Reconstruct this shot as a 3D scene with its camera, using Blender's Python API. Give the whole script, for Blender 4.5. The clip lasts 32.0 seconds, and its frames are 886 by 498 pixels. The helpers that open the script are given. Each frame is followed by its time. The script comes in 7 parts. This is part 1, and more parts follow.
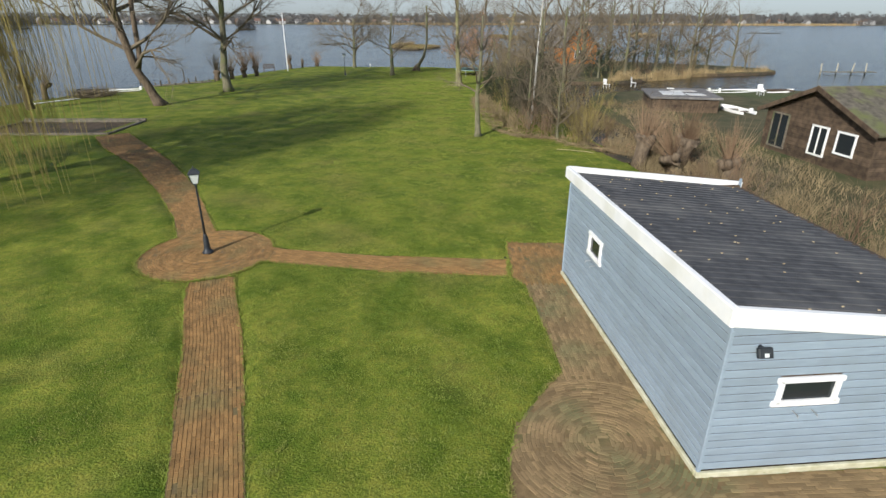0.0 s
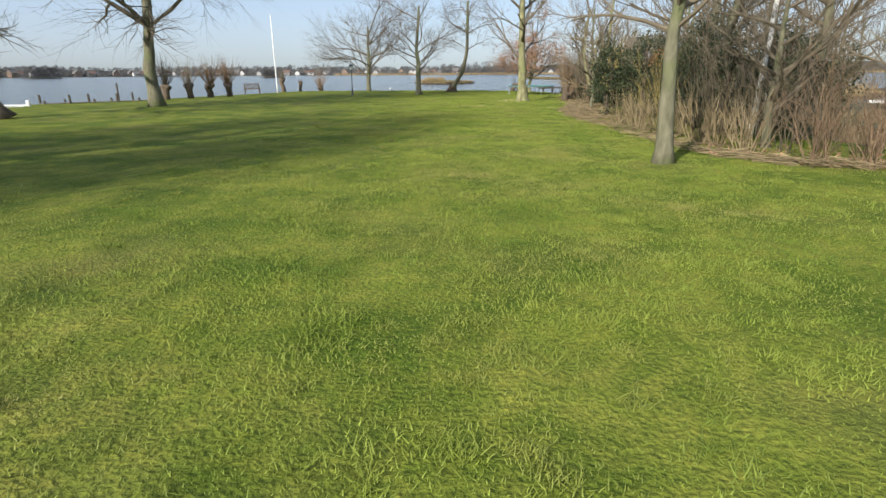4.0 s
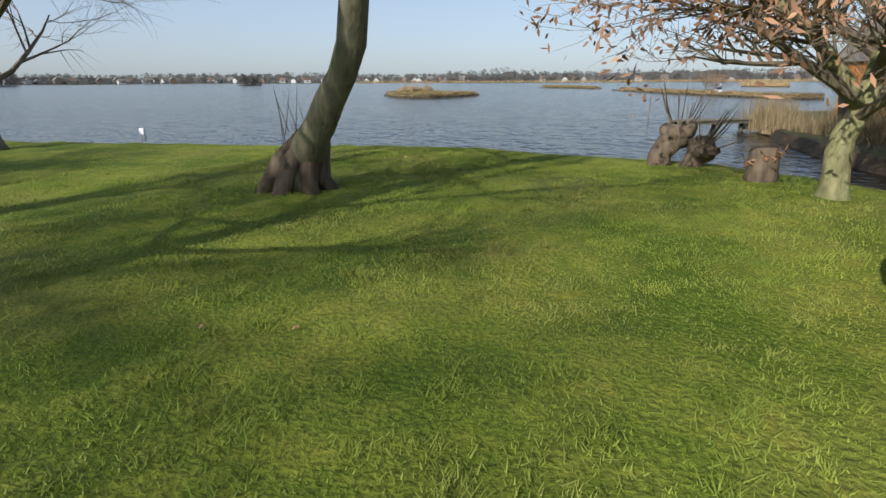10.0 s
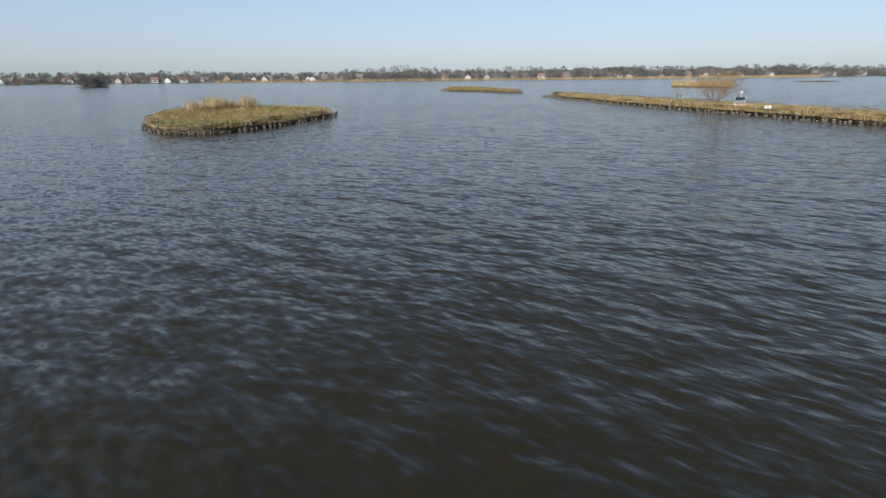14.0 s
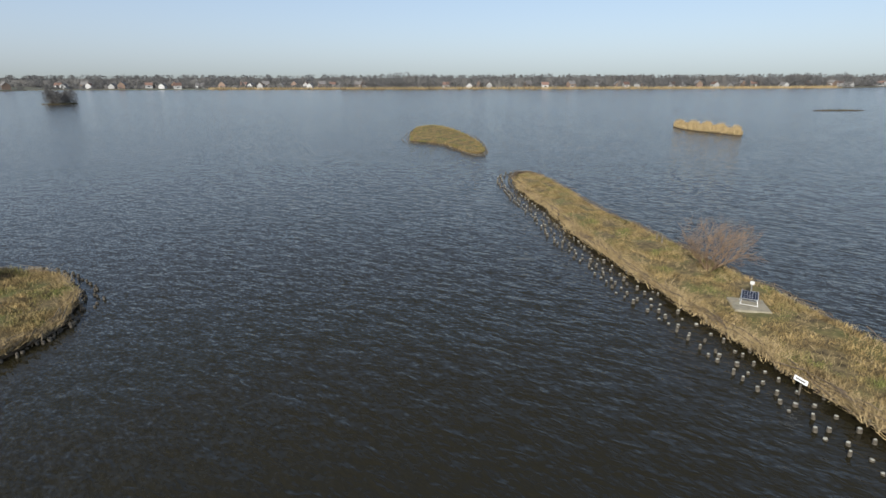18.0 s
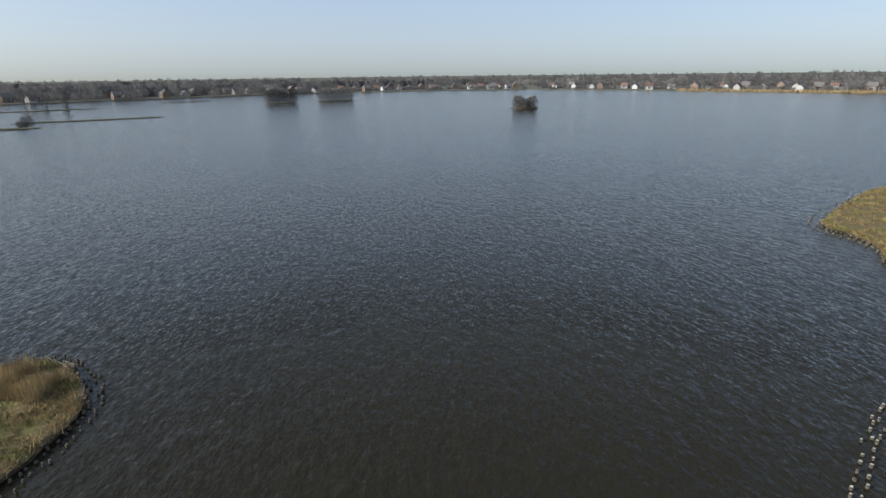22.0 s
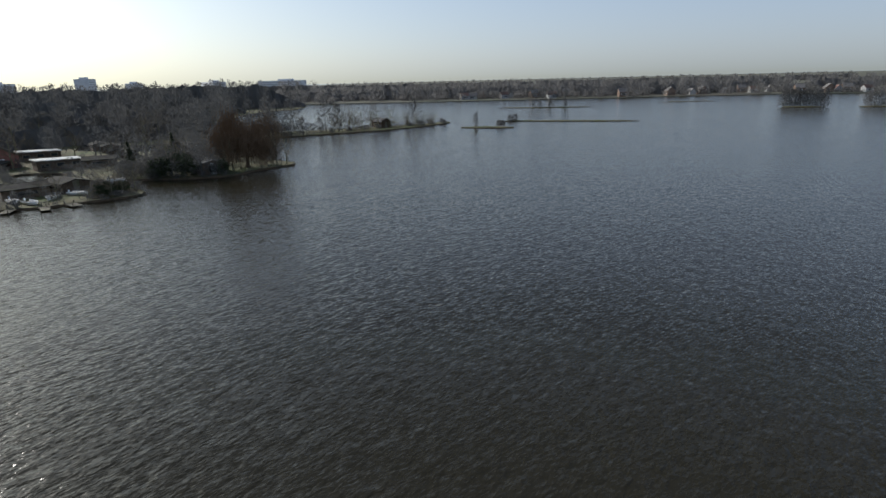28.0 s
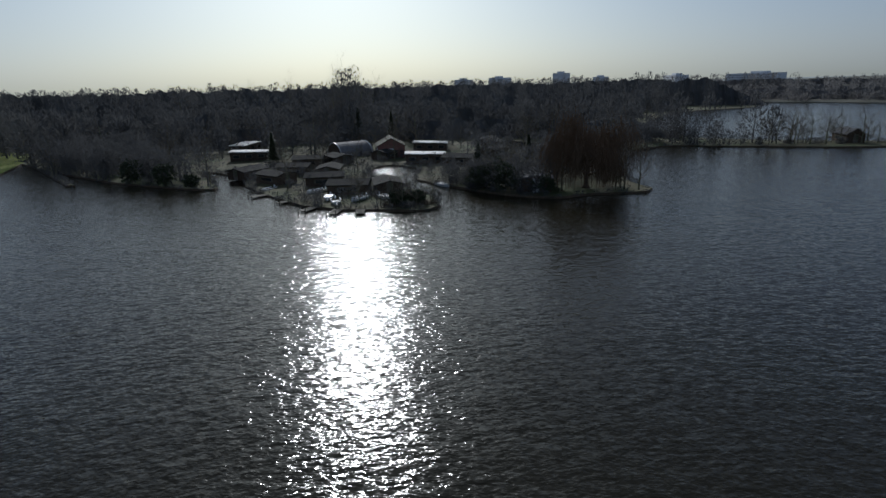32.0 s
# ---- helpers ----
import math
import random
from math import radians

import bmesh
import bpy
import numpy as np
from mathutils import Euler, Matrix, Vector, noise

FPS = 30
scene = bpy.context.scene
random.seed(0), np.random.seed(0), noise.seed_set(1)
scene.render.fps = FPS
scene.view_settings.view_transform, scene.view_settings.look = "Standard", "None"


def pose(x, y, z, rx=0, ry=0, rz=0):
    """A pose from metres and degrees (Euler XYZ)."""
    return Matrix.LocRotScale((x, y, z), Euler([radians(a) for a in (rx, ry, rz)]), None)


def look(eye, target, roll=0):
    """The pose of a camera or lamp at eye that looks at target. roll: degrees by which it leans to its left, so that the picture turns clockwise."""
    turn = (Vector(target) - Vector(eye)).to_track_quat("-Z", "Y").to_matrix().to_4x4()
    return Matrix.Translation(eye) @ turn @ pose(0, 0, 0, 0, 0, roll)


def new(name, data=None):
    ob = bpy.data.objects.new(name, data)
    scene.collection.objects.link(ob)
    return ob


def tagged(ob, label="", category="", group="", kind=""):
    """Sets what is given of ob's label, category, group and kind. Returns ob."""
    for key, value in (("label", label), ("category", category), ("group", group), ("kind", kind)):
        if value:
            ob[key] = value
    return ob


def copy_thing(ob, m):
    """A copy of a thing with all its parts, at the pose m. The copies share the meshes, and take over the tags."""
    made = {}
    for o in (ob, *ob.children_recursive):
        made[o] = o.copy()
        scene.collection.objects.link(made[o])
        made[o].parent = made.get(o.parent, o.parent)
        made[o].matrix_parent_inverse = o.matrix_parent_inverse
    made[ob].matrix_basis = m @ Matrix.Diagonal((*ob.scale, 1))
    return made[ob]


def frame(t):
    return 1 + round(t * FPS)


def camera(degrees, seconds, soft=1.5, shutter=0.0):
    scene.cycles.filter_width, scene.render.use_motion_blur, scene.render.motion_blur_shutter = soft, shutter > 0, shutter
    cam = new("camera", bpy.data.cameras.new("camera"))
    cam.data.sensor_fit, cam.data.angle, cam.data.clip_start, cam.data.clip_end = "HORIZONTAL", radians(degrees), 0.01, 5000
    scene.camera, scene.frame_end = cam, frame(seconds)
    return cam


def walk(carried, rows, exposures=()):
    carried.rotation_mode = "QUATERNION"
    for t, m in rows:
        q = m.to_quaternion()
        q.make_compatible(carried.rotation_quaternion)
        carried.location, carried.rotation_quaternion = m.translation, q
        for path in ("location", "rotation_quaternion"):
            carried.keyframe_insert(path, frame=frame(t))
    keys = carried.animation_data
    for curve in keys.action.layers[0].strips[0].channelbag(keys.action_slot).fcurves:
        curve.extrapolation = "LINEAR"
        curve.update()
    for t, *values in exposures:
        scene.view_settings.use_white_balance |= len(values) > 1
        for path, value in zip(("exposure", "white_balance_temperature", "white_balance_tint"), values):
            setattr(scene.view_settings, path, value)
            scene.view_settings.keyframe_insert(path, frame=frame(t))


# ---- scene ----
def aim(x, y, z, yaw, pitch, roll):
    """A camera pose from its place, its turn to the left from +y, its tilt and its lean."""
    return pose(x, y, z, 90 + pitch, 0, yaw) @ pose(0, 0, 0, 0, 0, roll)


cam = camera(78.64, 32.0)
PATH = (
    (0.0, aim(0.38, -13.84, 6.10, -0.77, -23.13, 0.09)),
    (0.5, aim(0.15, -11.14, 5.44, 0.51, -23.06, 0.05)),
    (1.0, aim(-0.18, -8.87, 4.76, 1.14, -22.64, 0.06)),
    (1.5, aim(-0.63, -6.84, 4.00, 1.38, -21.96, -0.04)),
    (2.0, aim(-1.22, -4.98, 3.20, 1.54, -21.28, 0.05)),
    (2.5, aim(-1.54, -3.01, 2.58, 1.52, -20.64, -0.04)),
    (3.0, aim(-1.58, -0.72, 2.09, 1.57, -19.85, -0.14)),
    (3.5, aim(-1.38, 2.12, 1.78, 1.81, -18.81, -0.41)),
    (5.5, aim(-0.78, 18.15, 1.70, 2.36, -17.42, 0.06)),
    (6.0, aim(-0.50, 21.90, 1.71, 2.56, -17.43, -0.16)),
    (6.5, aim(-0.35, 25.48, 1.66, 2.62, -17.59, -0.35)),
    (7.0, aim(-0.09, 28.73, 1.59, 3.04, -17.49, -0.37)),
    (7.5, aim(-0.06, 31.88, 1.53, 3.31, -17.31, -0.56)),
    (8.0, aim(-0.20, 34.53, 1.51, 2.60, -17.43, -0.87)),
    (8.5, aim(-0.22, 37.71, 1.51, 2.59, -17.45, -0.59)),
    (9.0, aim(-0.17, 42.02, 1.48, 2.51, -17.31, -0.65)),
    (9.5, aim(0.04, 45.99, 1.46, 2.95, -17.36, -0.55)),
    (10.0, aim(0.35, 49.68, 1.48, 2.75, -17.27, -0.27)),
    (10.5, aim(0.27, 54.46, 1.38, 2.99, -17.36, -0.50)),
    (11.0, aim(0.69, 58.63, 1.22, 2.98, -17.38, -0.23)),
    (11.5, aim(0.75, 63.20, 1.05, 1.98, -17.34, -0.19)),
    (12.0, aim(1.08, 67.57, 1.02, 0.46, -17.29, -0.25)),
    (12.5, aim(1.55, 71.68, 1.09, -2.79, -17.39, -0.48)),
    (13.0, aim(2.21, 75.56, 1.27, -5.20, -17.42, -0.47)),
    (13.5, aim(3.16, 79.23, 1.62, -6.22, -17.47, -0.54)),
    (14.0, aim(4.26, 82.47, 2.14, -6.95, -17.56, -0.57)),
    (14.5, aim(5.42, 85.49, 2.86, -7.19, -17.63, -0.52)),
    (16.5, aim(10.03, 94.72, 7.13, -7.31, -17.57, -0.33)),
    (17.0, aim(11.24, 96.42, 8.06, -7.35, -17.62, -0.31)),
    (17.5, aim(12.92, 98.14, 8.94, -7.35, -17.66, -0.19)),
    (18.0, aim(15.09, 99.91, 9.78, -6.05, -17.66, -0.11)),
    (18.5, aim(17.88, 102.03, 10.57, -0.86, -17.69, -0.14)),
    (19.0, aim(20.55, 104.52, 11.29, 6.66, -17.75, -0.30)),
    (19.5, aim(22.91, 107.51, 11.94, 14.14, -17.80, -0.40)),
    (20.0, aim(24.62, 110.72, 12.56, 19.02, -17.83, -0.62)),
    (20.5, aim(25.89, 113.87, 13.18, 22.36, -17.85, -0.68)),
    (21.0, aim(26.49, 117.06, 13.80, 29.61, -17.84, -0.70)),
    (21.5, aim(26.25, 120.44, 14.39, 36.42, -17.87, -0.78)),
    (22.0, aim(25.34, 123.52, 14.89, 41.26, -17.89, -0.72)),
    (22.5, aim(24.51, 126.20, 15.25, 45.68, -17.92, -0.82)),
    (23.0, aim(23.13, 129.29, 15.52, 50.35, -17.95, -0.93)),
    (23.5, aim(21.25, 132.68, 15.73, 55.12, -17.92, -1.03)),
    (24.0, aim(19.05, 135.97, 15.90, 59.15, -17.92, -1.04)),
    (24.5, aim(16.64, 138.80, 16.01, 64.12, -17.87, -1.15)),
    (25.0, aim(13.85, 141.35, 16.06, 69.49, -17.77, -1.16)),
    (25.5, aim(10.35, 143.84, 16.03, 75.25, -17.72, -1.22)),
    (27.5, aim(-5.39, 152.26, 15.70, 88.06, -17.55, -1.48)),
    (28.0, aim(-9.21, 154.17, 15.62, 91.63, -17.43, -1.42)),
    (28.5, aim(-13.15, 155.83, 15.57, 96.43, -17.35, -1.47)),
    (29.0, aim(-17.07, 157.08, 15.52, 100.34, -17.30, -1.49)),
    (29.5, aim(-21.21, 158.07, 15.49, 103.27, -17.23, -1.46)),
    (30.0, aim(-25.55, 158.66, 15.48, 106.78, -17.20, -1.41)),
    (30.5, aim(-29.93, 158.98, 15.47, 112.67, -17.14, -1.46)),
    (31.0, aim(-34.62, 159.09, 15.47, 120.66, -17.10, -1.48)),
    (31.5, aim(-39.47, 158.56, 15.45, 128.88, -17.02, -1.43)),
    (32.0, aim(-44.12, 157.59, 15.44, 137.20, -16.94, -1.50)),
)
EXPOSURES = ((0.0, 0.05, 6500, 10), (2.0, 0.15, 6500, 10), (3.0, 0.33, 6500, 10), (8.0, 0.3, 6500, 10), (10.5, 0.12, 6500, 10), (13.0, 0.12, 6500, 10), (18.0, 0.15, 6500, 10), (20.0, 0.18, 6500, 10), (22.0, 0.2, 6500, 10), (25.0, 0.12, 6500, 10), (28.0, -0.1, 6450, 10), (30.0, -0.75, 6250, 10), (32.0, -1.1, 5800, 10))
walk(cam, PATH, EXPOSURES)

# ---- sky and sun ----
SUN_AZIMUTH, SUN_HEIGHT = radians(-147.0), radians(28.0)
world = bpy.data.worlds.new("sky")
scene.world = world
world.use_nodes = True
wn = world.node_tree
wn.nodes.clear()
sky = wn.nodes.new("ShaderNodeTexSky")
sky.sky_type = "NISHITA"
sky.sun_disc = False
sky.sun_elevation, sky.sun_rotation = SUN_HEIGHT, SUN_AZIMUTH
sky.altitude, sky.air_density, sky.dust_density, sky.ozone_density = 0.0, 1.0, 3.0, 2.0
# a second sky model evens out the blue away from the sun
glow = wn.nodes.new("ShaderNodeTexSky")
glow.sky_type = "HOSEK_WILKIE"
glow.turbidity, glow.ground_albedo = 4.0, 0.2
glow.sun_direction = (math.sin(SUN_AZIMUTH) * math.cos(SUN_HEIGHT), math.cos(SUN_AZIMUTH) * math.cos(SUN_HEIGHT), math.sin(SUN_HEIGHT))

def tinted(source, tint):
    mul = wn.nodes.new("ShaderNodeMixRGB")
    mul.blend_type = "MULTIPLY"
    mul.inputs[0].default_value = 1.0
    mul.inputs[2].default_value = (*tint, 1)
    wn.links.new(source.outputs[0], mul.inputs[1])
    return mul


def added(a, b=None, colour=(0, 0, 0)):
    add = wn.nodes.new("ShaderNodeMixRGB")
    add.blend_type = "ADD"
    add.inputs[0].default_value = 1.0
    add.inputs[2].default_value = (*colour, 1)
    wn.links.new(a.outputs[0], add.inputs[1])
    if b:
        wn.links.new(b.outputs[0], add.inputs[2])
    return add


# thin even haze over the blue
haze = added(added(tinted(sky, (0.2, 0.24, 0.28)), tinted(glow, (16.3, 17.0, 18.4))), None, (1.25, 1.27, 1.33))
back = wn.nodes.new("ShaderNodeBackground")
back.inputs["Strength"].default_value = 0.13
wout = wn.nodes.new("ShaderNodeOutputWorld")
wn.links.new(haze.outputs[0], back.inputs[0])
wn.links.new(back.outputs[0], wout.inputs[0])

lamp = bpy.data.lights.new("sun", "SUN")
lamp.energy, lamp.angle, lamp.color = 5.0, radians(0.55), (1.0, 0.955, 0.89)
sun = new("sun", lamp)
sun_way = Vector((math.sin(SUN_AZIMUTH) * math.cos(SUN_HEIGHT), math.cos(SUN_AZIMUTH) * math.cos(SUN_HEIGHT), math.sin(SUN_HEIGHT)))
sun.matrix_world = look(sun_way * 60, (0, 0, 0))

WATER = -0.35


# ---- materials ----
def nodes_of(name):
    m = bpy.data.materials.new(name)
    m.use_nodes = True
    return m, m.node_tree, m.node_tree.nodes["Principled BSDF"]


def surface(name, a, b, scale=4.0, rough=0.8, metal=0.0, bump=0.0, fine=30.0, stain=None, stain_scale=0.6, island=0.0, per_object=0.0, stretch=(1, 1, 1), spec=0.3):
    """Two colours mixed by grain, stains at a larger scale, fine relief."""
    m, t, p = nodes_of(name)
    n, l = t.nodes, t.links
    co = n.new("ShaderNodeTexCoord")
    mp = n.new("ShaderNodeMapping")
    mp.inputs["Scale"].default_value = stretch
    l.new(co.outputs["Object"], mp.inputs[0])
    g = n.new("ShaderNodeTexNoise")
    g.inputs["Scale"].default_value, g.inputs["Detail"].default_value = scale, 5
    l.new(mp.outputs[0], g.inputs["Vector"])
    r = n.new("ShaderNodeValToRGB")
    r.color_ramp.elements[0].position, r.color_ramp.elements[1].position = 0.32, 0.68
    r.color_ramp.elements[0].color, r.color_ramp.elements[1].color = (*a, 1), (*b, 1)
    l.new(g.outputs["Fac"], r.inputs[0])
    out = r.outputs[0]
    if stain:
        s = n.new("ShaderNodeTexNoise")
        s.inputs["Scale"].default_value, s.inputs["Detail"].default_value = stain_scale, 4
        l.new(co.outputs["Object"], s.inputs["Vector"])
        sr = n.new("ShaderNodeValToRGB")
        sr.color_ramp.elements[0].position, sr.color_ramp.elements[1].position = 0.48, 0.68
        l.new(s.outputs["Fac"], sr.inputs[0])
        mx = n.new("ShaderNodeMixRGB")
        mx.inputs[2].default_value = (*stain, 1)
        l.new(sr.outputs[0], mx.inputs[0])
        l.new(out, mx.inputs[1])
        out = mx.outputs[0]
    if island or per_object:
        if island:
            src = n.new("ShaderNodeNewGeometry").outputs["Random Per Island"]
        else:
            src = n.new("ShaderNodeObjectInfo").outputs["Random"]
        amount = island or per_object
        mr = n.new("ShaderNodeMapRange")
        mr.inputs["To Min"].default_value, mr.inputs["To Max"].default_value = 1 - amount, 1 + amount
        l.new(src, mr.inputs["Value"])
        hs = n.new("ShaderNodeHueSaturation")
        l.new(mr.outputs[0], hs.inputs["Value"])
        l.new(out, hs.inputs["Color"])
        out = hs.outputs[0]
    l.new(out, p.inputs["Base Color"])
    p.inputs["Roughness"].default_value, p.inputs["Metallic"].default_value = rough, metal
    p.inputs["Specular IOR Level"].default_value = spec
    if bump:
        f = n.new("ShaderNodeTexNoise")
        f.inputs["Scale"].default_value, f.inputs["Detail"].default_value = fine, 4
        l.new(mp.outputs[0], f.inputs["Vector"])
        bp = n.new("ShaderNodeBump")
        bp.inputs["Strength"].default_value, bp.inputs["Distance"].default_value = bump, 0.02
        l.new(f.outputs["Fac"], bp.inputs["Height"])
        l.new(bp.outputs[0], p.inputs["Normal"])
    return m


def lawn_material():
    m, t, p = nodes_of("lawn_grass")
    n, l = t.nodes, t.links
    co = n.new("ShaderNodeTexCoord")

    def noise_ramp(scale, lo, hi, ca, cb, detail=5):
        g = n.new("ShaderNodeTexNoise")
        g.inputs["Scale"].default_value, g.inputs["Detail"].default_value = scale, detail
        l.new(co.outputs["Object"], g.inputs["Vector"])
        r = n.new("ShaderNodeValToRGB")
        r.color_ramp.elements[0].position, r.color_ramp.elements[1].position = lo, hi
        r.color_ramp.elements[0].color, r.color_ramp.elements[1].color = (*ca, 1), (*cb, 1)
        l.new(g.outputs["Fac"], r.inputs[0])
        return g, r
    _, base = noise_ramp(0.8, 0.38, 0.62, (0.115, 0.16, 0.02), (0.24, 0.26, 0.046))
    fineg, fine = noise_ramp(28, 0.3, 0.7, (0.5, 0.55, 0.5), (1.2, 1.15, 1.0), 6)
    _, brown = noise_ramp(0.35, 0.52, 0.72, (0, 0, 0), (1, 1, 1))
    _, moss = noise_ramp(5, 0.4, 0.65, (0.75, 0.85, 0.7), (1.1, 1.05, 1.05))
    mul = n.new("ShaderNodeMixRGB")
    mul.blend_type = "MULTIPLY"
    mul.inputs[0].default_value = 1
    l.new(base.outputs[0], mul.inputs[1])
    l.new(fine.outputs[0], mul.inputs[2])
    mul2 = n.new("ShaderNodeMixRGB")
    mul2.blend_type = "MULTIPLY"
    mul2.inputs[0].default_value = 1
    l.new(mul.outputs[0], mul2.inputs[1])
    l.new(moss.outputs[0], mul2.inputs[2])
    mx = n.new("ShaderNodeMixRGB")
    mx.inputs[2].default_value = (0.17, 0.135, 0.05, 1)
    fa = n.new("ShaderNodeMath")
    fa.operation = "MULTIPLY"
    fa.inputs[1].default_value = 0.45
    l.new(brown.outputs[0], fa.inputs[0])
    l.new(fa.outputs[0], mx.inputs[0])
    l.new(mul2.outputs[0], mx.inputs[1])
    l.new(mx.outputs[0], p.inputs["Base Color"])
    bp = n.new("ShaderNodeBump")
    bp.inputs["Strength"].default_value, bp.inputs["Distance"].default_value = 0.8, 0.04
    l.new(fineg.outputs["Fac"], bp.inputs["Height"])
    l.new(bp.outputs[0], p.inputs["Normal"])
    p.inputs["Roughness"].default_value = 0.85
    p.inputs["Specular IOR Level"].default_value = 0.15
    return m


def water_material(name, deep):
    """Dark water with wavelets and finer wind ripples, their crests running one way."""
    m, t, p = nodes_of(name)
    n, l = t.nodes, t.links
    co = n.new("ShaderNodeTexCoord")
    p.inputs["Base Color"].default_value = (*deep, 1)
    p.inputs["Roughness"].default_value = 0.13
    p.inputs["Specular IOR Level"].default_value = 0.4
    p.inputs["IOR"].default_value = 1.333
    # wavelets with their own crests and troughs
    total = None
    for scale, turn, strength, dist in ((1.7, 148, 0.8, 0.1), (4.6, 132, 0.9, 0.034)):
        mp = n.new("ShaderNodeMapping")
        mp.vector_type = "TEXTURE"
        mp.inputs["Scale"].default_value = (1.9, 1.0, 1)
        mp.inputs["Rotation"].default_value = (0, 0, radians(turn))
        l.new(co.outputs["Object"], mp.inputs[0])
        g = n.new("ShaderNodeTexNoise")
        g.inputs["Scale"].default_value, g.inputs["Detail"].default_value = scale, 2
        g.inputs["Distortion"].default_value = 0.35
        l.new(mp.outputs[0], g.inputs["Vector"])
        bp = n.new("ShaderNodeBump")
        bp.inputs["Strength"].default_value, bp.inputs["Distance"].default_value = strength, dist
        l.new(g.outputs["Fac"], bp.inputs["Height"])
        if total:
            l.new(total.outputs[0], bp.inputs["Normal"])
        total = bp
    # the slope that the finer ripples add
    for scale, stretch, turn, across, along, detail in ((0.12, (2.0, 1.0, 1), 125, 0.03, 0.02, 1), (2.6, (2.4, 1.0, 1), 142, 0.16, 0.08, 0), (5.2, (2.3, 1.0, 1), 126, 0.26, 0.16, 0), (12.0, (2.3, 1.0, 1), 132, 0.28, 0.24, 0)):
        mp = n.new("ShaderNodeMapping")
        mp.vector_type = "TEXTURE"
        mp.inputs["Scale"].default_value = stretch
        mp.inputs["Rotation"].default_value = (0, 0, radians(turn))
        l.new(co.outputs["Object"], mp.inputs[0])
        g = n.new("ShaderNodeTexNoise")
        g.inputs["Scale"].default_value, g.inputs["Detail"].default_value = scale, detail
        g.inputs["Distortion"].default_value = 0.25
        l.new(mp.outputs[0], g.inputs["Vector"])
        mid = n.new("ShaderNodeVectorMath")
        mid.operation = "SUBTRACT"
        mid.inputs[1].default_value = (0.5, 0.5, 0.5)
        l.new(g.outputs["Color"], mid.inputs[0])
        size = n.new("ShaderNodeVectorMath")
        size.operation = "MULTIPLY"
        size.inputs[1].default_value = (along, across, 0)
        l.new(mid.outputs[0], size.inputs[0])
        turned = n.new("ShaderNodeMapping")
        turned.vector_type = "VECTOR"
        turned.inputs["Rotation"].default_value = (0, 0, radians(turn))
        l.new(size.outputs[0], turned.inputs[0])
        add = n.new("ShaderNodeVectorMath")
        l.new(turned.outputs[0], add.inputs[0])
        l.new(total.outputs[0], add.inputs[1])
        total = add
    unit = n.new("ShaderNodeVectorMath")
    unit.operation = "NORMALIZE"
    l.new(total.outputs[0], unit.inputs[0])
    l.new(unit.outputs[0], p.inputs["Normal"])
    return m


def glass_material(name):
    m, t, p = nodes_of(name)
    p.inputs["Base Color"].default_value = (0.02, 0.025, 0.028, 1)
    p.inputs["Roughness"].default_value = 0.05
    return m


def let_light_through(m, colour, share):
    """Twigs and leaves that scatter light to both sides."""
    n, l = m.node_tree.nodes, m.node_tree.links
    thin = n.new("ShaderNodeBsdfTranslucent")
    thin.inputs["Color"].default_value = (*colour, 1)
    mix = n.new("ShaderNodeMixShader")
    mix.inputs[0].default_value = share
    l.new(n["Principled BSDF"].outputs[0], mix.inputs[1])
    l.new(thin.outputs[0], mix.inputs[2])
    l.new(mix.outputs[0], n["Material Output"].inputs["Surface"])
    return m


LAWN = lawn_material()
WATER_MAT = water_material("lake_water", (0.0155, 0.0132, 0.0062))
BLADE = surface("grass_blades", (0.125, 0.185, 0.022), (0.24, 0.28, 0.046), 0.7, 0.75, stain=(0.24, 0.235, 0.062), stain_scale=0.45, island=0.22)
SOIL = surface("bank_soil", (0.05, 0.035, 0.022), (0.11, 0.08, 0.05), 3, 0.95, bump=0.6, stain=(0.03, 0.03, 0.02))
ISLE = surface("dry_island_grass", (0.04, 0.03, 0.015), (0.2, 0.15, 0.07), 3.2, 0.95, bump=1.0, fine=14, stain=(0.1, 0.105, 0.032), stain_scale=0.5)
ISLE_BLADE = surface("dry_island_blades", (0.09, 0.062, 0.028), (0.36, 0.265, 0.115), 1.4, 0.9, stain=(0.14, 0.15, 0.045), stain_scale=0.6, island=0.7)
LAND = surface("rough_land", (0.045, 0.05, 0.02), (0.105, 0.087, 0.042), 0.8, 0.95, bump=0.5, stain=(0.06, 0.08, 0.025), stain_scale=0.12)
BARK = surface("grey_green_bark", (0.10, 0.095, 0.06), (0.2, 0.185, 0.12), 9, 0.9, bump=1.0, fine=24, stain=(0.13, 0.15, 0.06), stain_scale=1.3, stretch=(1, 1, 0.35))
BARK_BROWN = surface("brown_bark", (0.075, 0.055, 0.038), (0.17, 0.13, 0.09), 9, 0.92, bump=1.0, fine=22, stretch=(1, 1, 0.35))
BARK_MOSS = surface("pale_mossy_bark", (0.11, 0.105, 0.05), (0.3, 0.28, 0.15), 6, 0.9, bump=1.0, fine=26, stain=(0.21, 0.22, 0.09), stain_scale=2.6, stretch=(1, 1, 0.4))
TWIG_RUST = let_light_through(surface("rusty_willow_twigs", (0.13, 0.085, 0.05), (0.2, 0.13, 0.078), 2, 0.9), (0.17, 0.11, 0.06), 0.3)
TWIG = surface("bare_twigs", (0.10, 0.08, 0.055), (0.19, 0.155, 0.105), 3, 0.9)
TWIG_RED = surface("reddish_twigs", (0.14, 0.09, 0.055), (0.23, 0.155, 0.095), 3, 0.9)
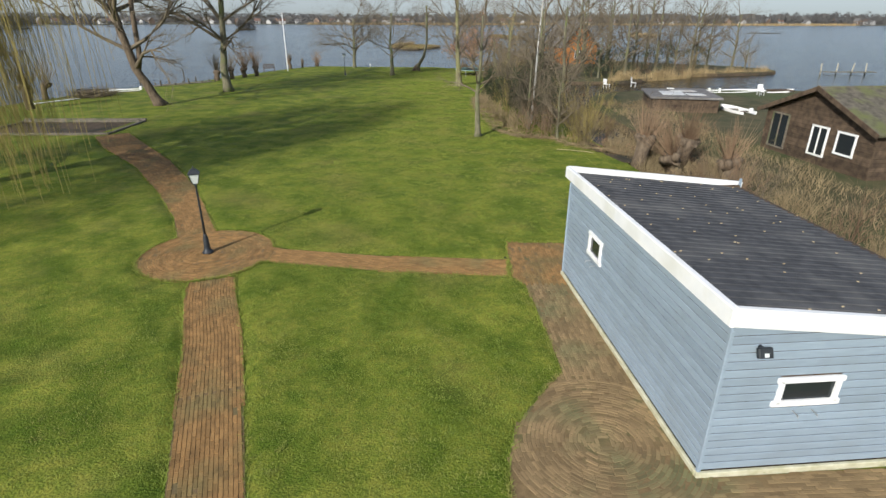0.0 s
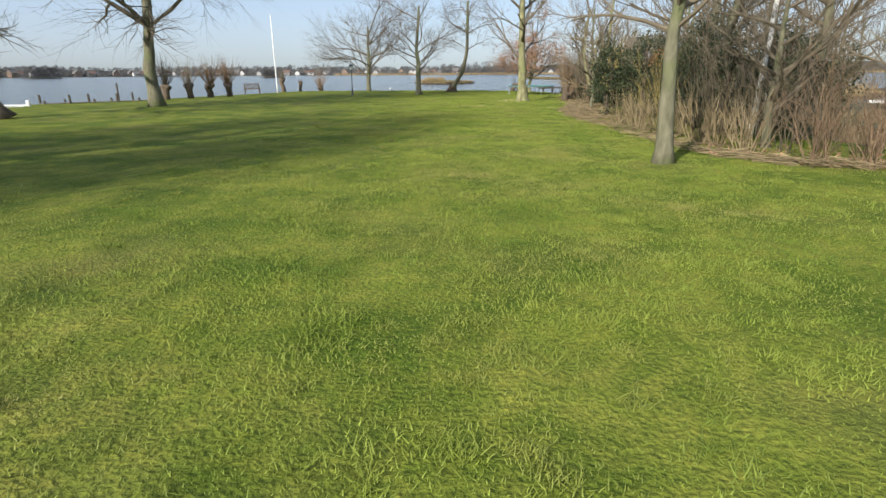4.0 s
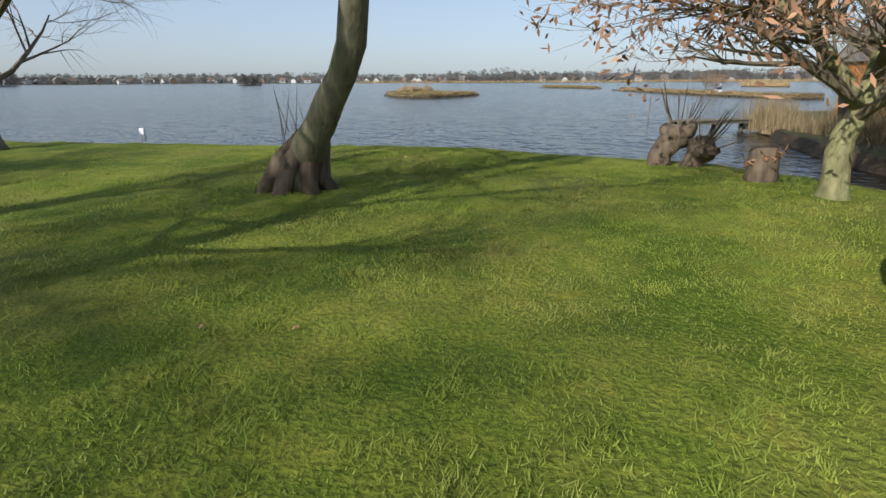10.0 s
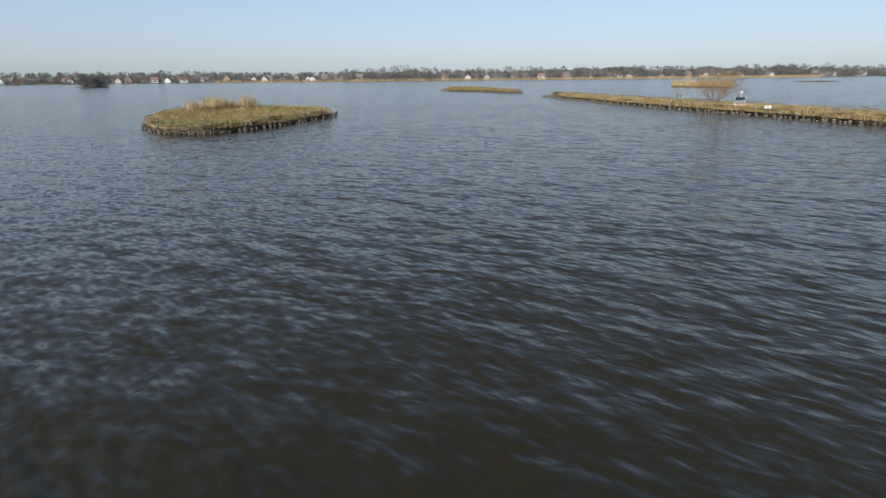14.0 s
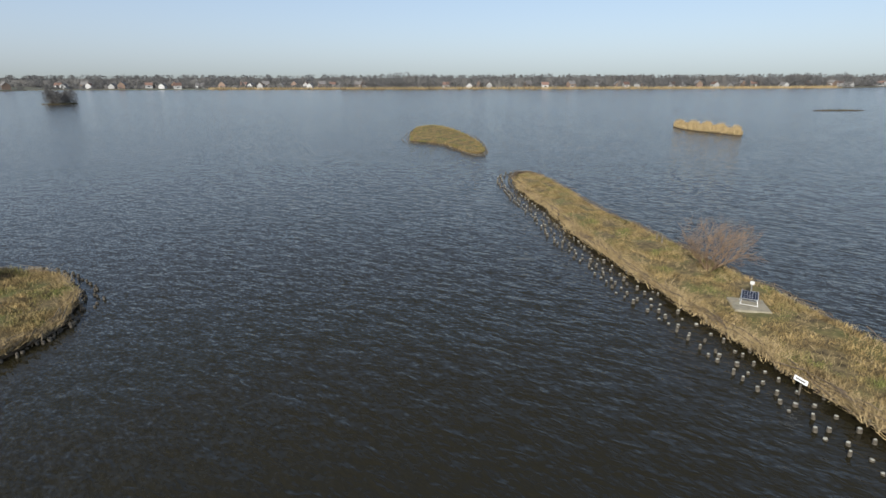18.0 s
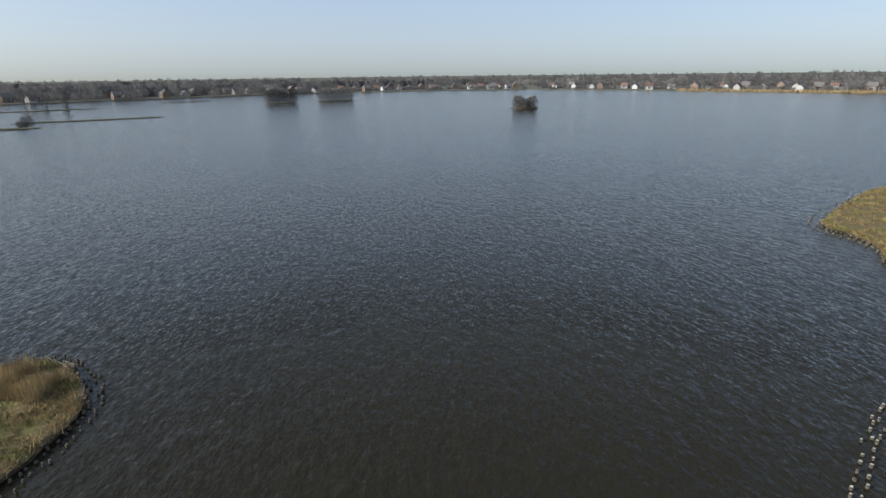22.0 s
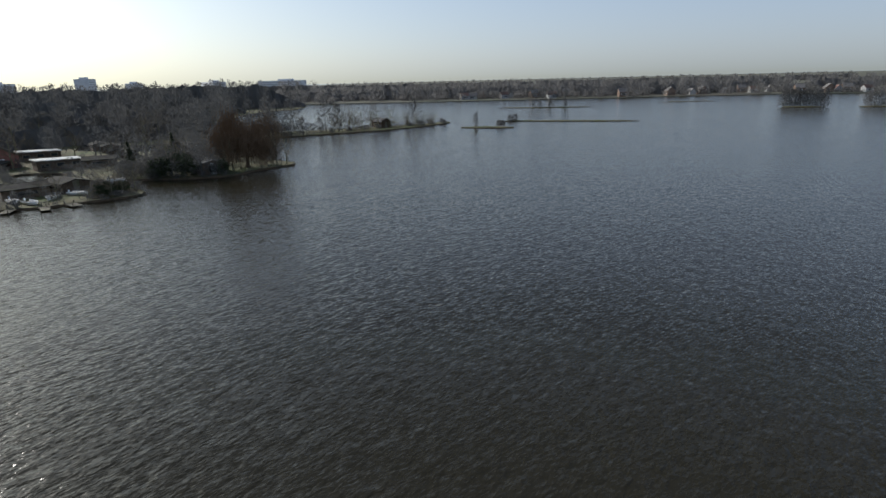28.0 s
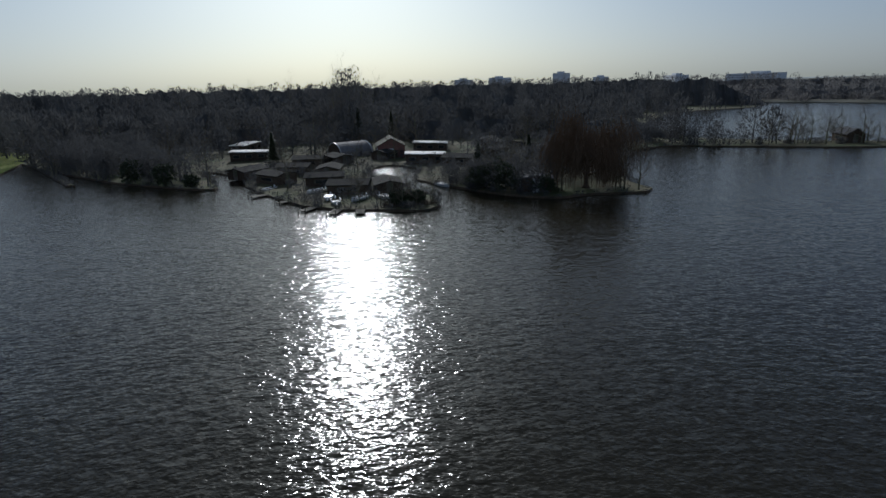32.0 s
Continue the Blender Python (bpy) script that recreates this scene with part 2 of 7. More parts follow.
TWIG_YELLOW = surface("yellow_twigs", (0.2, 0.16, 0.05), (0.32, 0.255, 0.085), 3, 0.85)
TWIG_STRAW = surface("straw_twigs", (0.165, 0.125, 0.068), (0.29, 0.225, 0.125), 3, 0.9, island=0.35)
REED = surface("dry_reed", (0.24, 0.175, 0.085), (0.42, 0.32, 0.17), 1.2, 0.9, island=0.3)
EVERGREEN = surface("evergreen_leaves", (0.02, 0.03, 0.012), (0.05, 0.064, 0.026), 1.5, 0.7, island=0.4)
OAK_LEAF = surface("withered_oak_leaves", (0.21, 0.11, 0.06), (0.4, 0.235, 0.145), 1.5, 0.8, island=0.4)
# bare twigs with distance haze put into the colour: paler and greyer than near ones
FAR_TWIG_HAZED = let_light_through(surface("hazed_far_twigs", (0.14, 0.135, 0.13), (0.2, 0.195, 0.185), 0.05, 0.95, island=0.1), (0.17, 0.165, 0.16), 0.5)
# woods of the opposite plots, their grey lifted to stand in for haze
WOODS_HAZED = let_light_through(surface("hazed_wood_twigs", (0.085, 0.085, 0.083), (0.13, 0.13, 0.126), 0.05, 0.95, island=0.12), (0.1, 0.1, 0.098), 0.35)
BRICK = surface("clay_brick", (0.21, 0.12, 0.045), (0.33, 0.185, 0.068), 3.5, 0.9, bump=0.4, fine=60, stain=(0.19, 0.14, 0.055), stain_scale=0.9, island=0.2)
BRICK_MOSS = surface("mossy_clay_brick", (0.19, 0.132, 0.066), (0.285, 0.195, 0.098), 1.2, 0.9, bump=0.4, fine=60, stain=(0.16, 0.15, 0.07), stain_scale=0.8, island=0.24)
BRICK_ONE = surface("clay_brick_single", (0.21, 0.12, 0.045), (0.33, 0.185, 0.068), 9.0, 0.9, bump=0.4, fine=60, per_object=0.22)
SAND = surface("joint_sand", (0.15, 0.1, 0.05), (0.22, 0.15, 0.072), 8, 0.95, bump=0.5, stain=(0.13, 0.115, 0.05), stain_scale=1.2)
BOARD = surface("blue_grey_boards", (0.25, 0.315, 0.38), (0.29, 0.36, 0.43), 3, 0.62, bump=0.15, fine=40, stain=(0.255, 0.315, 0.37), stain_scale=1.5, per_object=0.1, stretch=(1, 1, 6))
WHITE = surface("white_paint", (0.76, 0.77, 0.78), (0.84, 0.84, 0.83), 3, 0.45, stain=(0.7, 0.7, 0.66), stain_scale=1.1)
FELT = surface("roofing_felt", (0.045, 0.047, 0.052), (0.085, 0.087, 0.092), 5, 0.9, bump=0.6, fine=50, stain=(0.11, 0.11, 0.11), stain_scale=1.0)
PLINTH = surface("pale_plinth", (0.42, 0.4, 0.26), (0.58, 0.56, 0.42), 6, 0.85)
IRON = surface("dark_painted_iron", (0.025, 0.03, 0.035), (0.05, 0.055, 0.06), 6, 0.45, metal=0.3)
STEEL = surface("galvanised_steel", (0.5, 0.51, 0.52), (0.66, 0.67, 0.68), 8, 0.35, metal=0.8)
MILK = surface("milky_lamp_glass", (0.55, 0.6, 0.58), (0.66, 0.7, 0.68), 5, 0.15, spec=0.5)
GLASS = glass_material("window_glass")
TIMBER = surface("weathered_timber", (0.1, 0.085, 0.065), (0.23, 0.2, 0.16), 5, 0.9, bump=0.6, stretch=(4, 1, 4), stain=(0.09, 0.1, 0.05), stain_scale=1.5)
DARKWOOD = surface("dark_brown_boards", (0.055, 0.038, 0.026), (0.12, 0.085, 0.055), 4, 0.85, bump=0.5, per_object=0.25)
ORANGE = surface("orange_stained_wood", (0.42, 0.15, 0.035), (0.56, 0.22, 0.06), 4, 0.6, bump=0.3, stretch=(1, 1, 5))
TILE = surface("mossy_roof_tiles", (0.07, 0.065, 0.05), (0.15, 0.13, 0.1), 4, 0.9, bump=0.8, fine=10, stain=(0.12, 0.13, 0.05), stain_scale=1.0)
GREYROOF = surface("grey_roofing", (0.11, 0.105, 0.1), (0.2, 0.19, 0.18), 3, 0.8, bump=0.3)
SHEET_WHITE = surface("pale_roof_sheet", (0.5, 0.5, 0.48), (0.72, 0.71, 0.68), 2, 0.3, stain=(0.3, 0.22, 0.15), stain_scale=0.5)
TURQUOISE = surface("turquoise_padding", (0.035, 0.2, 0.18), (0.08, 0.3, 0.27), 4, 0.5, stain=(0.2, 0.3, 0.28), stain_scale=2.0)
MAT_BLACK = surface("black_jumping_mat", (0.012, 0.012, 0.014), (0.03, 0.03, 0.033), 20, 0.8)
POLYESTER = surface("white_boat_hull", (0.74, 0.74, 0.72), (0.82, 0.82, 0.8), 3, 0.3)
CONCRETE = surface("pale_concrete", (0.2, 0.18, 0.13), (0.29, 0.26, 0.19), 5, 0.9, bump=0.4)
SOLAR = surface("solar_cells", (0.012, 0.016, 0.028), (0.02, 0.026, 0.042), 10, 0.15)
WALL_PALE = surface("pale_house_wall", (0.34, 0.34, 0.33), (0.5, 0.495, 0.48), 1, 0.85, per_object=0.25)
WALL_BRICK = surface("brick_house_wall", (0.15, 0.105, 0.08), (0.25, 0.18, 0.14), 3, 0.9, per_object=0.3)
ROOF_RED = surface("clay_tile_roof", (0.12, 0.075, 0.06), (0.19, 0.12, 0.095), 3, 0.85, per_object=0.3)
# town blocks: walls and window bands lightened bluish, air haze painted into both colours
TOWER_HAZED = surface("hazed_concrete_block", (0.55, 0.57, 0.6), (0.65, 0.67, 0.69), 0.2, 0.85)
TOWER_BAND_HAZED = surface("hazed_window_band", (0.3, 0.32, 0.35), (0.36, 0.38, 0.41), 0.2, 0.5)
DARK_ROOF = surface("dark_tarred_roof", (0.02, 0.02, 0.019), (0.05, 0.048, 0.044), 2, 0.95, stain=(0.06, 0.06, 0.045), stain_scale=0.7, spec=0.1)
FAR_LAND = surface("far_fields", (0.07, 0.075, 0.05), (0.11, 0.11, 0.08), 0.03, 0.95, stain=(0.09, 0.08, 0.06), stain_scale=0.01)
POST = surface("wet_wooden_post", (0.05, 0.042, 0.032), (0.13, 0.115, 0.09), 8, 0.85, bump=0.5)
POST_TOP = surface("bleached_post_top", (0.3, 0.29, 0.24), (0.45, 0.43, 0.36), 8, 0.9)
CUT = surface("fresh_split_wood", (0.42, 0.32, 0.17), (0.6, 0.48, 0.3), 6, 0.85)


# ---- mesh helpers ----
class Buf:
    """Vertices and faces of one mesh."""

    def __init__(self):
        self.v, self.f = [], []

    def quad(self, a, b, c, d):
        i = len(self.v)
        self.v += [a, b, c, d]
        self.f.append((i, i + 1, i + 2, i + 3))

    def tube(self, pts, radii, sides=6, cap=True):
        """A tapered tube along points."""
        i0, n = len(self.v), len(pts)
        for k in range(n):
            a = pts[max(k - 1, 0)]
            b = pts[min(k + 1, n - 1)]
            d = (b - a).normalized()
            u = d.cross(Vector((0.31, 0.95, 0.05)) if abs(d.z) > 0.6 else Vector((0, 0, 1))).normalized()
            w = d.cross(u)
            for s in range(sides):
                an = 2 * math.pi * s / sides
                self.v.append(pts[k] + (u * math.cos(an) + w * math.sin(an)) * radii[k])
        for k in range(n - 1):
            for s in range(sides):
                t = (s + 1) % sides
                self.f.append((i0 + k * sides + s, i0 + k * sides + t, i0 + (k + 1) * sides + t, i0 + (k + 1) * sides + s))
        if cap:
            self.f.append(tuple(i0 + s for s in reversed(range(sides))))
            self.f.append(tuple(i0 + (n - 1) * sides + s for s in range(sides)))

    def box(self, m, sx, sy, sz, bevel=0.0):
        """A box of that size round m's origin; bevel chamfers its upright and top edges."""
        hx, hy, hz = sx / 2, sy / 2, sz / 2
        i = len(self.v)
        if not bevel:
            for z in (-hz, hz):
                for x, y in ((-hx, -hy), (hx, -hy), (hx, hy), (-hx, hy)):
                    self.v.append(m @ Vector((x, y, z)))
            q = 4
            rings = 2
        else:
            q = 8
            rings = 3
            for z, s in ((-hz, 0), (hz - bevel, 0), (hz, bevel)):
                x, y, b = hx - s, hy - s, bevel
                for px, py in ((-x + b, -y), (x - b, -y), (x, -y + b), (x, y - b), (x - b, y), (-x + b, y), (-x, y - b), (-x, -y + b)):
                    self.v.append(m @ Vector((px, py, z)))
        self.f.append(tuple(i + k for k in reversed(range(q))))
        self.f.append(tuple(i + (rings - 1) * q + k for k in range(q)))
        for r in range(rings - 1):
            for k in range(q):
                t = (k + 1) % q
                self.f.append((i + r * q + k, i + r * q + t, i + (r + 1) * q + t, i + (r + 1) * q + k))

    def lathe(self, m, profile, sides=16):
        """A body turned round z from (radius, height) pairs."""
        i0 = len(self.v)
        for r, z in profile:
            for s in range(sides):
                an = 2 * math.pi * s / sides
                self.v.append(m @ Vector((r * math.cos(an), r * math.sin(an), z)))
        for k in range(len(profile) - 1):
            for s in range(sides):
                t = (s + 1) % sides
                self.f.append((i0 + k * sides + s, i0 + k * sides + t, i0 + (k + 1) * sides + t, i0 + (k + 1) * sides + s))
        self.f.append(tuple(i0 + s for s in reversed(range(sides))))
        self.f.append(tuple(i0 + (len(profile) - 1) * sides + s for s in range(sides)))

    def mesh(self, name, material, smooth=False):
        me = bpy.data.meshes.new(name)
        me.from_pydata([tuple(v) for v in self.v], [], self.f)
        me.materials.append(material)
        if smooth:
            me.polygons.foreach_set("use_smooth", [True] * len(me.polygons))
        me.update()
        return me


I4 = Matrix.Identity(4)


def part(name, buf, material, parent, label="", smooth=False):
    """One mesh object under a thing or a part."""
    ob = new(name, buf.mesh(name, material, smooth) if isinstance(buf, Buf) else buf)
    ob.parent = parent
    if label:
        ob["label"] = label
    return ob


def thing(name, m, label, category, group="", kind=""):
    """An Empty at a thing's base."""
    ob = new(name)
    ob.empty_display_size = 0.3
    ob.matrix_world = m
    return tagged(ob, label, category, group, kind)


def solid(name, buf, material, label, category="", group="", kind="", smooth=False):
    return tagged(new(name, buf.mesh(name, material, smooth)), label, category, group, kind)


def blades_mesh(name, centers, heights, width, lean, rng, material, z0=None):
    """Thin upright triangles, one at each centre, in one mesh."""
    n = len(centers)
    an = rng.uniform(0, 2 * np.pi, n)
    w = width * rng.uniform(0.6, 1.4, n)
    tip = rng.normal(0, 1, (n, 2)) * lean * heights[:, None]
    v = np.zeros((n, 3, 3))
    v[:, 0, :2] = centers[:, :2] + np.stack([np.cos(an), np.sin(an)], 1) * w[:, None]
    v[:, 1, :2] = centers[:, :2] - np.stack([np.cos(an), np.sin(an)], 1) * w[:, None]
    v[:, 2, :2] = centers[:, :2] + tip
    v[:, :2, 2] = centers[:, None, 2]
    v[:, 2, 2] = centers[:, 2] + heights
    me = bpy.data.meshes.new(name)
    me.vertices.add(3 * n)
    me.vertices.foreach_set("co", v.ravel())
    me.loops.add(3 * n)
    me.loops.foreach_set("vertex_index", np.arange(3 * n))
    me.polygons.add(n)
    me.polygons.foreach_set("loop_start", np.arange(0, 3 * n, 3))
    me.materials.append(material)
    me.update()
    me.validate()
    return me


def inside(pts, poly):
    """Which of the points lie in a polygon."""
    x, y = pts[:, 0], pts[:, 1]
    hit = np.zeros(len(pts), bool)
    for (ax, ay), (bx, by) in zip(poly, poly[1:] + poly[:1]):
        hit ^= ((ay > y) != (by > y)) & (x < (bx - ax) * (y - ay) / (by - ay + 1e-12) + ax)
    return hit


def smooth_outline(poly, per=6, wobble=0.0, seed=1):
    """A closed curve through the corners."""
    rng = random.Random(seed)
    out, n = [], len(poly)
    for i in range(n):
        p0, p1, p2, p3 = (Vector(poly[(i + k - 1) % n]) for k in range(4))
        for s in range(per):
            t = s / per
            q = 0.5 * (2 * p1 + (p2 - p0) * t + (2 * p0 - 5 * p1 + 4 * p2 - p3) * t * t + (3 * p1 - p0 - 3 * p2 + p3) * t ** 3)
            out.append((q.x + rng.uniform(-wobble, wobble), q.y + rng.uniform(-wobble, wobble)))
    return out


def land(name, outline, top, material, label, bank=0.35, bank_material=None, category="ground"):
    """A sheet of land with a bank that falls into the water."""
    bm = bmesh.new()
    ring = [bm.verts.new((x, y, top)) for x, y in outline]
    face = bm.faces.new(ring)
    face.normal_update()
    if face.normal.z < 0:
        face.normal_flip()
        outline = outline[::-1]
        ring = ring[::-1]
    n = len(ring)
    low = []
    for i in range(n):
        a, b = Vector(outline[i - 1]), Vector(outline[(i + 1) % n])
        d = (b - a).normalized()
        o = Vector((d.y, -d.x)) * bank
        low.append(bm.verts.new((outline[i][0] + o.x, outline[i][1] + o.y, WATER - 0.5)))
    for i in range(n):
        f = bm.faces.new((ring[i], low[i], low[(i + 1) % n], ring[(i + 1) % n]))
        f.material_index = 1 if bank_material else 0
    bmesh.ops.triangulate(bm, faces=[face])
    bmesh.ops.recalc_face_normals(bm, faces=bm.faces[:])
    me = bpy.data.meshes.new(name)
    bm.to_mesh(me)
    bm.free()
    me.materials.append(material)
    if bank_material:
        me.materials.append(bank_material)
    return tagged(new(name, me), label, category, kind="structure")


# ---- water and land ----
buf = Buf()
buf.quad(Vector((-4500, -4500, WATER)), Vector((4500, -4500, WATER)), Vector((4500, 4500, WATER)), Vector((-4500, 4500, WATER)))
solid("water", buf, WATER_MAT, "rippled brown lake water reflecting the sky", "water", kind="structure")

GARDEN = smooth_outline([(9, -40), (8.8, 0), (9.2, 10), (8.5, 22), (8, 38), (8, 48), (7.0, 54.5), (5.7, 58.3), (4.4, 59.95), (2.6, 60.85), (1.2, 61.65), (-0.2, 62.35), (-3, 62.7), (-7, 63.05), (-11, 63.5), (-14, 64.4), (-16.5, 63.4), (-20.8, 55), (-23.8, 46.5), (-27, 41), (-29.6, 36), (-31.5, 31), (-34, 24), (-44, 16), (-53, 15), (-60, -40)], 5, 0.06)
land("ground", GARDEN, 0.0, LAWN, "green mown lawn ending in a low earth bank", 0.3, SOIL)
NEIGHBOUR = smooth_outline([(12.5, -40), (12.8, 8), (12, 20), (13.5, 33), (21, 38), (33, 37.5), (39, 30), (44, 12), (60, -40)], 4, 0.12, 2)
land("ground_neighbour", NEIGHBOUR, -0.02, LAND, "rough grassy neighbouring plot by the water", 0.4, SOIL)
WOODED = smooth_outline([(11.5, 47), (20, 45.8), (29, 52.5), (43, 57), (42, 65), (31, 73), (26, 78.5), (16, 78), (11.5, 71), (8.8, 62), (8.9, 55.5)], 4, 0.12, 3)
land("ground_wooded_plot", WOODED, -0.05, LAND, "wooded plot with a reed edge", 0.4, SOIL)
HOME = smooth_outline([(-60, 4), (-62.5, 23), (-67, 45), (-75.5, 66.5), (-79, 62), (-83, 46), (-84.5, 60), (-81, 72), (-80, 91), (-85.5, 101.5), (-91.5, 105.5), (-97, 97), (-98.5, 85.5), (-102, 75.5), (-111, 68.5), (-112.5, 77.5), (-104.5, 85.5), (-103.5, 92), (-105, 111), (-112, 116), (-120, 121.3), (-127, 113), (-150, 99), (-172, 97), (-181, 110), (-195, 133), (-217, 151), (-221, 148), (-208, 130), (-196, 95), (-215, 70), (-300, 40), (-440, 10), (-700, -500), (-60, -500)], 4, 0.3, 4)
buf = Buf()
buf.quad(Vector((-150, 54, -0.04)), Vector((-144, 81, -0.04)), Vector((-160, 72, -0.04)), Vector((-165, 46, -0.04)))
solid("water_canal", buf, WATER_MAT, "still canal between the wooded plots", "water", kind="structure")
land("ground_far_plots", HOME, -0.05, LAND, "wooded shore with plots and boathouses", 0.4, SOIL)
SHORE = [(-430, 0), (-425, 60), (-421, 150), (-415, 270), (-413, 390), (-395, 455), (-330, 545), (-278, 600), (-135, 606), (-27, 592), (111, 582), (255, 562), (420, 565), (560, 610), (720, 520), (800, 300), (820, -600)]
land("ground_far_shore", smooth_outline(SHORE + [(4200, -600), (4200, 4200), (-4200, 4200), (-4200, -600), (-430, -600)], 1), 0.1, FAR_LAND, "flat far shore fading to the horizon", 0.6)


# ---- trees ----
def bend(rng, amount):
    return Vector((rng.gauss(0, amount), rng.gauss(0, amount), rng.gauss(0, amount)))


def branch(buf, rng, p, d, length, r, level, levels, kids, spread, lift, tips):
    """A limb with side limbs, down to twigs."""
    seg = 4 if level < levels else 2
    pts, q, way = [p], p.copy(), d.copy()
    for _ in range(seg):
        way = (way + bend(rng, 0.13) + Vector((0, 0, lift))).normalized()
        q = q + way * (length / seg)
        pts.append(q.copy())
    rr = [r * (1 - 0.75 * k / seg) for k in range(seg + 1)]
    buf.tube(pts, rr, 6 if r > 0.05 else (4 if r > 0.02 else 3), cap=False)
    if level >= levels:
        tips.append((pts[-1], way))
        return
    for k in range(kids):
        f = 0.3 + 0.7 * (k + rng.random()) / kids
        i = min(int(f * seg), seg - 1)
        at = pts[i].lerp(pts[i + 1], f * seg - i)
        side = way.orthogonal().normalized()
        side.rotate(Matrix.Rotation(rng.uniform(0, 6.283), 3, way))
        nd = (way + side * rng.uniform(0.6, 1.0) * spread).normalized()
        branch(buf, rng, at, nd, length * rng.uniform(0.45, 0.72), max(r * (1 - 0.75 * f) * 0.72, 0.0045), level + 1, levels, kids, spread, lift, tips)


def tree_parts(seed, trunk_pts, trunk_r, limbs, limb_len, limb_r, levels, kids, spread=0.8, lift=0.06, from_top=0.35, flat=0.75, flare=1.6, sides=12):
    """Buffers of a trunk and of its bare crown, and the twig tips."""
    rng = random.Random(seed)
    trunk, crown, tips = Buf(), Buf(), []
    pts = [Vector(p) for p in trunk_pts]
    n = len(pts)
    fine, radii = [], []
    for i in range(n - 1):
        for s in range(3):
            f = (i + s / 3) / (n - 1)
            fine.append(pts[i].lerp(pts[i + 1], s / 3) + bend(rng, trunk_r * 0.05))
            radii.append(trunk_r * (1 - 0.62 * f) * (1 + (flare - 1) * max(0, 1 - f * n * 1.4) ** 2) * rng.uniform(0.95, 1.06))
    fine.append(pts[-1])
    radii.append(trunk_r * 0.35)
    trunk.tube(fine, radii, sides)
    for k in range(limbs):
        f = 1 - from_top * (k / max(limbs - 1, 1))
        i = min(int(f * (len(fine) - 1)), len(fine) - 2)
        at = fine[i]
        an = k * 2.4 + rng.uniform(-0.4, 0.4)
        up = rng.uniform(0.35, 0.75) if k else 2.5
        d = Vector((math.cos(an), math.sin(an), up * flat / 0.75)).normalized()
        branch(crown, rng, at, d, limb_len * rng.uniform(0.75, 1.1), min(limb_r, radii[i] * 0.8) * rng.uniform(0.8, 1.1), 1, levels, kids, spread, lift, tips)
    return trunk, crown, tips


def tree(name, m, label, trunk, crown, bark, twig, category="tree", group=""):
    ob = thing(name, m, label, category, group)
    part("trunk", trunk, bark, ob, smooth=True)
    part("crown", crown, twig, ob, "bare winter crown")
    return ob


def leaf_buf(rng, spots, size, per=3, scatter=0.15):
    """Small folded leaves near the given places."""
    b = Buf()
    for p in spots:
        for _ in range(per):
            c = p + bend(rng, scatter)
            u = bend(rng, 1).normalized() * size * rng.uniform(0.6, 1.2)
            w = u.orthogonal().normalized()
            w.rotate(Matrix.Rotation(rng.uniform(0, 6.28), 3, u.normalized()))
            w = w * size * 0.5
            b.quad(c - u, c + w * 0.6 - u * 0.1, c + u, c - w * 0.6 + u * 0.1)
    return b


def cloud_buf(seed, center, radii, n, size, squash=0.0):
    """A crown of small leaves with an uneven outline and gaps."""
    rng = random.Random(seed)
    spots = []
    c = Vector(center)
    while len(spots) < n:
        d = bend(rng, 1).normalized()
        e = 0.72 + 0.55 * noise.noise(d * 2.2 + Vector((seed * 3.1, 0, 0)))
        r = e * rng.uniform(0.45, 1.0) ** 0.5
        p = Vector((d.x * radii[0] * r, d.y * radii[1] * r, d.z * radii[2] * r))
        if noise.noise((p + c) * 1.1 + Vector((seed, 5, 2))) < -0.18:
            continue
        if p.z < -radii[2] * (1 - squash):
            continue
        spots.append(c + p)
    return leaf_buf(rng, spots, size, 1, 0.02)


# the lawn's own trees
tr, cr, _ = tree_parts(11, [(0, 0, -0.1), (-0.5, -0.2, 1.2), (-1.1, -0.5, 2.7), (-1.7, -0.7, 6.5), (-2.0, -0.9, 11), (-2.0, -0.9, 15)], 0.38, 19, 6.0, 0.16, 4, 6, lift=0.03, from_top=0.55)
rng = random.Random(5)
fork = Buf()
fork.tube([Vector((-1.0, -0.4, 2.5)), Vector((-0.75, -0.2, 3.6)), Vector((-0.7, -0.1, 6.4)), Vector((-0.3, 0.2, 13.0))], [0.24, 0.19, 0.17, 0.08], 10)
tips = []
for k in range(6):
    branch(cr, rng, Vector((-0.6, 0, 8.4 + 0.7 * k)), Vector((math.cos(k * 2.1), math.sin(k * 2.1), 0.6)).normalized(), 3.4, 0.07, 1, 4, 5, 0.8, 0.02, tips)
tree_l1 = tree("tree", pose(-20.43, 28.4, 0), "tall leaning forked tree, bare, on the lawn", tr, cr, BARK_BROWN, TWIG)
part("second_stem", fork, BARK_BROWN, tree_l1, smooth=True)
tr, cr, _ = tree_parts(12, [(0, 0, -0.1), (-0.15, 0, 2), (0.1, 0.1, 4.2), (0.5, 0.2, 9.0), (0.8, 0.2, 15.5)], 0.36, 19, 6.0, 0.15, 4, 6, lift=0.02, from_top=0.52)
tree("tree", pose(-18.1, 36.4, 0), "tall straight bare tree on the lawn", tr, cr, BARK, TWIG)
tr, cr, _ = tree_parts(13, [(0, 0, -0.1), (-0.02, 0, 1.0), (0.05, 0, 2.0), (0.1, 0, 3.4), (0.15, 0, 6.0)], 0.24, 13, 4.4, 0.085, 4, 6, spread=0.7, lift=0.03, from_top=0.64, flat=0.6)
tree("tree", pose(-10.3, 61.4, 0), "spreading bare tree at the lawn's water edge", tr, cr, BARK, TWIG)
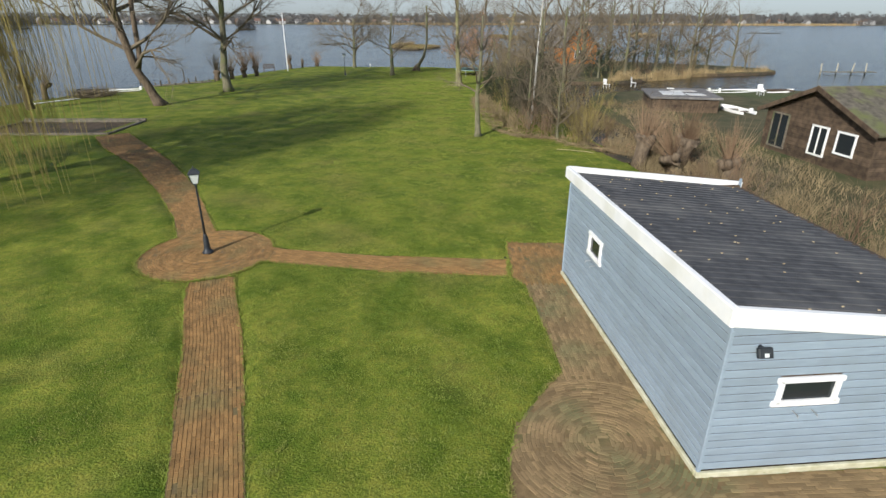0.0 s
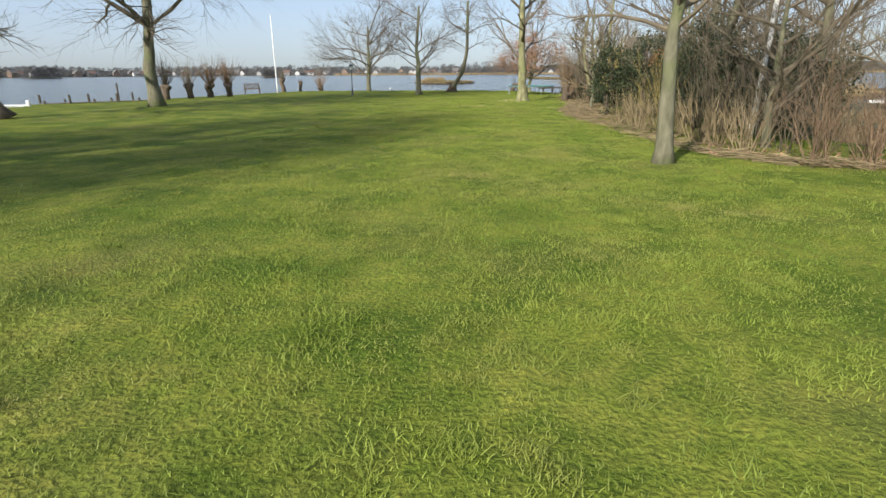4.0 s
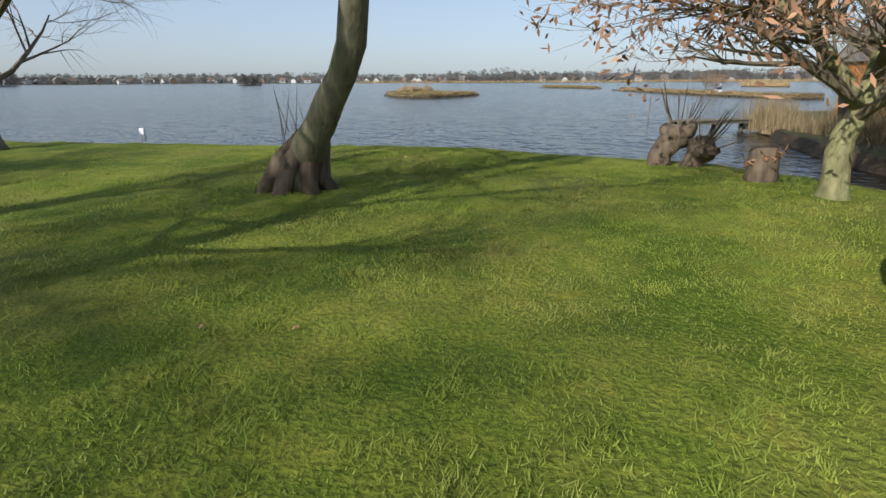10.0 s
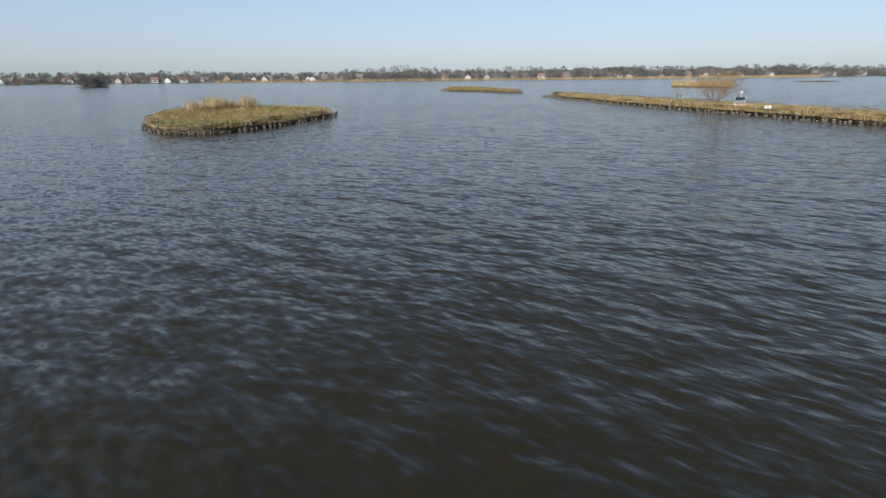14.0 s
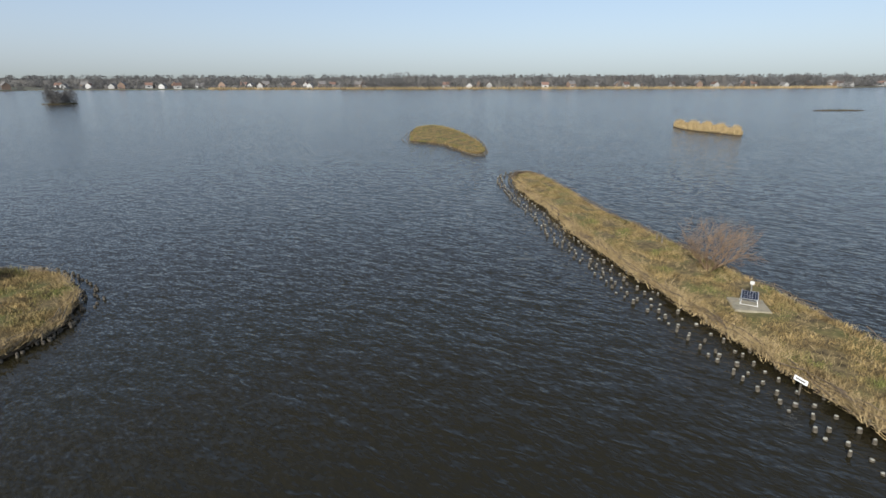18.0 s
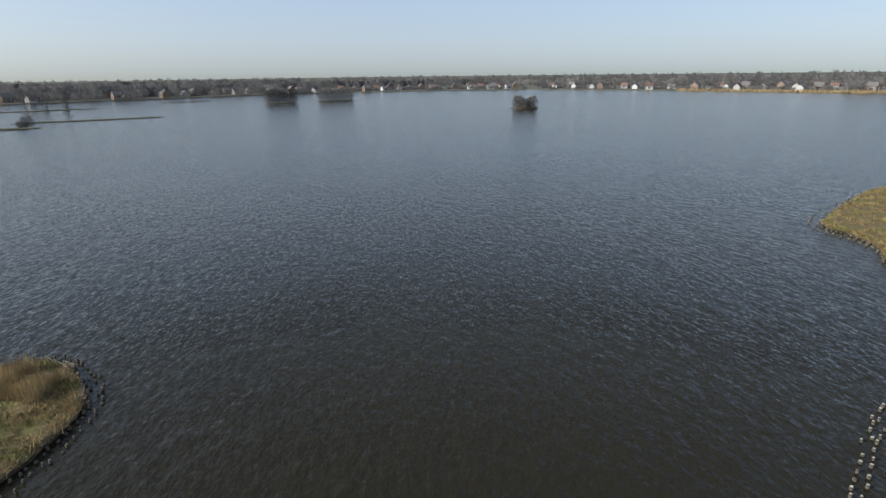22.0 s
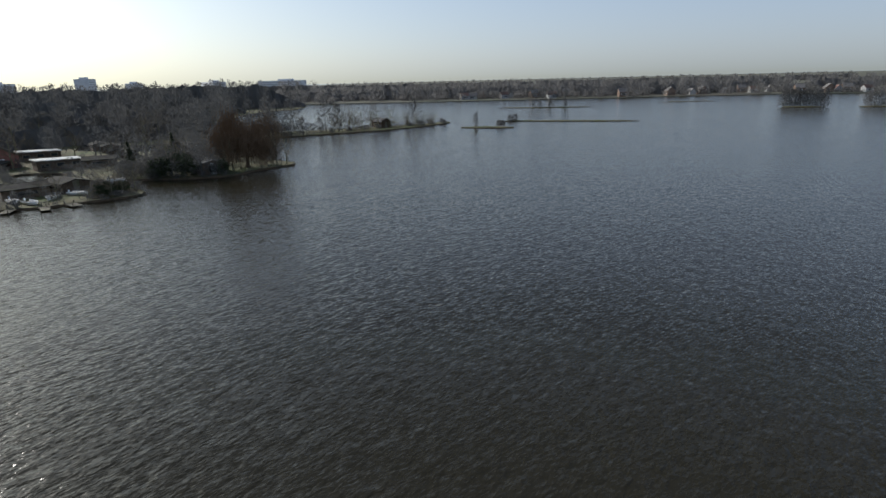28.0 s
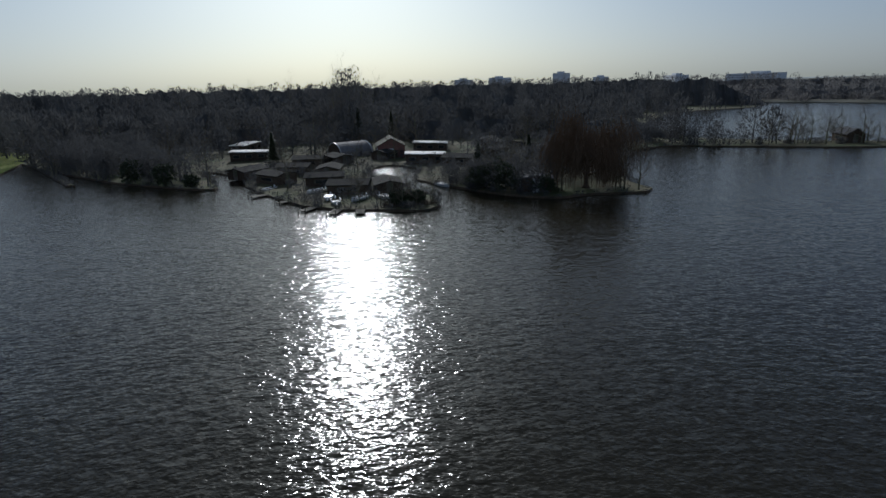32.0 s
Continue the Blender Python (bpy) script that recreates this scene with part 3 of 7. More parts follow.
tr, cr, _ = tree_parts(14, [(0, 0, -0.1), (-0.05, 0, 1.4), (-0.02, 0, 2.4), (-0.15, 0, 3.6), (0.1, 0, 6.6)], 0.23, 12, 3.4, 0.055, 4, 6, lift=0.02, from_top=0.62)
tree("tree", pose(-4.55, 50.95, 0), "slim upright bare tree on the lawn", tr, cr, BARK, TWIG)
tr, cr, _ = tree_parts(15, [(0, 0, -0.1), (0.12, -0.05, 0.45), (0.47, -0.3, 0.95), (1.02, -0.75, 1.9), (1.4, -1.4, 3.6), (1.4, -2.2, 7.4)], 0.27, 10, 2.6, 0.05, 4, 5, lift=-0.05, from_top=0.16, flare=1.3)
burl = Buf()
rng = random.Random(8)
lean = tree("tree", pose(-2.05, 57.1, 0), "old leaning tree with a gnarled hollow base", tr, cr, BARK, TWIG)
for k in range(7):
    an = k * 0.9
    q = Vector((0.28 * math.cos(an), 0.26 * math.sin(an), 0))
    burl.tube([q * 1.9 + Vector((0, 0, -0.05)), q * 1.3 + Vector((0, 0, 0.16)), q * 0.95 + Vector((0.08, 0, 0.45)), q * 0.6 + Vector((0.3, 0, 0.85))], [0.11, 0.13, 0.14, 0.06], 7)
part("gnarled_base", burl, BARK_BROWN, lean, "knotty swollen roots and base", smooth=True)
shoots = Buf()
for k in range(14):
    a = Vector((rng.uniform(-0.2, 0.5), rng.uniform(-0.2, 0.2), rng.uniform(0.3, 1.0)))
    shoots.tube([a, a + Vector((rng.uniform(-0.25, 0.1), rng.uniform(-0.1, 0.1), rng.uniform(0.3, 0.8)))], [0.008, 0.003], 3, False)
part("shoot_bundle", shoots, TWIG, lean, "thin water shoots")
tr, cr, _ = tree_parts(16, [(0, 0, -0.1), (0.0, 0, 0.5), (-0.05, 0, 1.4), (-0.1, 0, 2.6), (-0.2, 0, 5.2), (-0.2, 0, 9.5)], 0.32, 10, 3.6, 0.09, 4, 5, lift=0.04, from_top=0.42, flare=1.0, sides=16)
stout = tree("tree", pose(2.6, 40.55, 0), "stout smooth-barked bare tree on the lawn", tr, cr, BARK_MOSS, TWIG)
flare = Buf()
for k in range(15):
    z = -0.08 + 0.075 * k
    near = math.exp(-max(z, 0) / 0.17)
    for q in range(40):
        an = 2 * math.pi * q / 40
        toes = 0.5 + 0.5 * math.cos(5 * an + 0.8 * math.sin(an) + 1.0)
        r = 0.325 * (1 - 0.06 * z - 0.12 * max(z, 0) ** 3) * (1 + near * (0.42 + 0.42 * toes ** 1.5 + 0.12 * math.cos(2 * an + 2))) + 0.012 * math.sin(9 * an + 3 * z)
        flare.v.append(Vector((r * math.cos(an), r * math.sin(an), z)))
for k in range(14):
    for q in range(40):
        w = (q + 1) % 40
        flare.f.append((k * 40 + q, k * 40 + w, (k + 1) * 40 + w, (k + 1) * 40 + q))
part("root_flare", flare, BARK_MOSS, stout, "spreading mossy root flare", smooth=True)
tr, cr, tips = tree_parts(17, [(0, 0, -0.1), (-0.05, 0, 0.6), (0.12, 0, 1.2), (0.3, 0, 2.0), (0.45, 0, 3.2)], 0.17, 12, 2.3, 0.085, 4, 5, spread=0.8, lift=0.05, from_top=0.6, flat=0.7)
oak = tree("oak_tree", pose(4.97, 56.65, 0), "small spreading oak still holding withered brown leaves", tr, cr, BARK_MOSS, TWIG)
bough = Buf()
bough.tube([Vector((0.12, 0, 1.1)), Vector((-0.15, -0.05, 1.45)), Vector((-0.55, -0.1, 1.85)), Vector((-1.2, -0.2, 2.35))], [0.1, 0.085, 0.075, 0.05], 9)
part("bough", bough, BARK_MOSS, oak, smooth=True)
rng = random.Random(4)
for k in range(7):
    branch(cr2 := Buf(), rng, Vector((-0.5 - 0.1 * k, -0.1, 1.85 + 0.075 * k)), Vector((-0.9, math.cos(k * 2.2) * 0.7, 0.35 + 0.25 * math.sin(k))).normalized(), 1.7, 0.03, 1, 3, 5, 0.7, 0.0, tips)
    part("branch", cr2, TWIG, oak)
rng = random.Random(3)
part("foliage", leaf_buf(rng, [p for p, _ in tips if rng.random() < (0.3 + 0.65 * (p.z > 2.0)) * (0.6 + 0.4 * (noise.noise(p * 0.7) > -0.1))], 0.08, 8, 0.14), OAK_LEAF, oak, "withered reddish brown leaves")
tr, cr, _ = tree_parts(18, [(0, 0, -0.1), (-0.05, 0, 1.2), (-0.1, 0, 2.4), (0.05, 0, 3.6), (0.1, 0, 6.2)], 0.16, 11, 2.4, 0.05, 4, 5, lift=0.08, from_top=0.5)
tree("tree", pose(2.71, 16.26, 0), "young bare tree at the shrub border", tr, cr, BARK, TWIG)

# the weeping willow
tr, cr, tips = tree_parts(19, [(0, 0, -0.1), (0.1, 0, 2.6), (0.2, 0.1, 6.0), (0.4, 0, 11.0)], 0.5, 18, 5.0, 0.18, 3, 6, spread=0.8, lift=0.03, from_top=0.6)
willow = tree("weeping_willow", pose(-19.3, 4.6, 0), "weeping willow with hanging yellow twigs", tr, cr, BARK_BROWN, TWIG_YELLOW)
rng = random.Random(21)
hang = Buf()
for p, d in tips:
    for _ in range(4):
        a = p + bend(rng, 0.35)
        if a.z < 1.5:
            continue
        low = max(0.4, a.z - rng.uniform(3.0, 8.0))
        b = Vector((a.x + d.x * 0.5 + rng.gauss(0, 0.15), a.y + d.y * 0.5 + rng.gauss(0, 0.15), (a.z + low) / 2 + 0.4))
        c = Vector((b.x + rng.gauss(0, 0.12), b.y + rng.gauss(0, 0.12), low))
        hang.tube([a, b, c], [0.010, 0.008, 0.005], 3, False)
part("hanging_crown", hang, TWIG_YELLOW, willow, "long hanging yellow twigs")


def pollard(m, seed, h, r, shoots_n, shoot_len, label, twig):
    rng = random.Random(seed)
    tr, cr = Buf(), Buf()
    pts = [Vector((0, 0, -0.2)), Vector((rng.gauss(0, 0.05), 0, h * 0.4)), Vector((rng.gauss(0, 0.12), rng.gauss(0, 0.1), h * 0.8)), Vector((rng.gauss(0, 0.15), 0, h))]
    tr.tube(pts, [r * 1.25, r, r * 1.1, r * 1.5], 9)
    for k in range(5):
        an = k * 1.26 + rng.random()
        q = pts[-1] + Vector((math.cos(an) * r * 1.1, math.sin(an) * r * 1.1, rng.uniform(-0.1, 0.12)))
        tr.tube([pts[-1] - Vector((0, 0, r * 0.6)), q, q + Vector((math.cos(an), math.sin(an), 0.8)) * r * 0.5], [r * 0.8, r * 0.65, r * 0.35], 6)
    for k in range(shoots_n):
        an, tilt = rng.uniform(0, 6.283), rng.uniform(0, 0.75) ** 1.0
        d = Vector((math.cos(an) * math.sin(tilt), math.sin(an) * math.sin(tilt), math.cos(tilt)))
        a = pts[-1] + Vector((d.x, d.y, 0)) * r * 1.2 + Vector((0, 0, r * 0.4))
        ln = shoot_len * rng.uniform(0.5, 1.1)
        b = a + d * ln * 0.5
        c = b + (d + Vector((0, 0, 0.35)) + bend(rng, 0.08)).normalized() * ln * 0.5
        cr.tube([a, b, c], [0.016, 0.011, 0.004], 3, False)
    ob = thing("pollard_willow", m, label, "tree", "pollard willows by the shore")
    part("trunk", tr, BARK_BROWN, ob, smooth=True)
    part("shoot_crown", cr, twig, ob, "upright thin shoots")
    return ob


POLLARDS = ((-28.8, 26.4, 1.5, 0.28, 90, 2.6), (-31.0, 31.4, 1.2, 0.22, 60, 2.0), (-22.6, 45.9, 0.9, 0.24, 70, 2.3), (-21.6, 47.6, 0.9, 0.22, 60, 2.0), (-20.9, 49.3, 0.95, 0.24, 80, 2.2), (-20.0, 50.9, 0.9, 0.23, 80, 2.3), (-18.3, 59.6, 1.2, 0.2, 26, 1.1), (-17.2, 61.6, 0.95, 0.14, 6, 0.5), (-15.6, 63.6, 0.35, 0.2, 60, 1.9))
for k, (x, y, h, r, n, ln) in enumerate(POLLARDS):
    pollard(pose(x, y, -0.05, 0, 0, k * 50), 40 + k, h, r, n, ln, "pollarded willow with %s shoots on the bank" % ("dense upright" if n > 50 else "few short"), TWIG_RED if k in (0, 4, 5, 8) else TWIG)
for k, (x, y, h, r, tilt) in enumerate(((3.75, 59.45, 0.62, 0.2, -8), (4.2, 59.4, 0.45, 0.17, 28), (9.6, 10.2, 1.1, 0.3, 20), (11.6, 10.6, 1.0, 0.32, -12), (10.6, 8.6, 0.9, 0.3, 25), (12.4, 7.5, 0.8, 0.3, -5), (5.2, 40.4, 1.2, 0.2, 0), (6.0, 33.0, 0.7, 0.2, 5), (6.9, 33.2, 0.8, 0.2, -6), (5.5, 40.6, 0.5, 0.16, 0))):
    ob = pollard(pose(x, y, -0.05, tilt, 0, k * 70), 60 + k, h, r, 12 if k < 2 else (70 if k < 9 else 26), 0.9 if k < 2 else (2.4 if k == 7 else 1.7), "stubby pollard stump with knotted head", TWIG_YELLOW if k == 7 else (TWIG_RED if k > 1 else TWIG))
    ob.name = "pollard_stump"
stump = Buf()
stump.lathe(I4, [(0.24, -0.05), (0.22, 0.1), (0.21, 0.4), (0.2, 0.52), (0.02, 0.53)], 14)
ob = thing("tree_stump", pose(4.75, 58.0, 0), "short sawn stump with withered leaves on its bark", "stump")
part("stump_wood", stump, BARK_BROWN, ob, smooth=True)
part("foliage", leaf_buf(random.Random(9), [Vector((0.22 * math.cos(a * 0.7), 0.22 * math.sin(a * 0.7), 0.05 + (a % 9) * 0.055)) for a in range(60)], 0.05, 2, 0.04), OAK_LEAF, ob, "withered brown ivy leaves")


# ---- shrubs ----
def shrub_template(seed, h, stems, levels, kids, twig, spread=0.5, arch=0.02, label="bare brown shrub"):
    rng = random.Random(seed)
    b, tips = Buf(), []
    for k in range(stems):
        an = rng.uniform(0, 6.283)
        s = rng.uniform(0.1, 0.5)
        d = Vector((math.cos(an) * s, math.sin(an) * s, 1)).normalized()
        branch(b, rng, Vector((math.cos(an) * 0.25 * rng.random(), math.sin(an) * 0.25 * rng.random(), -0.05)), d, h * rng.uniform(0.5, 0.8), 0.019 * rng.uniform(0.6, 1.2), 1, levels, kids, spread, arch, tips)
    return b.mesh("shrub_stems", twig)


SHRUBS = [shrub_template(101, 3.2, 9, 3, 4, TWIG), shrub_template(102, 2.4, 12, 3, 4, TWIG_RED), shrub_template(103, 3.8, 8, 3, 5, TWIG_STRAW, 0.4), shrub_template(104, 1.6, 26, 2, 3, TWIG_STRAW, 0.3), shrub_template(105, 4.6, 7, 4, 3, TWIG, 0.5), shrub_template(106, 3.2, 16, 3, 3, TWIG_YELLOW, 0.28, 0.05)]
SHRUB_LABEL = ["bare grey-brown multi-stemmed shrub", "bare reddish shrub with dense twigs", "tall pale shrub with upright stems", "low straw-coloured clump of dry stems", "tall bare thicket shrub", "willow shrub with upright yellow-green shoots"]


def shrub(kind, x, y, z=0.0, size=1.0, turn=0.0, group="shrubs of the border"):
    ob = thing("shrub", pose(x, y, z, 0, 0, turn), SHRUB_LABEL[kind], "shrub", group)
    s = part("bush_body", SHRUBS[kind], None, ob)
    s.scale = (size, size, size)
    return ob


rng = random.Random(31)
for x, y, s in ((7.3, 35.3, 0.95), (7.6, 31.4, 0.8), (8.4, 14.7, 0.8), (7.6, 14.3, 0.6), (7.9, 40.5, 0.9)):
    shrub(5, x, y, -0.02, s, x * 90)
# border of the lawn, plot by plot
EDGE = [(10.0, 11.2), (7.7, 13.2), (6.3, 15.6), (4.9, 16.0), (3.9, 17.8), (3.5, 22), (3.3, 26), (3.4, 29), (3.6, 31.4), (4.7, 35.2), (5.2, 38), (5.3, 42), (6.2, 45), (7.4, 49)]
for (ax, ay), (bx, by) in zip(EDGE, EDGE[1:]):
    n = max(2, int(math.hypot(bx - ax, by - ay) / 1.0))
    for k in range(n):
        f = (k + rng.random()) / n
        for row in range(3):
            off = 0.95 + row * 1.1 + rng.uniform(-0.3, 0.3)
            kind = rng.choice((0, 1, 3, 3)) if row == 0 else rng.choice((0, 0, 1, 4, 5, 0))
            x, y = ax + (bx - ax) * f + off, ay + (by - ay) * f + rng.uniform(-0.3, 0.3)
            low = 0.45 if 33 < y < 46 and row else 1.0
            if 24.6 < y < 36.5 and (row < 2 or rng.random() < 0.35):
                continue
            if 16.5 < y < 24.6 and row == 0:
                kind = 3
            if x < 8.6:
                shrub(kind, x, y, -0.02, low * rng.uniform(0.6, 1.05), rng.uniform(0, 360))


def evergreen(m, radii, n, size, seed, label):
    ob = thing("evergreen_shrub", m, label, "shrub", "evergreen shrubs")
    st = Buf()
    st.tube([Vector((0, 0, -0.05)), Vector((0.05, 0, radii[2])), Vector((0, 0.05, radii[2] * 1.6))], [0.09, 0.06, 0.02], 6)
    part("stem", st, BARK_BROWN, ob)
    part("foliage", cloud_buf(seed, (0, 0, radii[2] * 0.85), radii, n, size), EVERGREEN, ob, "dense dark green leaves")
    return ob


for k, (x, y, rx, rz) in enumerate(((4.6, 27.9, 1.0, 1.8), (6.3, 23.6, 1.7, 2.1), (5.6, 26.9, 1.5, 2.0), (7.6, 26.6, 1.8, 2.3), (8.0, 22.0, 1.6, 2.0), (7.9, 29.6, 1.5, 1.5), (6.4, 22.0, 1.4, 1.5), (6.9, 25.5, 1.5, 1.6), (6.9, 28.6, 1.2, 1.3), (7.2, 30.8, 1.3, 1.3), (7.0, 45.0, 1.3, 1.3), (7.4, 20.0, 1.4, 1.6), (6.4, 35.8, 1.0, 1.0), (6.7, 40.6, 1.0, 0.75), (7.2, 33.6, 1.2, 1.3), (7.2, 43.0, 0.9, 0.8), (21, 52.5, 2.6, 2.1), (25, 55.5, 3.0, 2.4), (29.5, 58, 2.8, 2.2), (34, 60, 2.6, 2.0), (18, 50, 2.2, 2.0), (12.8, 57.5, 1.5, 1.4))):
    evergreen(pose(x, y, -0.05, 0, 0, k * 40), (rx, rx, rz), 4600, 0.068, 200 + k, "dense dark evergreen shrub in the border")

# bare trees of the border and the wooded plot
WOOD = []
for k, (h, lv, kd) in enumerate(((9, 4, 4), (11, 4, 4), (7, 4, 4), (10, 3, 6))):
    tr, cr, _ = tree_parts(300 + k, [(0, 0, -0.2), (0.1, 0.05, h * 0.16), (0.0, 0.1, h * 0.32), (0.15, 0, h * 0.5), (0.1, 0, h * 0.75)], 0.016 * h + 0.02, 11, h * 0.36, 0.09, lv, kd, lift=0.09, from_top=0.7)
    WOOD.append((tr.mesh("trunk", BARK, True), cr.mesh("crown", TWIG)))


def bare_tree(kind, x, y, z=-0.1, size=1.0, turn=0.0, group="bare trees of the wooded plots", label="bare leafless tree among others"):
    ob = thing("bare_tree", pose(x, y, z, 0, 0, turn), label, "tree", group)
    for nm, me in zip(("trunk", "crown"), WOOD[kind]):
        p = part(nm, me, None, ob)
        p.scale = (size, size, size)
    return ob


for k, (x, y, s) in enumerate(((5.1, 33.0, 0.5), (6.9, 36.6, 0.45), (7.0, 15.5, 0.6), (8.3, 21.3, 0.9), (8.0, 27.5, 1.0), (7.2, 24.0, 0.8), (5.9, 18.6, 0.75), (8.2, 47, 0.8), (10.6, 50.5, 0.6), (16.4, 51, 1.0), (18.5, 49, 0.9), (22, 50.5, 1.0), (24, 54, 1.1), (27, 55, 0.9), (30, 56.5, 1.0), (33, 58.5, 1.0), (36, 60.5, 0.9), (39, 60, 0.8), (41, 60.5, 0.7), (28, 61, 1.1), (22, 58, 1.1), (18.6, 57, 1.0), (15, 66, 0.8), (12.6, 63.5, 0.8), (17, 72, 0.9), (25, 67, 1.0), (33, 66, 1.0), (20, 62, 1.1), (12, 53, 0.7), (36, 64, 0.9))):
    bare_tree(k % 4, x, y, -0.05, s, k * 77)
for k in range(26):
    x, y = rng.uniform(11.5, 18), rng.uniform(47, 71)
    if abs(x - 0.54 * (y - 28.8)) < 2.2:
        continue
    shrub(rng.choice((0, 1, 2, 4)), x, y, -0.05, rng.uniform(0.8, 1.2), k * 50, "shrubs of the wooded plot")
for k in range(34):
    a = rng.random()
    shrub(rng.choice((1, 1, 3, 0)), 9.6 + 3.4 * rng.random(), -6 + 24 * a, -0.1, rng.uniform(0.55, 0.9), k * 40, "dry shrubs along the ditch")
for k in range(16):
    shrub(rng.choice((0, 1, 2)), 20 + 22 * (k / 16), 50 + 8.5 * (k / 16) + rng.uniform(-1, 1), -0.1, rng.uniform(0.7, 1.1), k * 60, "shrubs of the wooded plot")
for k, (x, y, kind, sz) in enumerate(((9.1, 58.8, 2, 1.0), (9.0, 60.2, 2, 1.0), (9.3, 61.2, 2, 0.95), (9.3, 59.6, 3, 1.8), (9.6, 61.8, 2, 0.75), (9.6, 62.6, 4, 0.7), (9.9, 63.6, 2, 0.8), (9.4, 57.0, 3, 1.5), (9.9, 59.0, 5, 0.8))):
    shrub(kind, x, y, -0.05, sz, k * 47, "shrubs of the wooded plot")
birch = Buf()
birch.tube([Vector((0, 0, -0.1)), Vector((0.1, 0, 2.5)), Vector((0.15, 0, 5)), Vector((0.3, 0, 8))], [0.075, 0.06, 0.045, 0.02], 8)
ob = thing("birch_tree", pose(6.3, 20.2, 0), "slim white-barked birch in the border", "tree")
part("trunk", birch, surface("white_birch_bark", (0.5, 0.49, 0.46), (0.68, 0.67, 0.63), 5, 0.8, stain=(0.1, 0.09, 0.08), stain_scale=4.0), ob)
cr, tips = Buf(), []
rng2 = random.Random(77)
for k in range(10):
    branch(cr, rng2, Vector((0.15, 0, 3.5 + 0.42 * k)), Vector((math.cos(k * 2.3), math.sin(k * 2.3), 1.2)).normalized(), 1.8, 0.025, 1, 3, 4, 0.6, 0.0, tips)
part("crown", cr, TWIG, ob, "fine bare twigs")
# the pale forked tree behind the border's brush
tr, cr, _ = tree_parts(520, [(0, 0, -0.1), (0.15, 0, 0.7), (0.5, 0.1, 1.8), (0.7, 0.2, 3.6), (0.8, 0.2, 5.5)], 0.15, 10, 2.6, 0.05, 4, 4, lift=0.06, from_top=0.75, flare=1.2)
ob = tree("tree", pose(6.4, 38.3, 0), "pale yellow-barked forked tree in the border", tr, cr, BARK_MOSS, TWIG_STRAW)
fork = Buf()
fork.tube([Vector((0.05, 0, 0.4)), Vector((-0.3, 0, 1.2)), Vector((-0.6, 0.1, 2.4)), Vector((-0.7, 0.1, 4.2))], [0.1, 0.085, 0.07, 0.04], 9)
part("second_stem", fork, BARK_MOSS, ob, smooth=True)
tr, cr, _ = tree_parts(521, [(0, 0, -0.1), (0.25, 0, 1.4), (0.6, 0, 3.7), (1.0, 0, 7.0)], 0.21, 10, 3.0, 0.06, 4, 4, lift=0.06, from_top=0.5, flare=1.3)
tree("tree", pose(8.95, 56.9, -0.05), "leaning yellow-barked tree behind the trampoline", tr, cr, BARK_MOSS, TWIG_STRAW)


# ---- islands in the lake ----
def island(name, outline, top, label, seed, material=None, step=0.4):
    """A low island: a flat bank and, over it, a hummocky turf that dips under at the edge."""
    mat = material or ISLE
    flat = land(name, outline, WATER + 0.55 * (top - WATER), mat, label, 0.12, SOIL, "island")
    arr = np.array(outline)
    lo, hi = arr.min(0), arr.max(0)
    nx, ny = max(3, int((hi[0] - lo[0]) / step)), max(3, int((hi[1] - lo[1]) / step))
    gx, gy = np.meshgrid(np.linspace(lo[0], hi[0], nx), np.linspace(lo[1], hi[1], ny))
    pts = np.stack([gx.ravel(), gy.ravel()], 1)
    ok = inside(pts, outline)
    dist = np.full(len(pts), 9.0)
    nxt = np.roll(arr, -1, 0)
    for p, q in zip(arr, nxt):
        d = q - p
        f = np.clip(((pts - p) @ d) / max(d @ d, 1e-9), 0, 1)
        dist = np.minimum(dist, np.linalg.norm(pts - p - f[:, None] * d, axis=1))
    rise = np.clip(dist / 0.9, 0, 1)
    b = Buf()
    for (x, y), r in zip(pts, rise):
        dz = 0.11 * noise.noise(Vector((x * 0.55 + seed, y * 0.55, 0))) + 0.09 * noise.noise(Vector((x * 1.7, y * 1.7, seed))) + 0.05 * noise.noise(Vector((x * 4.1, y * 4.1, seed)))
        b.v.append(Vector((x, y, WATER + 0.4 * (top - WATER) + (0.6 * (top - WATER) + 0.05) * (r * (2 - r)) + dz * r)))
    for j in range(ny - 1):
        for i in range(nx - 1):
            k = j * nx + i
            if ok[k] and ok[k + 1] and ok[k + nx] and ok[k + nx + 1]:
                b.f.append((k, k + 1, k + nx + 1, k + nx))
    if b.f:
        solid(name + "_turf", b, mat, "uneven turf of the " + label, "turf", kind="structure", smooth=True)
    return flat


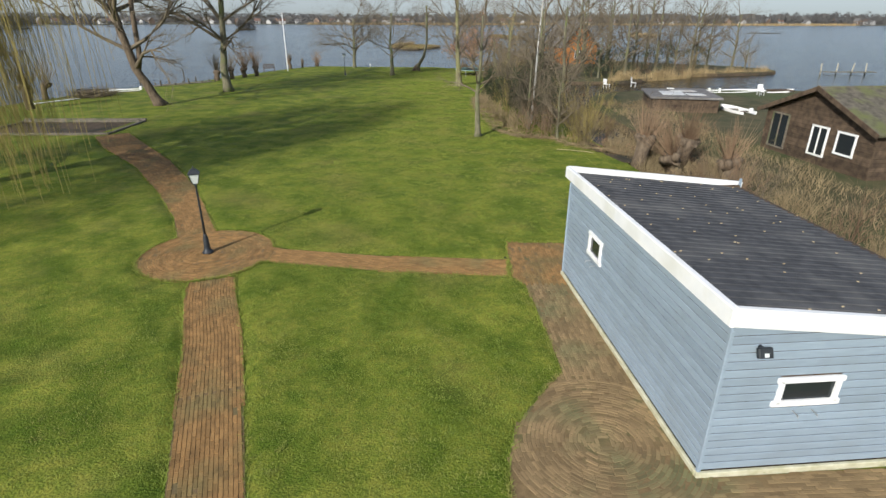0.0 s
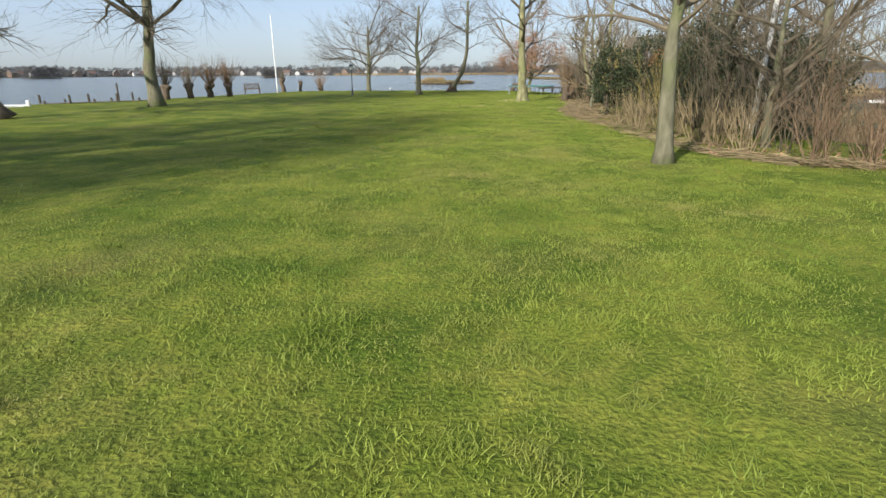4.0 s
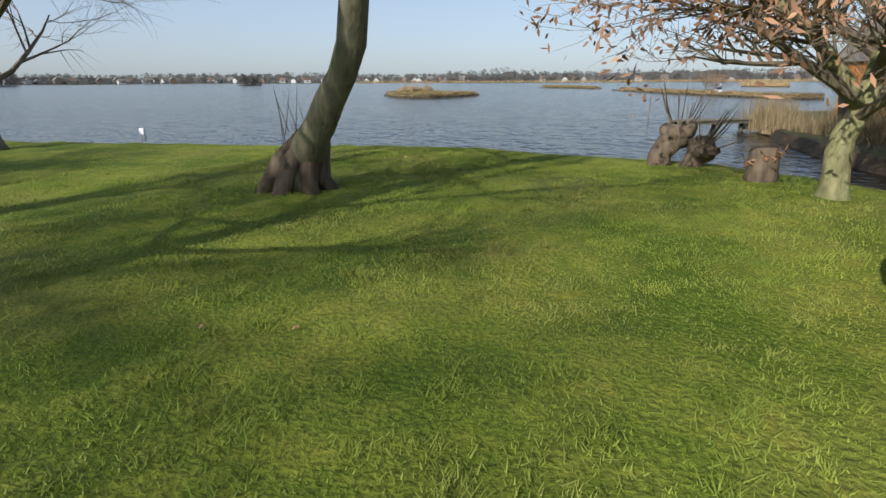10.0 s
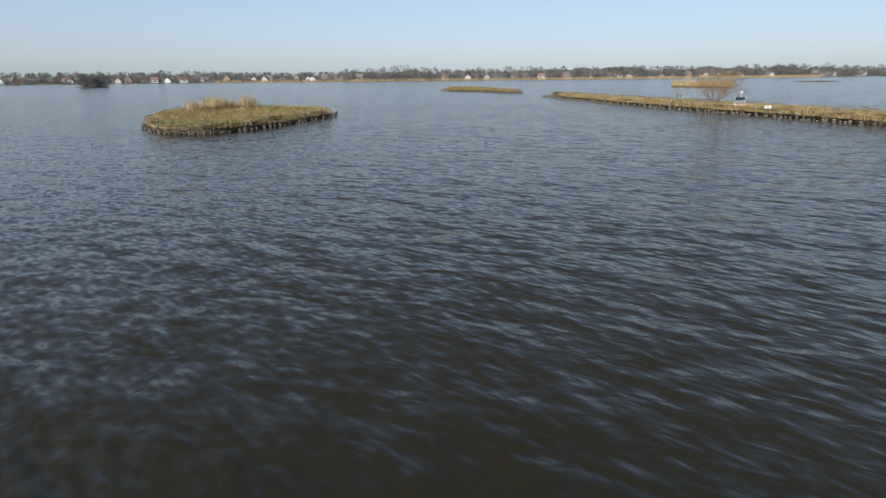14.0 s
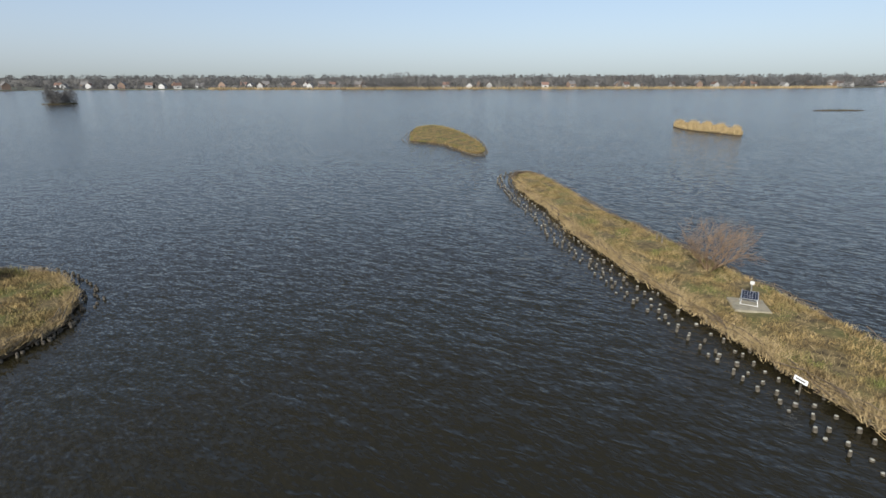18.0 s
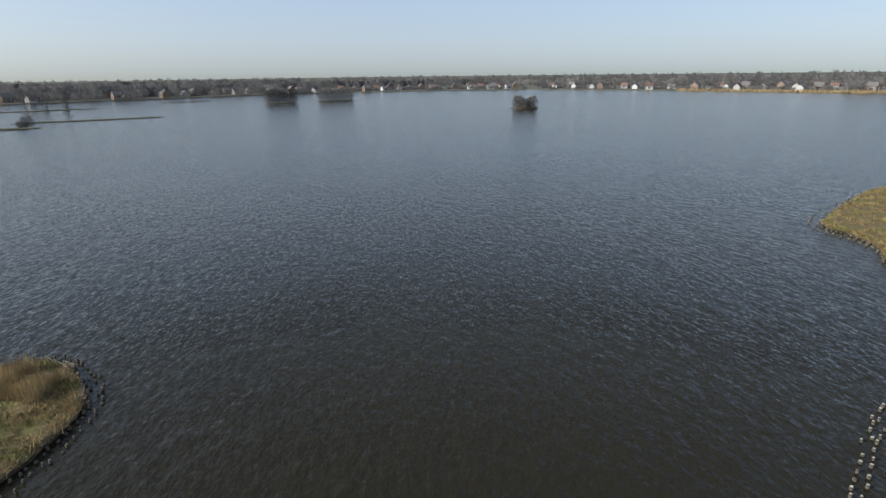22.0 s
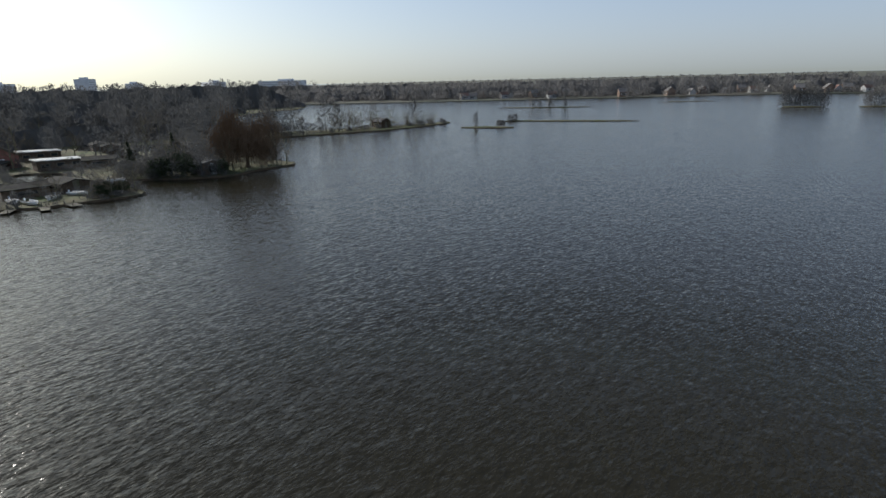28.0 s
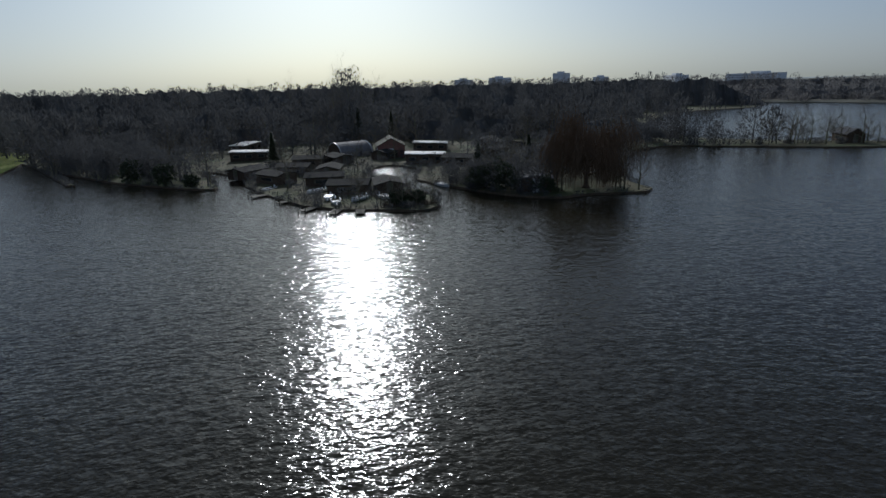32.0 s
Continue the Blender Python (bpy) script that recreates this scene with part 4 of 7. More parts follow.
def tufts(name, poly, n, height, width, lean, material, label, seed, top=0.1, edge=None, spread=0.5):
    """Dry grass or reed over a polygon, or along its edge."""
    rng = np.random.default_rng(seed)
    arr = np.array(poly)
    if edge is None:
        lo, hi = arr.min(0), arr.max(0)
        pts = rng.uniform(lo, hi, (n * 3, 2))
        pts = pts[inside(pts, poly)][:n]
    else:
        i = rng.integers(0, len(arr), n)
        pts = arr[i] + (np.roll(arr, -1, 0)[i] - arr[i]) * rng.random((n, 1))
        c = arr.mean(0)
        pts = pts + (c - pts) * rng.uniform(0.0, edge, (n, 1)) + rng.normal(0, spread, (n, 2))
    clump = 0.5 + 0.8 * np.sin(pts[:, 0] * 1.9 + seed) * np.sin(pts[:, 1] * 1.3 + seed * 2)
    h = height * (0.6 + 0.4 * rng.random(len(pts))) * np.clip(clump + 0.4, 0.35, 1.3)
    cen = np.concatenate([pts, np.full((len(pts), 1), top)], 1)
    return tagged(new(name, blades_mesh(name, cen, h, width, lean, rng, material)), label, "grass", kind="stuff")


ISLE_1 = smooth_outline([(-3.6, 111.0), (-1.4, 114.3), (0.3, 119.5), (1.1, 122.0), (0.2, 125.4), (-2.4, 128.6), (-6.0, 129.6), (-9.0, 129.0), (-10.6, 125.8), (-9.6, 120), (-7.9, 114.5), (-5.8, 111.2)], 5, 0.1, 6)
ISLE_2 = smooth_outline([(19.4, 190.5), (20.4, 202), (22, 213), (25.5, 217), (28, 211), (29.4, 198), (29.8, 188), (29.3, 179), (28.2, 173.5), (26.8, 173.5), (25.6, 178), (24.3, 184), (22, 187)], 5, 0.1, 7)
STRIP = smooth_outline([(28.0, 152.6), (28.6, 155.0), (29.5, 156.2), (30.6, 155.8), (31.3, 153), (31.6, 147), (31.5, 141), (32.2, 134.5), (32.9, 128), (33.7, 121), (34.2, 112), (34.4, 106), (32, 104.5), (30.2, 107), (29.5, 113), (28.8, 119), (28.2, 125), (27.9, 130), (27.6, 134), (28.0, 140), (27.7, 146)], 5, 0.12, 8)
REED_ISLE = smooth_outline([(74.5, 205.5), (77.3, 193.5), (79.5, 193.0), (82, 200), (81.5, 210), (78, 214)], 5, 0.15, 9)
isle_1 = island("island_near", ISLE_1, -0.06, "low grassy island ringed with wooden posts", 1)
isle_2 = island("island_far", ISLE_2, -0.05, "small grassy island ringed with wooden posts", 2)
strip = island("island_strip", STRIP, -0.1, "long narrow island of dry grass", 3)
reed_isle = island("island_reed", REED_ISLE, -0.1, "small pale reed island", 4)
tufts("dry_grass", ISLE_1, 34000, 0.27, 0.02, 0.55, ISLE_BLADE, "tussocky dry grass covering the island", 11, -0.08)
tufts("dry_grass", STRIP, 64000, 0.24, 0.019, 0.6, ISLE_BLADE, "flattened dry grass covering the strip", 12, -0.13)
tufts("dry_grass", ISLE_2, 14000, 0.3, 0.03, 0.5, ISLE_BLADE, "dry grass on the small island", 13, -0.08)
tufts("straw_clumps", STRIP, 7000, 0.3, 0.014, 0.9, REED, "pale straw lying in patches on the strip", 19, -0.1)
tufts("straw_clumps", ISLE_1, 4000, 0.28, 0.014, 0.9, REED, "pale straw lying in patches on the island", 20, -0.06)
tufts("reed_fringe", ISLE_1, 9000, 0.34, 0.014, 0.7, REED, "bent dry reed along the island's edge", 14, -0.15, 0.05, 0.12)
tufts("reed_fringe", STRIP, 14000, 0.26, 0.014, 0.8, REED, "bent dry reed along the strip's edge", 15, -0.2, 0.006, 0.1)
tufts("reed_fringe", ISLE_2, 5000, 0.4, 0.018, 0.7, ISLE_BLADE, "dry reed along the small island's edge", 16, -0.15, 0.05, 0.2)
tufts("reed_bed", REED_ISLE, 9000, 1.45, 0.03, 0.1, REED, "dense pale standing reed", 17, -0.35)
back_reed = [(-9.5, 125), (-8.6, 128.3), (-6, 129), (-4.4, 127.6), (-6.4, 126.2), (-8.4, 123.6)]
tufts("reed_bed", back_reed, 3800, 1.0, 0.013, 0.16, REED, "standing tawny reed at the island's back", 18, -0.05)

# rows of posts
stake = Buf()
stake.lathe(I4, [(0.07, -0.7), (0.072, 0.0), (0.07, 0.12), (0.06, 0.15)], 8)
STAKE = stake.mesh("post", POST, True)
cap = Buf()
cap.lathe(pose(0, 0, 0.146), [(0.06, 0.0), (0.055, 0.012), (0.02, 0.016)], 8)
CAP = cap.mesh("post_top", POST_TOP)


def palisade(spots, label, seed, capped):
    rng = random.Random(seed)
    ob = thing("breakwater_posts", pose(*spots[0], WATER), label, "posts", "wooden breakwaters round the islands")
    for x, y in spots:
        p = part("post", STAKE, None, ob)
        s = rng.uniform(0.8, 1.25)
        p.matrix_local = Matrix.Translation((x - spots[0][0] + rng.gauss(0, 0.09), y - spots[0][1] + rng.gauss(0, 0.09), rng.uniform(-0.1, 0.06))) @ pose(0, 0, 0, rng.gauss(0, 5), rng.gauss(0, 5), 0) @ Matrix.Diagonal((s, s, 1, 1))
        if capped and rng.random() < 0.9:
            part("post_top", CAP, None, p)
    return ob


spots = []
ROW = [(29.6, 158.2), (28.2, 157.3), (27.2, 155.5), (26.5, 151.6), (26.3, 146), (26.4, 141), (26.2, 134), (26.5, 128), (26.6, 123.3), (27.2, 120.4), (27.45, 117.5), (27.85, 114.5), (28.2, 111), (28.8, 107)]
for lane, off in enumerate((0.0, 0.7, -0.4, 1.35)):
    for (ax, ay), (bx, by) in zip(ROW, ROW[1:]):
        ln = math.hypot(bx - ax, by - ay)
        n = max(1, round(ln / 0.66))
        nx, ny = -(by - ay) / ln, (bx - ax) / ln
        for k in range(n):
            f = (k + 0.33 * lane) / n
            if lane < 3 or (k % 2 == 0):
                spots.append((ax + (bx - ax) * f + nx * off * 1.0, ay + (by - ay) * f + ny * off))
palisade(spots[:300], "rows of short wooden posts standing in the water", 1, True)
edge = [STRIP[k] for k in range(28, 62)]
spots = []
for (ax, ay), (bx, by) in zip(edge, edge[1:]):
    for k in range(max(1, round(math.hypot(bx - ax, by - ay) / 0.55))):
        f = k / max(1, round(math.hypot(bx - ax, by - ay) / 0.55))
        spots.append((ax + (bx - ax) * f + 0.12, ay + (by - ay) * f))
palisade(spots[:120], "single row of short posts along the grass edge", 2, False)
spots = []
c1 = Vector((-4.5, 120.5))
for k, (x, y) in enumerate(ISLE_1):
    for j in range(2):
        q = ISLE_1[(k + 1) % len(ISLE_1)]
        f = j / 2
        px, py = x + (q[0] - x) * f, y + (q[1] - y) * f
        o = (Vector((px, py)) - c1).normalized()
        spots.append((px + o.x * 0.35, py + o.y * 0.35))
        if -2.5 < px and 124 < py or py > 127:
            spots.append((px + o.x * 0.9, py + o.y * 0.9))
palisade(spots[:300], "wooden posts ringing the grassy island", 3, False)
spots = []
c2 = Vector((25, 195))
for k, (x, y) in enumerate(ISLE_2):
    q = ISLE_2[(k + 1) % len(ISLE_2)]
    for j in range(2):
        px, py = x + (q[0] - x) * j / 2, y + (q[1] - y) * j / 2
        o = (Vector((px, py)) - c2).normalized()
        spots.append((px + o.x * 0.6, py + o.y * 0.6))
        spots.append((px + o.x * 1.5, py + o.y * 1.5))
palisade(spots[:280], "wooden posts ringing the small island", 4, True)

# solar panel on its slab, bush, frame and stump on the strip
slab = Buf()
slab.box(pose(0, 0, 0.03, 0, 0, 0), 1.5, 1.5, 0.1, 0.03)
ob = thing("concrete_slab", pose(31.05, 120.65, -0.03, 0, 0, -20), "pale concrete slab lying on the dry grass", "slab")
part("slab", slab, CONCRETE, ob)
ob = thing("solar_station", pose(31.1, 120.75, 0.05, 0, 0, -33) @ Matrix.Scale(0.72, 4), "small tilted solar panel on a white tube frame", "solar panel")
pan = Buf()
pan.box(pose(0, 0, 0.55, 38, 0, 0), 0.95, 0.62, 0.035, 0.006)
panel = part("panel_frame", pan, STEEL, ob)
for i in range(6):
    for j in range(4):
        c = Buf()
        c.box(pose(0, 0, 0.55, 38, 0, 0) @ pose((i - 2.5) * 0.15, (j - 1.5) * 0.145, 0.02), 0.14, 0.135, 0.006)
        part("solar_cell", c, SOLAR, panel)
for x in (-0.42, 0.42):
    for y in (-0.28, 0.34):
        c = Buf()
        c.tube([Vector((x * 1.15, y * 1.2, 0)), Vector((x, y * 0.8, 0.36 if y < 0 else 0.74))], [0.014, 0.014], 6)
        part("leg", c, WHITE, ob, "white tube leg")
for y in (-0.33, 0.4):
    c = Buf()
    c.tube([Vector((-0.49, y, 0.02)), Vector((0.49, y, 0.02))], [0.012, 0.012], 6)
    part("rail", c, WHITE, ob)
c = Buf()
c.tube([Vector((0.05, 0.55, 0)), Vector((0.05, 0.55, 1.15))], [0.03, 0.03], 8)
part("mast", c, STEEL, ob)
c = Buf()
c.box(pose(0.05, 0.55, 1.2), 0.24, 0.2, 0.18, 0.03)
part("instrument_box", c, SHEET_WHITE, ob, "pale camera box on a mast")
b, tips = Buf(), []
rng = random.Random(404)
for k in range(9):
    an = k * 0.75
    branch(b, rng, Vector((0.1 * math.cos(an), 0.1 * math.sin(an), -0.05)), Vector((math.cos(an) * 0.75, math.sin(an) * 0.75, 1)).normalized(), 1.75, 0.04, 1, 4, 6, 0.75, 0.02, tips)
ob = thing("bare_bush", pose(31.95, 125.3, -0.06), "bare twiggy bush on the narrow island", "bush")
part("bush_body", b, TWIG_RED, ob)
ob = thing("timber_marker", pose(31.9, 130.6, -0.05, 0, 0, 85), "pale weathered timber frame standing in the grass", "frame")
for x in (-0.4, 0.4):
    c = Buf()
    c.box(pose(x, 0, 0.22), 0.08, 0.08, 0.6, 0.012)
    part("post", c, TIMBER, ob)
c = Buf()
c.box(pose(0, 0, 0.54), 0.92, 0.1, 0.07, 0.012)
part("crossbar", c, TIMBER, ob)
# brushwood packed along the banks of the strip and the island
rng = random.Random(901)
ob = thing("small_sign", pose(28.5, 114.25, -0.03, 0, 0, 100), "small white sign board on a post by the water", "sign")
c = Buf()
c.box(pose(0, 0, 0.0), 0.05, 0.05, 0.6, 0.005)
part("post", c, POST, ob)
c = Buf()
c.box(pose(0, 0.04, 0.26, 8), 0.5, 0.025, 0.16, 0.006)
board = part("board", c, WHITE, ob)
c = Buf()
c.box(pose(0, 0.056, 0.264, 8), 0.36, 0.006, 0.045)
part("writing_bar", c, GREYROOF, board, "grey bar of unreadable writing")
for outline, count, seed in ((STRIP, 900, 1), (ISLE_1, 380, 2)):
    b = Buf()
    n = len(outline)
    for k in range(count):
        i = rng.randrange(n)
        p, q = Vector(outline[i]), Vector(outline[(i + 1) % n])
        d = (q - p).normalized()
        side = Vector((-d.y, d.x)) * rng.uniform(-0.16, 0.3)
        c = p.lerp(q, rng.random()) + side
        w = Vector((d.x + rng.gauss(0, 0.22), d.y + rng.gauss(0, 0.22), rng.gauss(0.03, 0.1))) * rng.uniform(0.25, 0.75)
        m = Vector((c.x, c.y, rng.uniform(-0.3, 0.16)))
        r = rng.uniform(0.012, 0.035)
        b.tube([m - w, m + Vector((rng.gauss(0, 0.04), rng.gauss(0, 0.04), 0.03)), m + w], [r, r * 0.8, r * 0.4], 4, False)
    solid("brushwood_edge", b, BARK_BROWN if seed == 1 else TWIG, "dark brushwood packed along the island's bank", "brushwood", kind="stuff")
# straw-coloured tussocks and bent reed lying over the strip's water side
tufts("reed_fringe", [(x, y) for x, y in STRIP if x < 30.2 and y < 152], 12000, 0.4, 0.016, 0.9, REED, "bent straw heaped along the strip's bank", 41, -0.14, 0.008, 0.26)
for k in range(18):
    rngk = random.Random(900 + k)
    p = STRIP[rngk.randrange(len(STRIP))]
    a = Vector((p[0] + (30.5 - p[0]) * rngk.uniform(0.1, 0.6), p[1], -0.01))
    d = Vector((rngk.uniform(-0.5, 0.5), rngk.uniform(0.3, 1), 0)).normalized() * rngk.uniform(0.2, 0.5)
    c = Buf()
    c.tube([a - d, a + Vector((0, 0, 0.03)), a + d + Vector((0.05, 0, 0))], [0.014, 0.011, 0.006], 5)
    solid("driftwood", c, CUT, "bleached driftwood stick lying on the dry grass", "stick", "driftwood on the strip")


# ---- far islands with trees ----
def clump_tree(b, rng, x, y, z, h, w, n, size):
    """A far bare tree: a stem and a haze of twig clumps."""
    b.tube([Vector((x, y, z - 0.3)), Vector((x + rng.gauss(0, 0.2), y, z + h * 0.65))], [h * 0.018 + 0.04, 0.04], 4, False)
    for _ in range(n):
        u, an = rng.random(), rng.uniform(0, 6.283)
        zz = 0.06 + 0.94 * u
        rad = w * math.sqrt(max(0.02, 1 - ((zz - 0.46) / 0.56) ** 2)) * rng.uniform(0.2, 1.0)
        c = Vector((x + rad * math.cos(an), y + rad * math.sin(an), z + h * zz))
        d = (c - Vector((x, y, z + h * 0.25))).normalized() + bend(rng, 0.35)
        d = d.normalized() * size * rng.uniform(0.6, 1.3)
        s = d.orthogonal().normalized()
        s.rotate(Matrix.Rotation(rng.uniform(0, 6.28), 3, d.normalized()))
        s = s * size * rng.uniform(0.12, 0.3)
        b.quad(c - d - s * 0.6, c - d * 0.2 + s, c + d, c + d * 0.1 - s)


def small_isle(name, cx, cy, rx, ry, turn, label, seed):
    pts = []
    rng = random.Random(seed)
    for k in range(20):
        a = k / 20 * 6.283
        x, y = rx * math.cos(a) * rng.uniform(0.85, 1.1), ry * math.sin(a) * rng.uniform(0.85, 1.1)
        c, s = math.cos(radians(turn)), math.sin(radians(turn))
        pts.append((cx + x * c - y * s, cy + x * s + y * c))
    return island(name, smooth_outline(pts, 2, 0.0, seed), -0.1, label, seed, LAND)


def thicket(name, spots, material, label, seed, n=420, size=0.45):
    b = Buf()
    rng = random.Random(seed)
    for x, y, h, w in spots:
        clump_tree(b, rng, x, y, -0.2, h, w, n, size)
    return solid(name, b, material, label, "trees", kind="stuff")


small_isle("island_bush", -114, 340, 6, 5, 30, "tiny island overgrown with bushes", 21)
thicket("island_bushes", [(-114 + 4.5 * math.cos(k * 1.3) * (0.3 + k % 3 * 0.35), 340 + 4 * math.sin(k * 1.3), 4.2 + k % 3 * 0.6, 2.0) for k in range(9)], FAR_TWIG_HAZED, "bare bushes covering the tiny island", 22)
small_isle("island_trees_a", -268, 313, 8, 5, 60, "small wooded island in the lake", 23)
thicket("island_trees", [(-272 + k * 1.3, 306.5 + k * 1.8, 7.2 + (k % 3) * 0.6, 2.6) for k in range(8)], WOODS_HAZED, "dense bare trees on a small island", 24, 500, 0.5)
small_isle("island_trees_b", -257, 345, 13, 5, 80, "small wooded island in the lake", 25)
thicket("island_trees", [(-258 + k * 0.4, 335 + k * 2.6, 6.6 + (k % 3) * 0.5, 2.6) for k in range(9)], FAR_TWIG_HAZED, "bare trees on a long small island", 26, 420, 0.5)
small_isle("island_sand", -196, 165, 8.5, 3, 75, "flat grassy island with one tree", 27)
small_isle("island_reed_long", -216, 196, 26, 2.2, 74, "long flat reed island", 28)
thicket("island_trees", [(-197, 161.0, 4.6, 1.2), (-199, 169, 2.0, 1.2), (-200, 170.5, 1.8, 1.0), (-221, 175, 2.2, 1.4), (-222, 177, 2.4, 1.5)], WOODS_HAZED, "lone trees on flat islands", 29, 300, 0.3)
small_isle("island_far_trees", -312, 203, 24, 3, 80, "flat far island with tall trees", 30)
thicket("island_trees", [(-313, 196, 11, 3.0), (-312, 200, 11.5, 3.0), (-312, 205, 10.5, 2.6), (-310, 213, 9, 2)], WOODS_HAZED, "tall slender trees on a flat island", 31, 260, 0.6)
small_isle("island_reed_far", -340, 290, 16, 2, 85, "low far reed island", 32)
small_isle("island_reed_far", -300, 330, 10, 1.6, 85, "low far reed island", 33)
small_isle("island_reed_far", 154.5, 257.7, 7.5, 1.2, -8, "low far reed island", 34)
# the spit of trees
tall = []
rng = random.Random(55)
for f, h in ((0.0, 6.5), (0.03, 5.0), (0.13, 5.5), (0.17, 4.2), (0.3, 6.8), (0.33, 7.2), (0.36, 5.6), (0.46, 4.6), (0.5, 3.8), (0.6, 5.6), (0.64, 6.6), (0.67, 5.0), (0.75, 7.6), (0.79, 7.0), (0.86, 5.2), (0.9, 6.2), (0.95, 4.6), (1.0, 4.0)):
    tall.append((-188 - 28 * f + rng.uniform(-1.5, 1.5), 112 + 37 * f + rng.uniform(-1.5, 1.5), h, rng.uniform(1.4, 2.1)))
for k in range(30):
    f = rng.random()
    tall.append((-186 - 30 * f + rng.uniform(-2, 2), 110 + 40 * f + rng.uniform(-2, 2), rng.uniform(1.0, 2.0), rng.uniform(1.0, 1.8)))
thicket("spit_trees", tall[18:], WOODS_HAZED, "low dark bushes along a narrow spit", 34, 300, 0.2)

# ---- far shore woods ----
def mass(b, line, heights, step, seed, thick=5.0, taper=False):
    """The tangled inside of a wood along a line: an uneven closed bank of growth; taper lowers its two ends."""
    for seg, ((ax, ay), (bx, by)) in enumerate(zip(line, line[1:])):
        ln = math.hypot(bx - ax, by - ay)
        nx, ny = (by - ay) / ln, -(bx - ax) / ln
        n = max(1, int(ln / step))
        i0 = len(b.v)
        for s in range(n + 1):
            f = s / n
            x, y = ax + (bx - ax) * f, ay + (by - ay) * f
            wave = 0.5 + 0.5 * noise.noise(Vector((x * 0.035, y * 0.035, seed)))
            h = heights[0] + (heights[1] - heights[0]) * wave
            h *= 1 + 0.16 * noise.noise(Vector((x * 0.31, y * 0.31, seed))) + 0.1 * noise.noise(Vector((x * 0.9, y * 0.9, seed)))
            if taper:
                h *= min(1.0, 0.12 + 0.3 * min(seg + f, len(line) - 1 - seg - f))
            for o, z in ((-0.5, -0.2), (-0.4, h * 0.55), (-0.12, h), (0.2, h * 0.93), (0.5, -0.2)):
                j = 0.5 * thick * noise.noise(Vector((x * 0.4, y * 0.4, z * 0.5 + seed)))
                b.v.append(Vector((x + nx * (o * thick + j), y + ny * (o * thick + j), z)))
        for s in range(n):
            for q in range(4):
                a = i0 + s * 5 + q
                b.f.append((a, a + 1, a + 6, a + 5))


def belt(name, line, step, depth, hmin, hmax, n, size, material, label, seed, keep=1.0):
    rng = random.Random(seed)
    b = Buf()
    for (ax, ay), (bx, by) in zip(line, line[1:]):
        ln = math.hypot(bx - ax, by - ay)
        nx, ny = (by - ay) / ln, -(bx - ax) / ln
        o = 14 + depth * 0.6
        if keep == 1.0:
            mass(b, [(ax + nx * o, ay + ny * o), (bx + nx * o, by + ny * o)], (hmin * 0.55, hmax * 0.72), 2.2, seed)
        for k in range(max(1, int(ln / step))):
            f = (k + rng.random()) / max(1, int(ln / step))
            if rng.random() > keep:
                continue
            o = 10 + depth * rng.random()
            wave = 0.5 + 0.5 * noise.noise(Vector((f * ln * 0.018 + ax * 0.01, seed, 0)))
            h = hmin + (hmax - hmin) * wave * rng.uniform(0.7, 1.15)
            clump_tree(b, rng, ax + (bx - ax) * f + nx * o, ay + (by - ay) * f + ny * o, 0.1, h, h * 0.42, n, size)
            for _ in range(2):
                hh = h * rng.uniform(0.3, 0.6)
                clump_tree(b, rng, ax + (bx - ax) * rng.uniform(f - 0.02, f + 0.02) + nx * (o - 6), ay + (by - ay) * f + rng.uniform(-3, 3) + ny * (o - 6), 0.1, hh, hh * 0.9, n // 2, size)
    return solid(name, b, material, label, "woods", kind="stuff")


far_line = SHORE[::-1]
# the belts take the twig colour that has the haze in it
belt("far_woods", far_line[7:13], 3.0, 50, 2.5, 5.5, 80, 0.7, FAR_TWIG_HAZED, "bare woods along the far shore", 61)
belt("far_woods", far_line[2:8], 4.0, 60, 5, 17, 110, 1.0, FAR_TWIG_HAZED, "bare woods along the far shore", 62)
belt("far_woods", far_line[11:], 2.6, 60, 8, 13, 90, 0.9, FAR_TWIG_HAZED, "dense bare woods along the far shore", 63)
belt("far_woods", [(-150, 680), (-420, 680), (-520, 480), (-520, 0)], 5, 120, 9, 14, 90, 1.2, FAR_TWIG_HAZED, "bare woods behind the far shore", 64)
belt("far_woods", [(640, 690), (260, 655), (-30, 690), (-300, 700)], 4.5, 60, 7, 10, 70, 1.1, FAR_TWIG_HAZED, "bare woods behind the far houses", 67)
belt("far_woods", [(900, 760), (400, 780), (-100, 800), (-420, 780), (-640, 560), (-640, 100)], 6, 90, 9, 13, 60, 1.5, FAR_TWIG_HAZED, "bare woods behind the far houses", 68)
reed_line = far_line[4:9]
rngn = np.random.default_rng(5)
pts = []
for (ax, ay), (bx, by) in zip(reed_line, reed_line[1:]):
    n = int(math.hypot(bx - ax, by - ay) * 16)
    f = rngn.random((n, 1))
    pts.append(np.array([[ax, ay]]) + np.array([[bx - ax, by - ay]]) * f + rngn.normal(0, 1.6, (n, 2)))
pts = np.concatenate(pts)
cen = np.concatenate([pts, np.full((len(pts), 1), -0.35)], 1)
tagged(new("reed_belt", blades_mesh("reed_belt", cen, 1.6 + rngn.random(len(pts)), 0.16, 0.1, rngn, REED)), "pale reed belt along the far shore", "reed", kind="stuff")


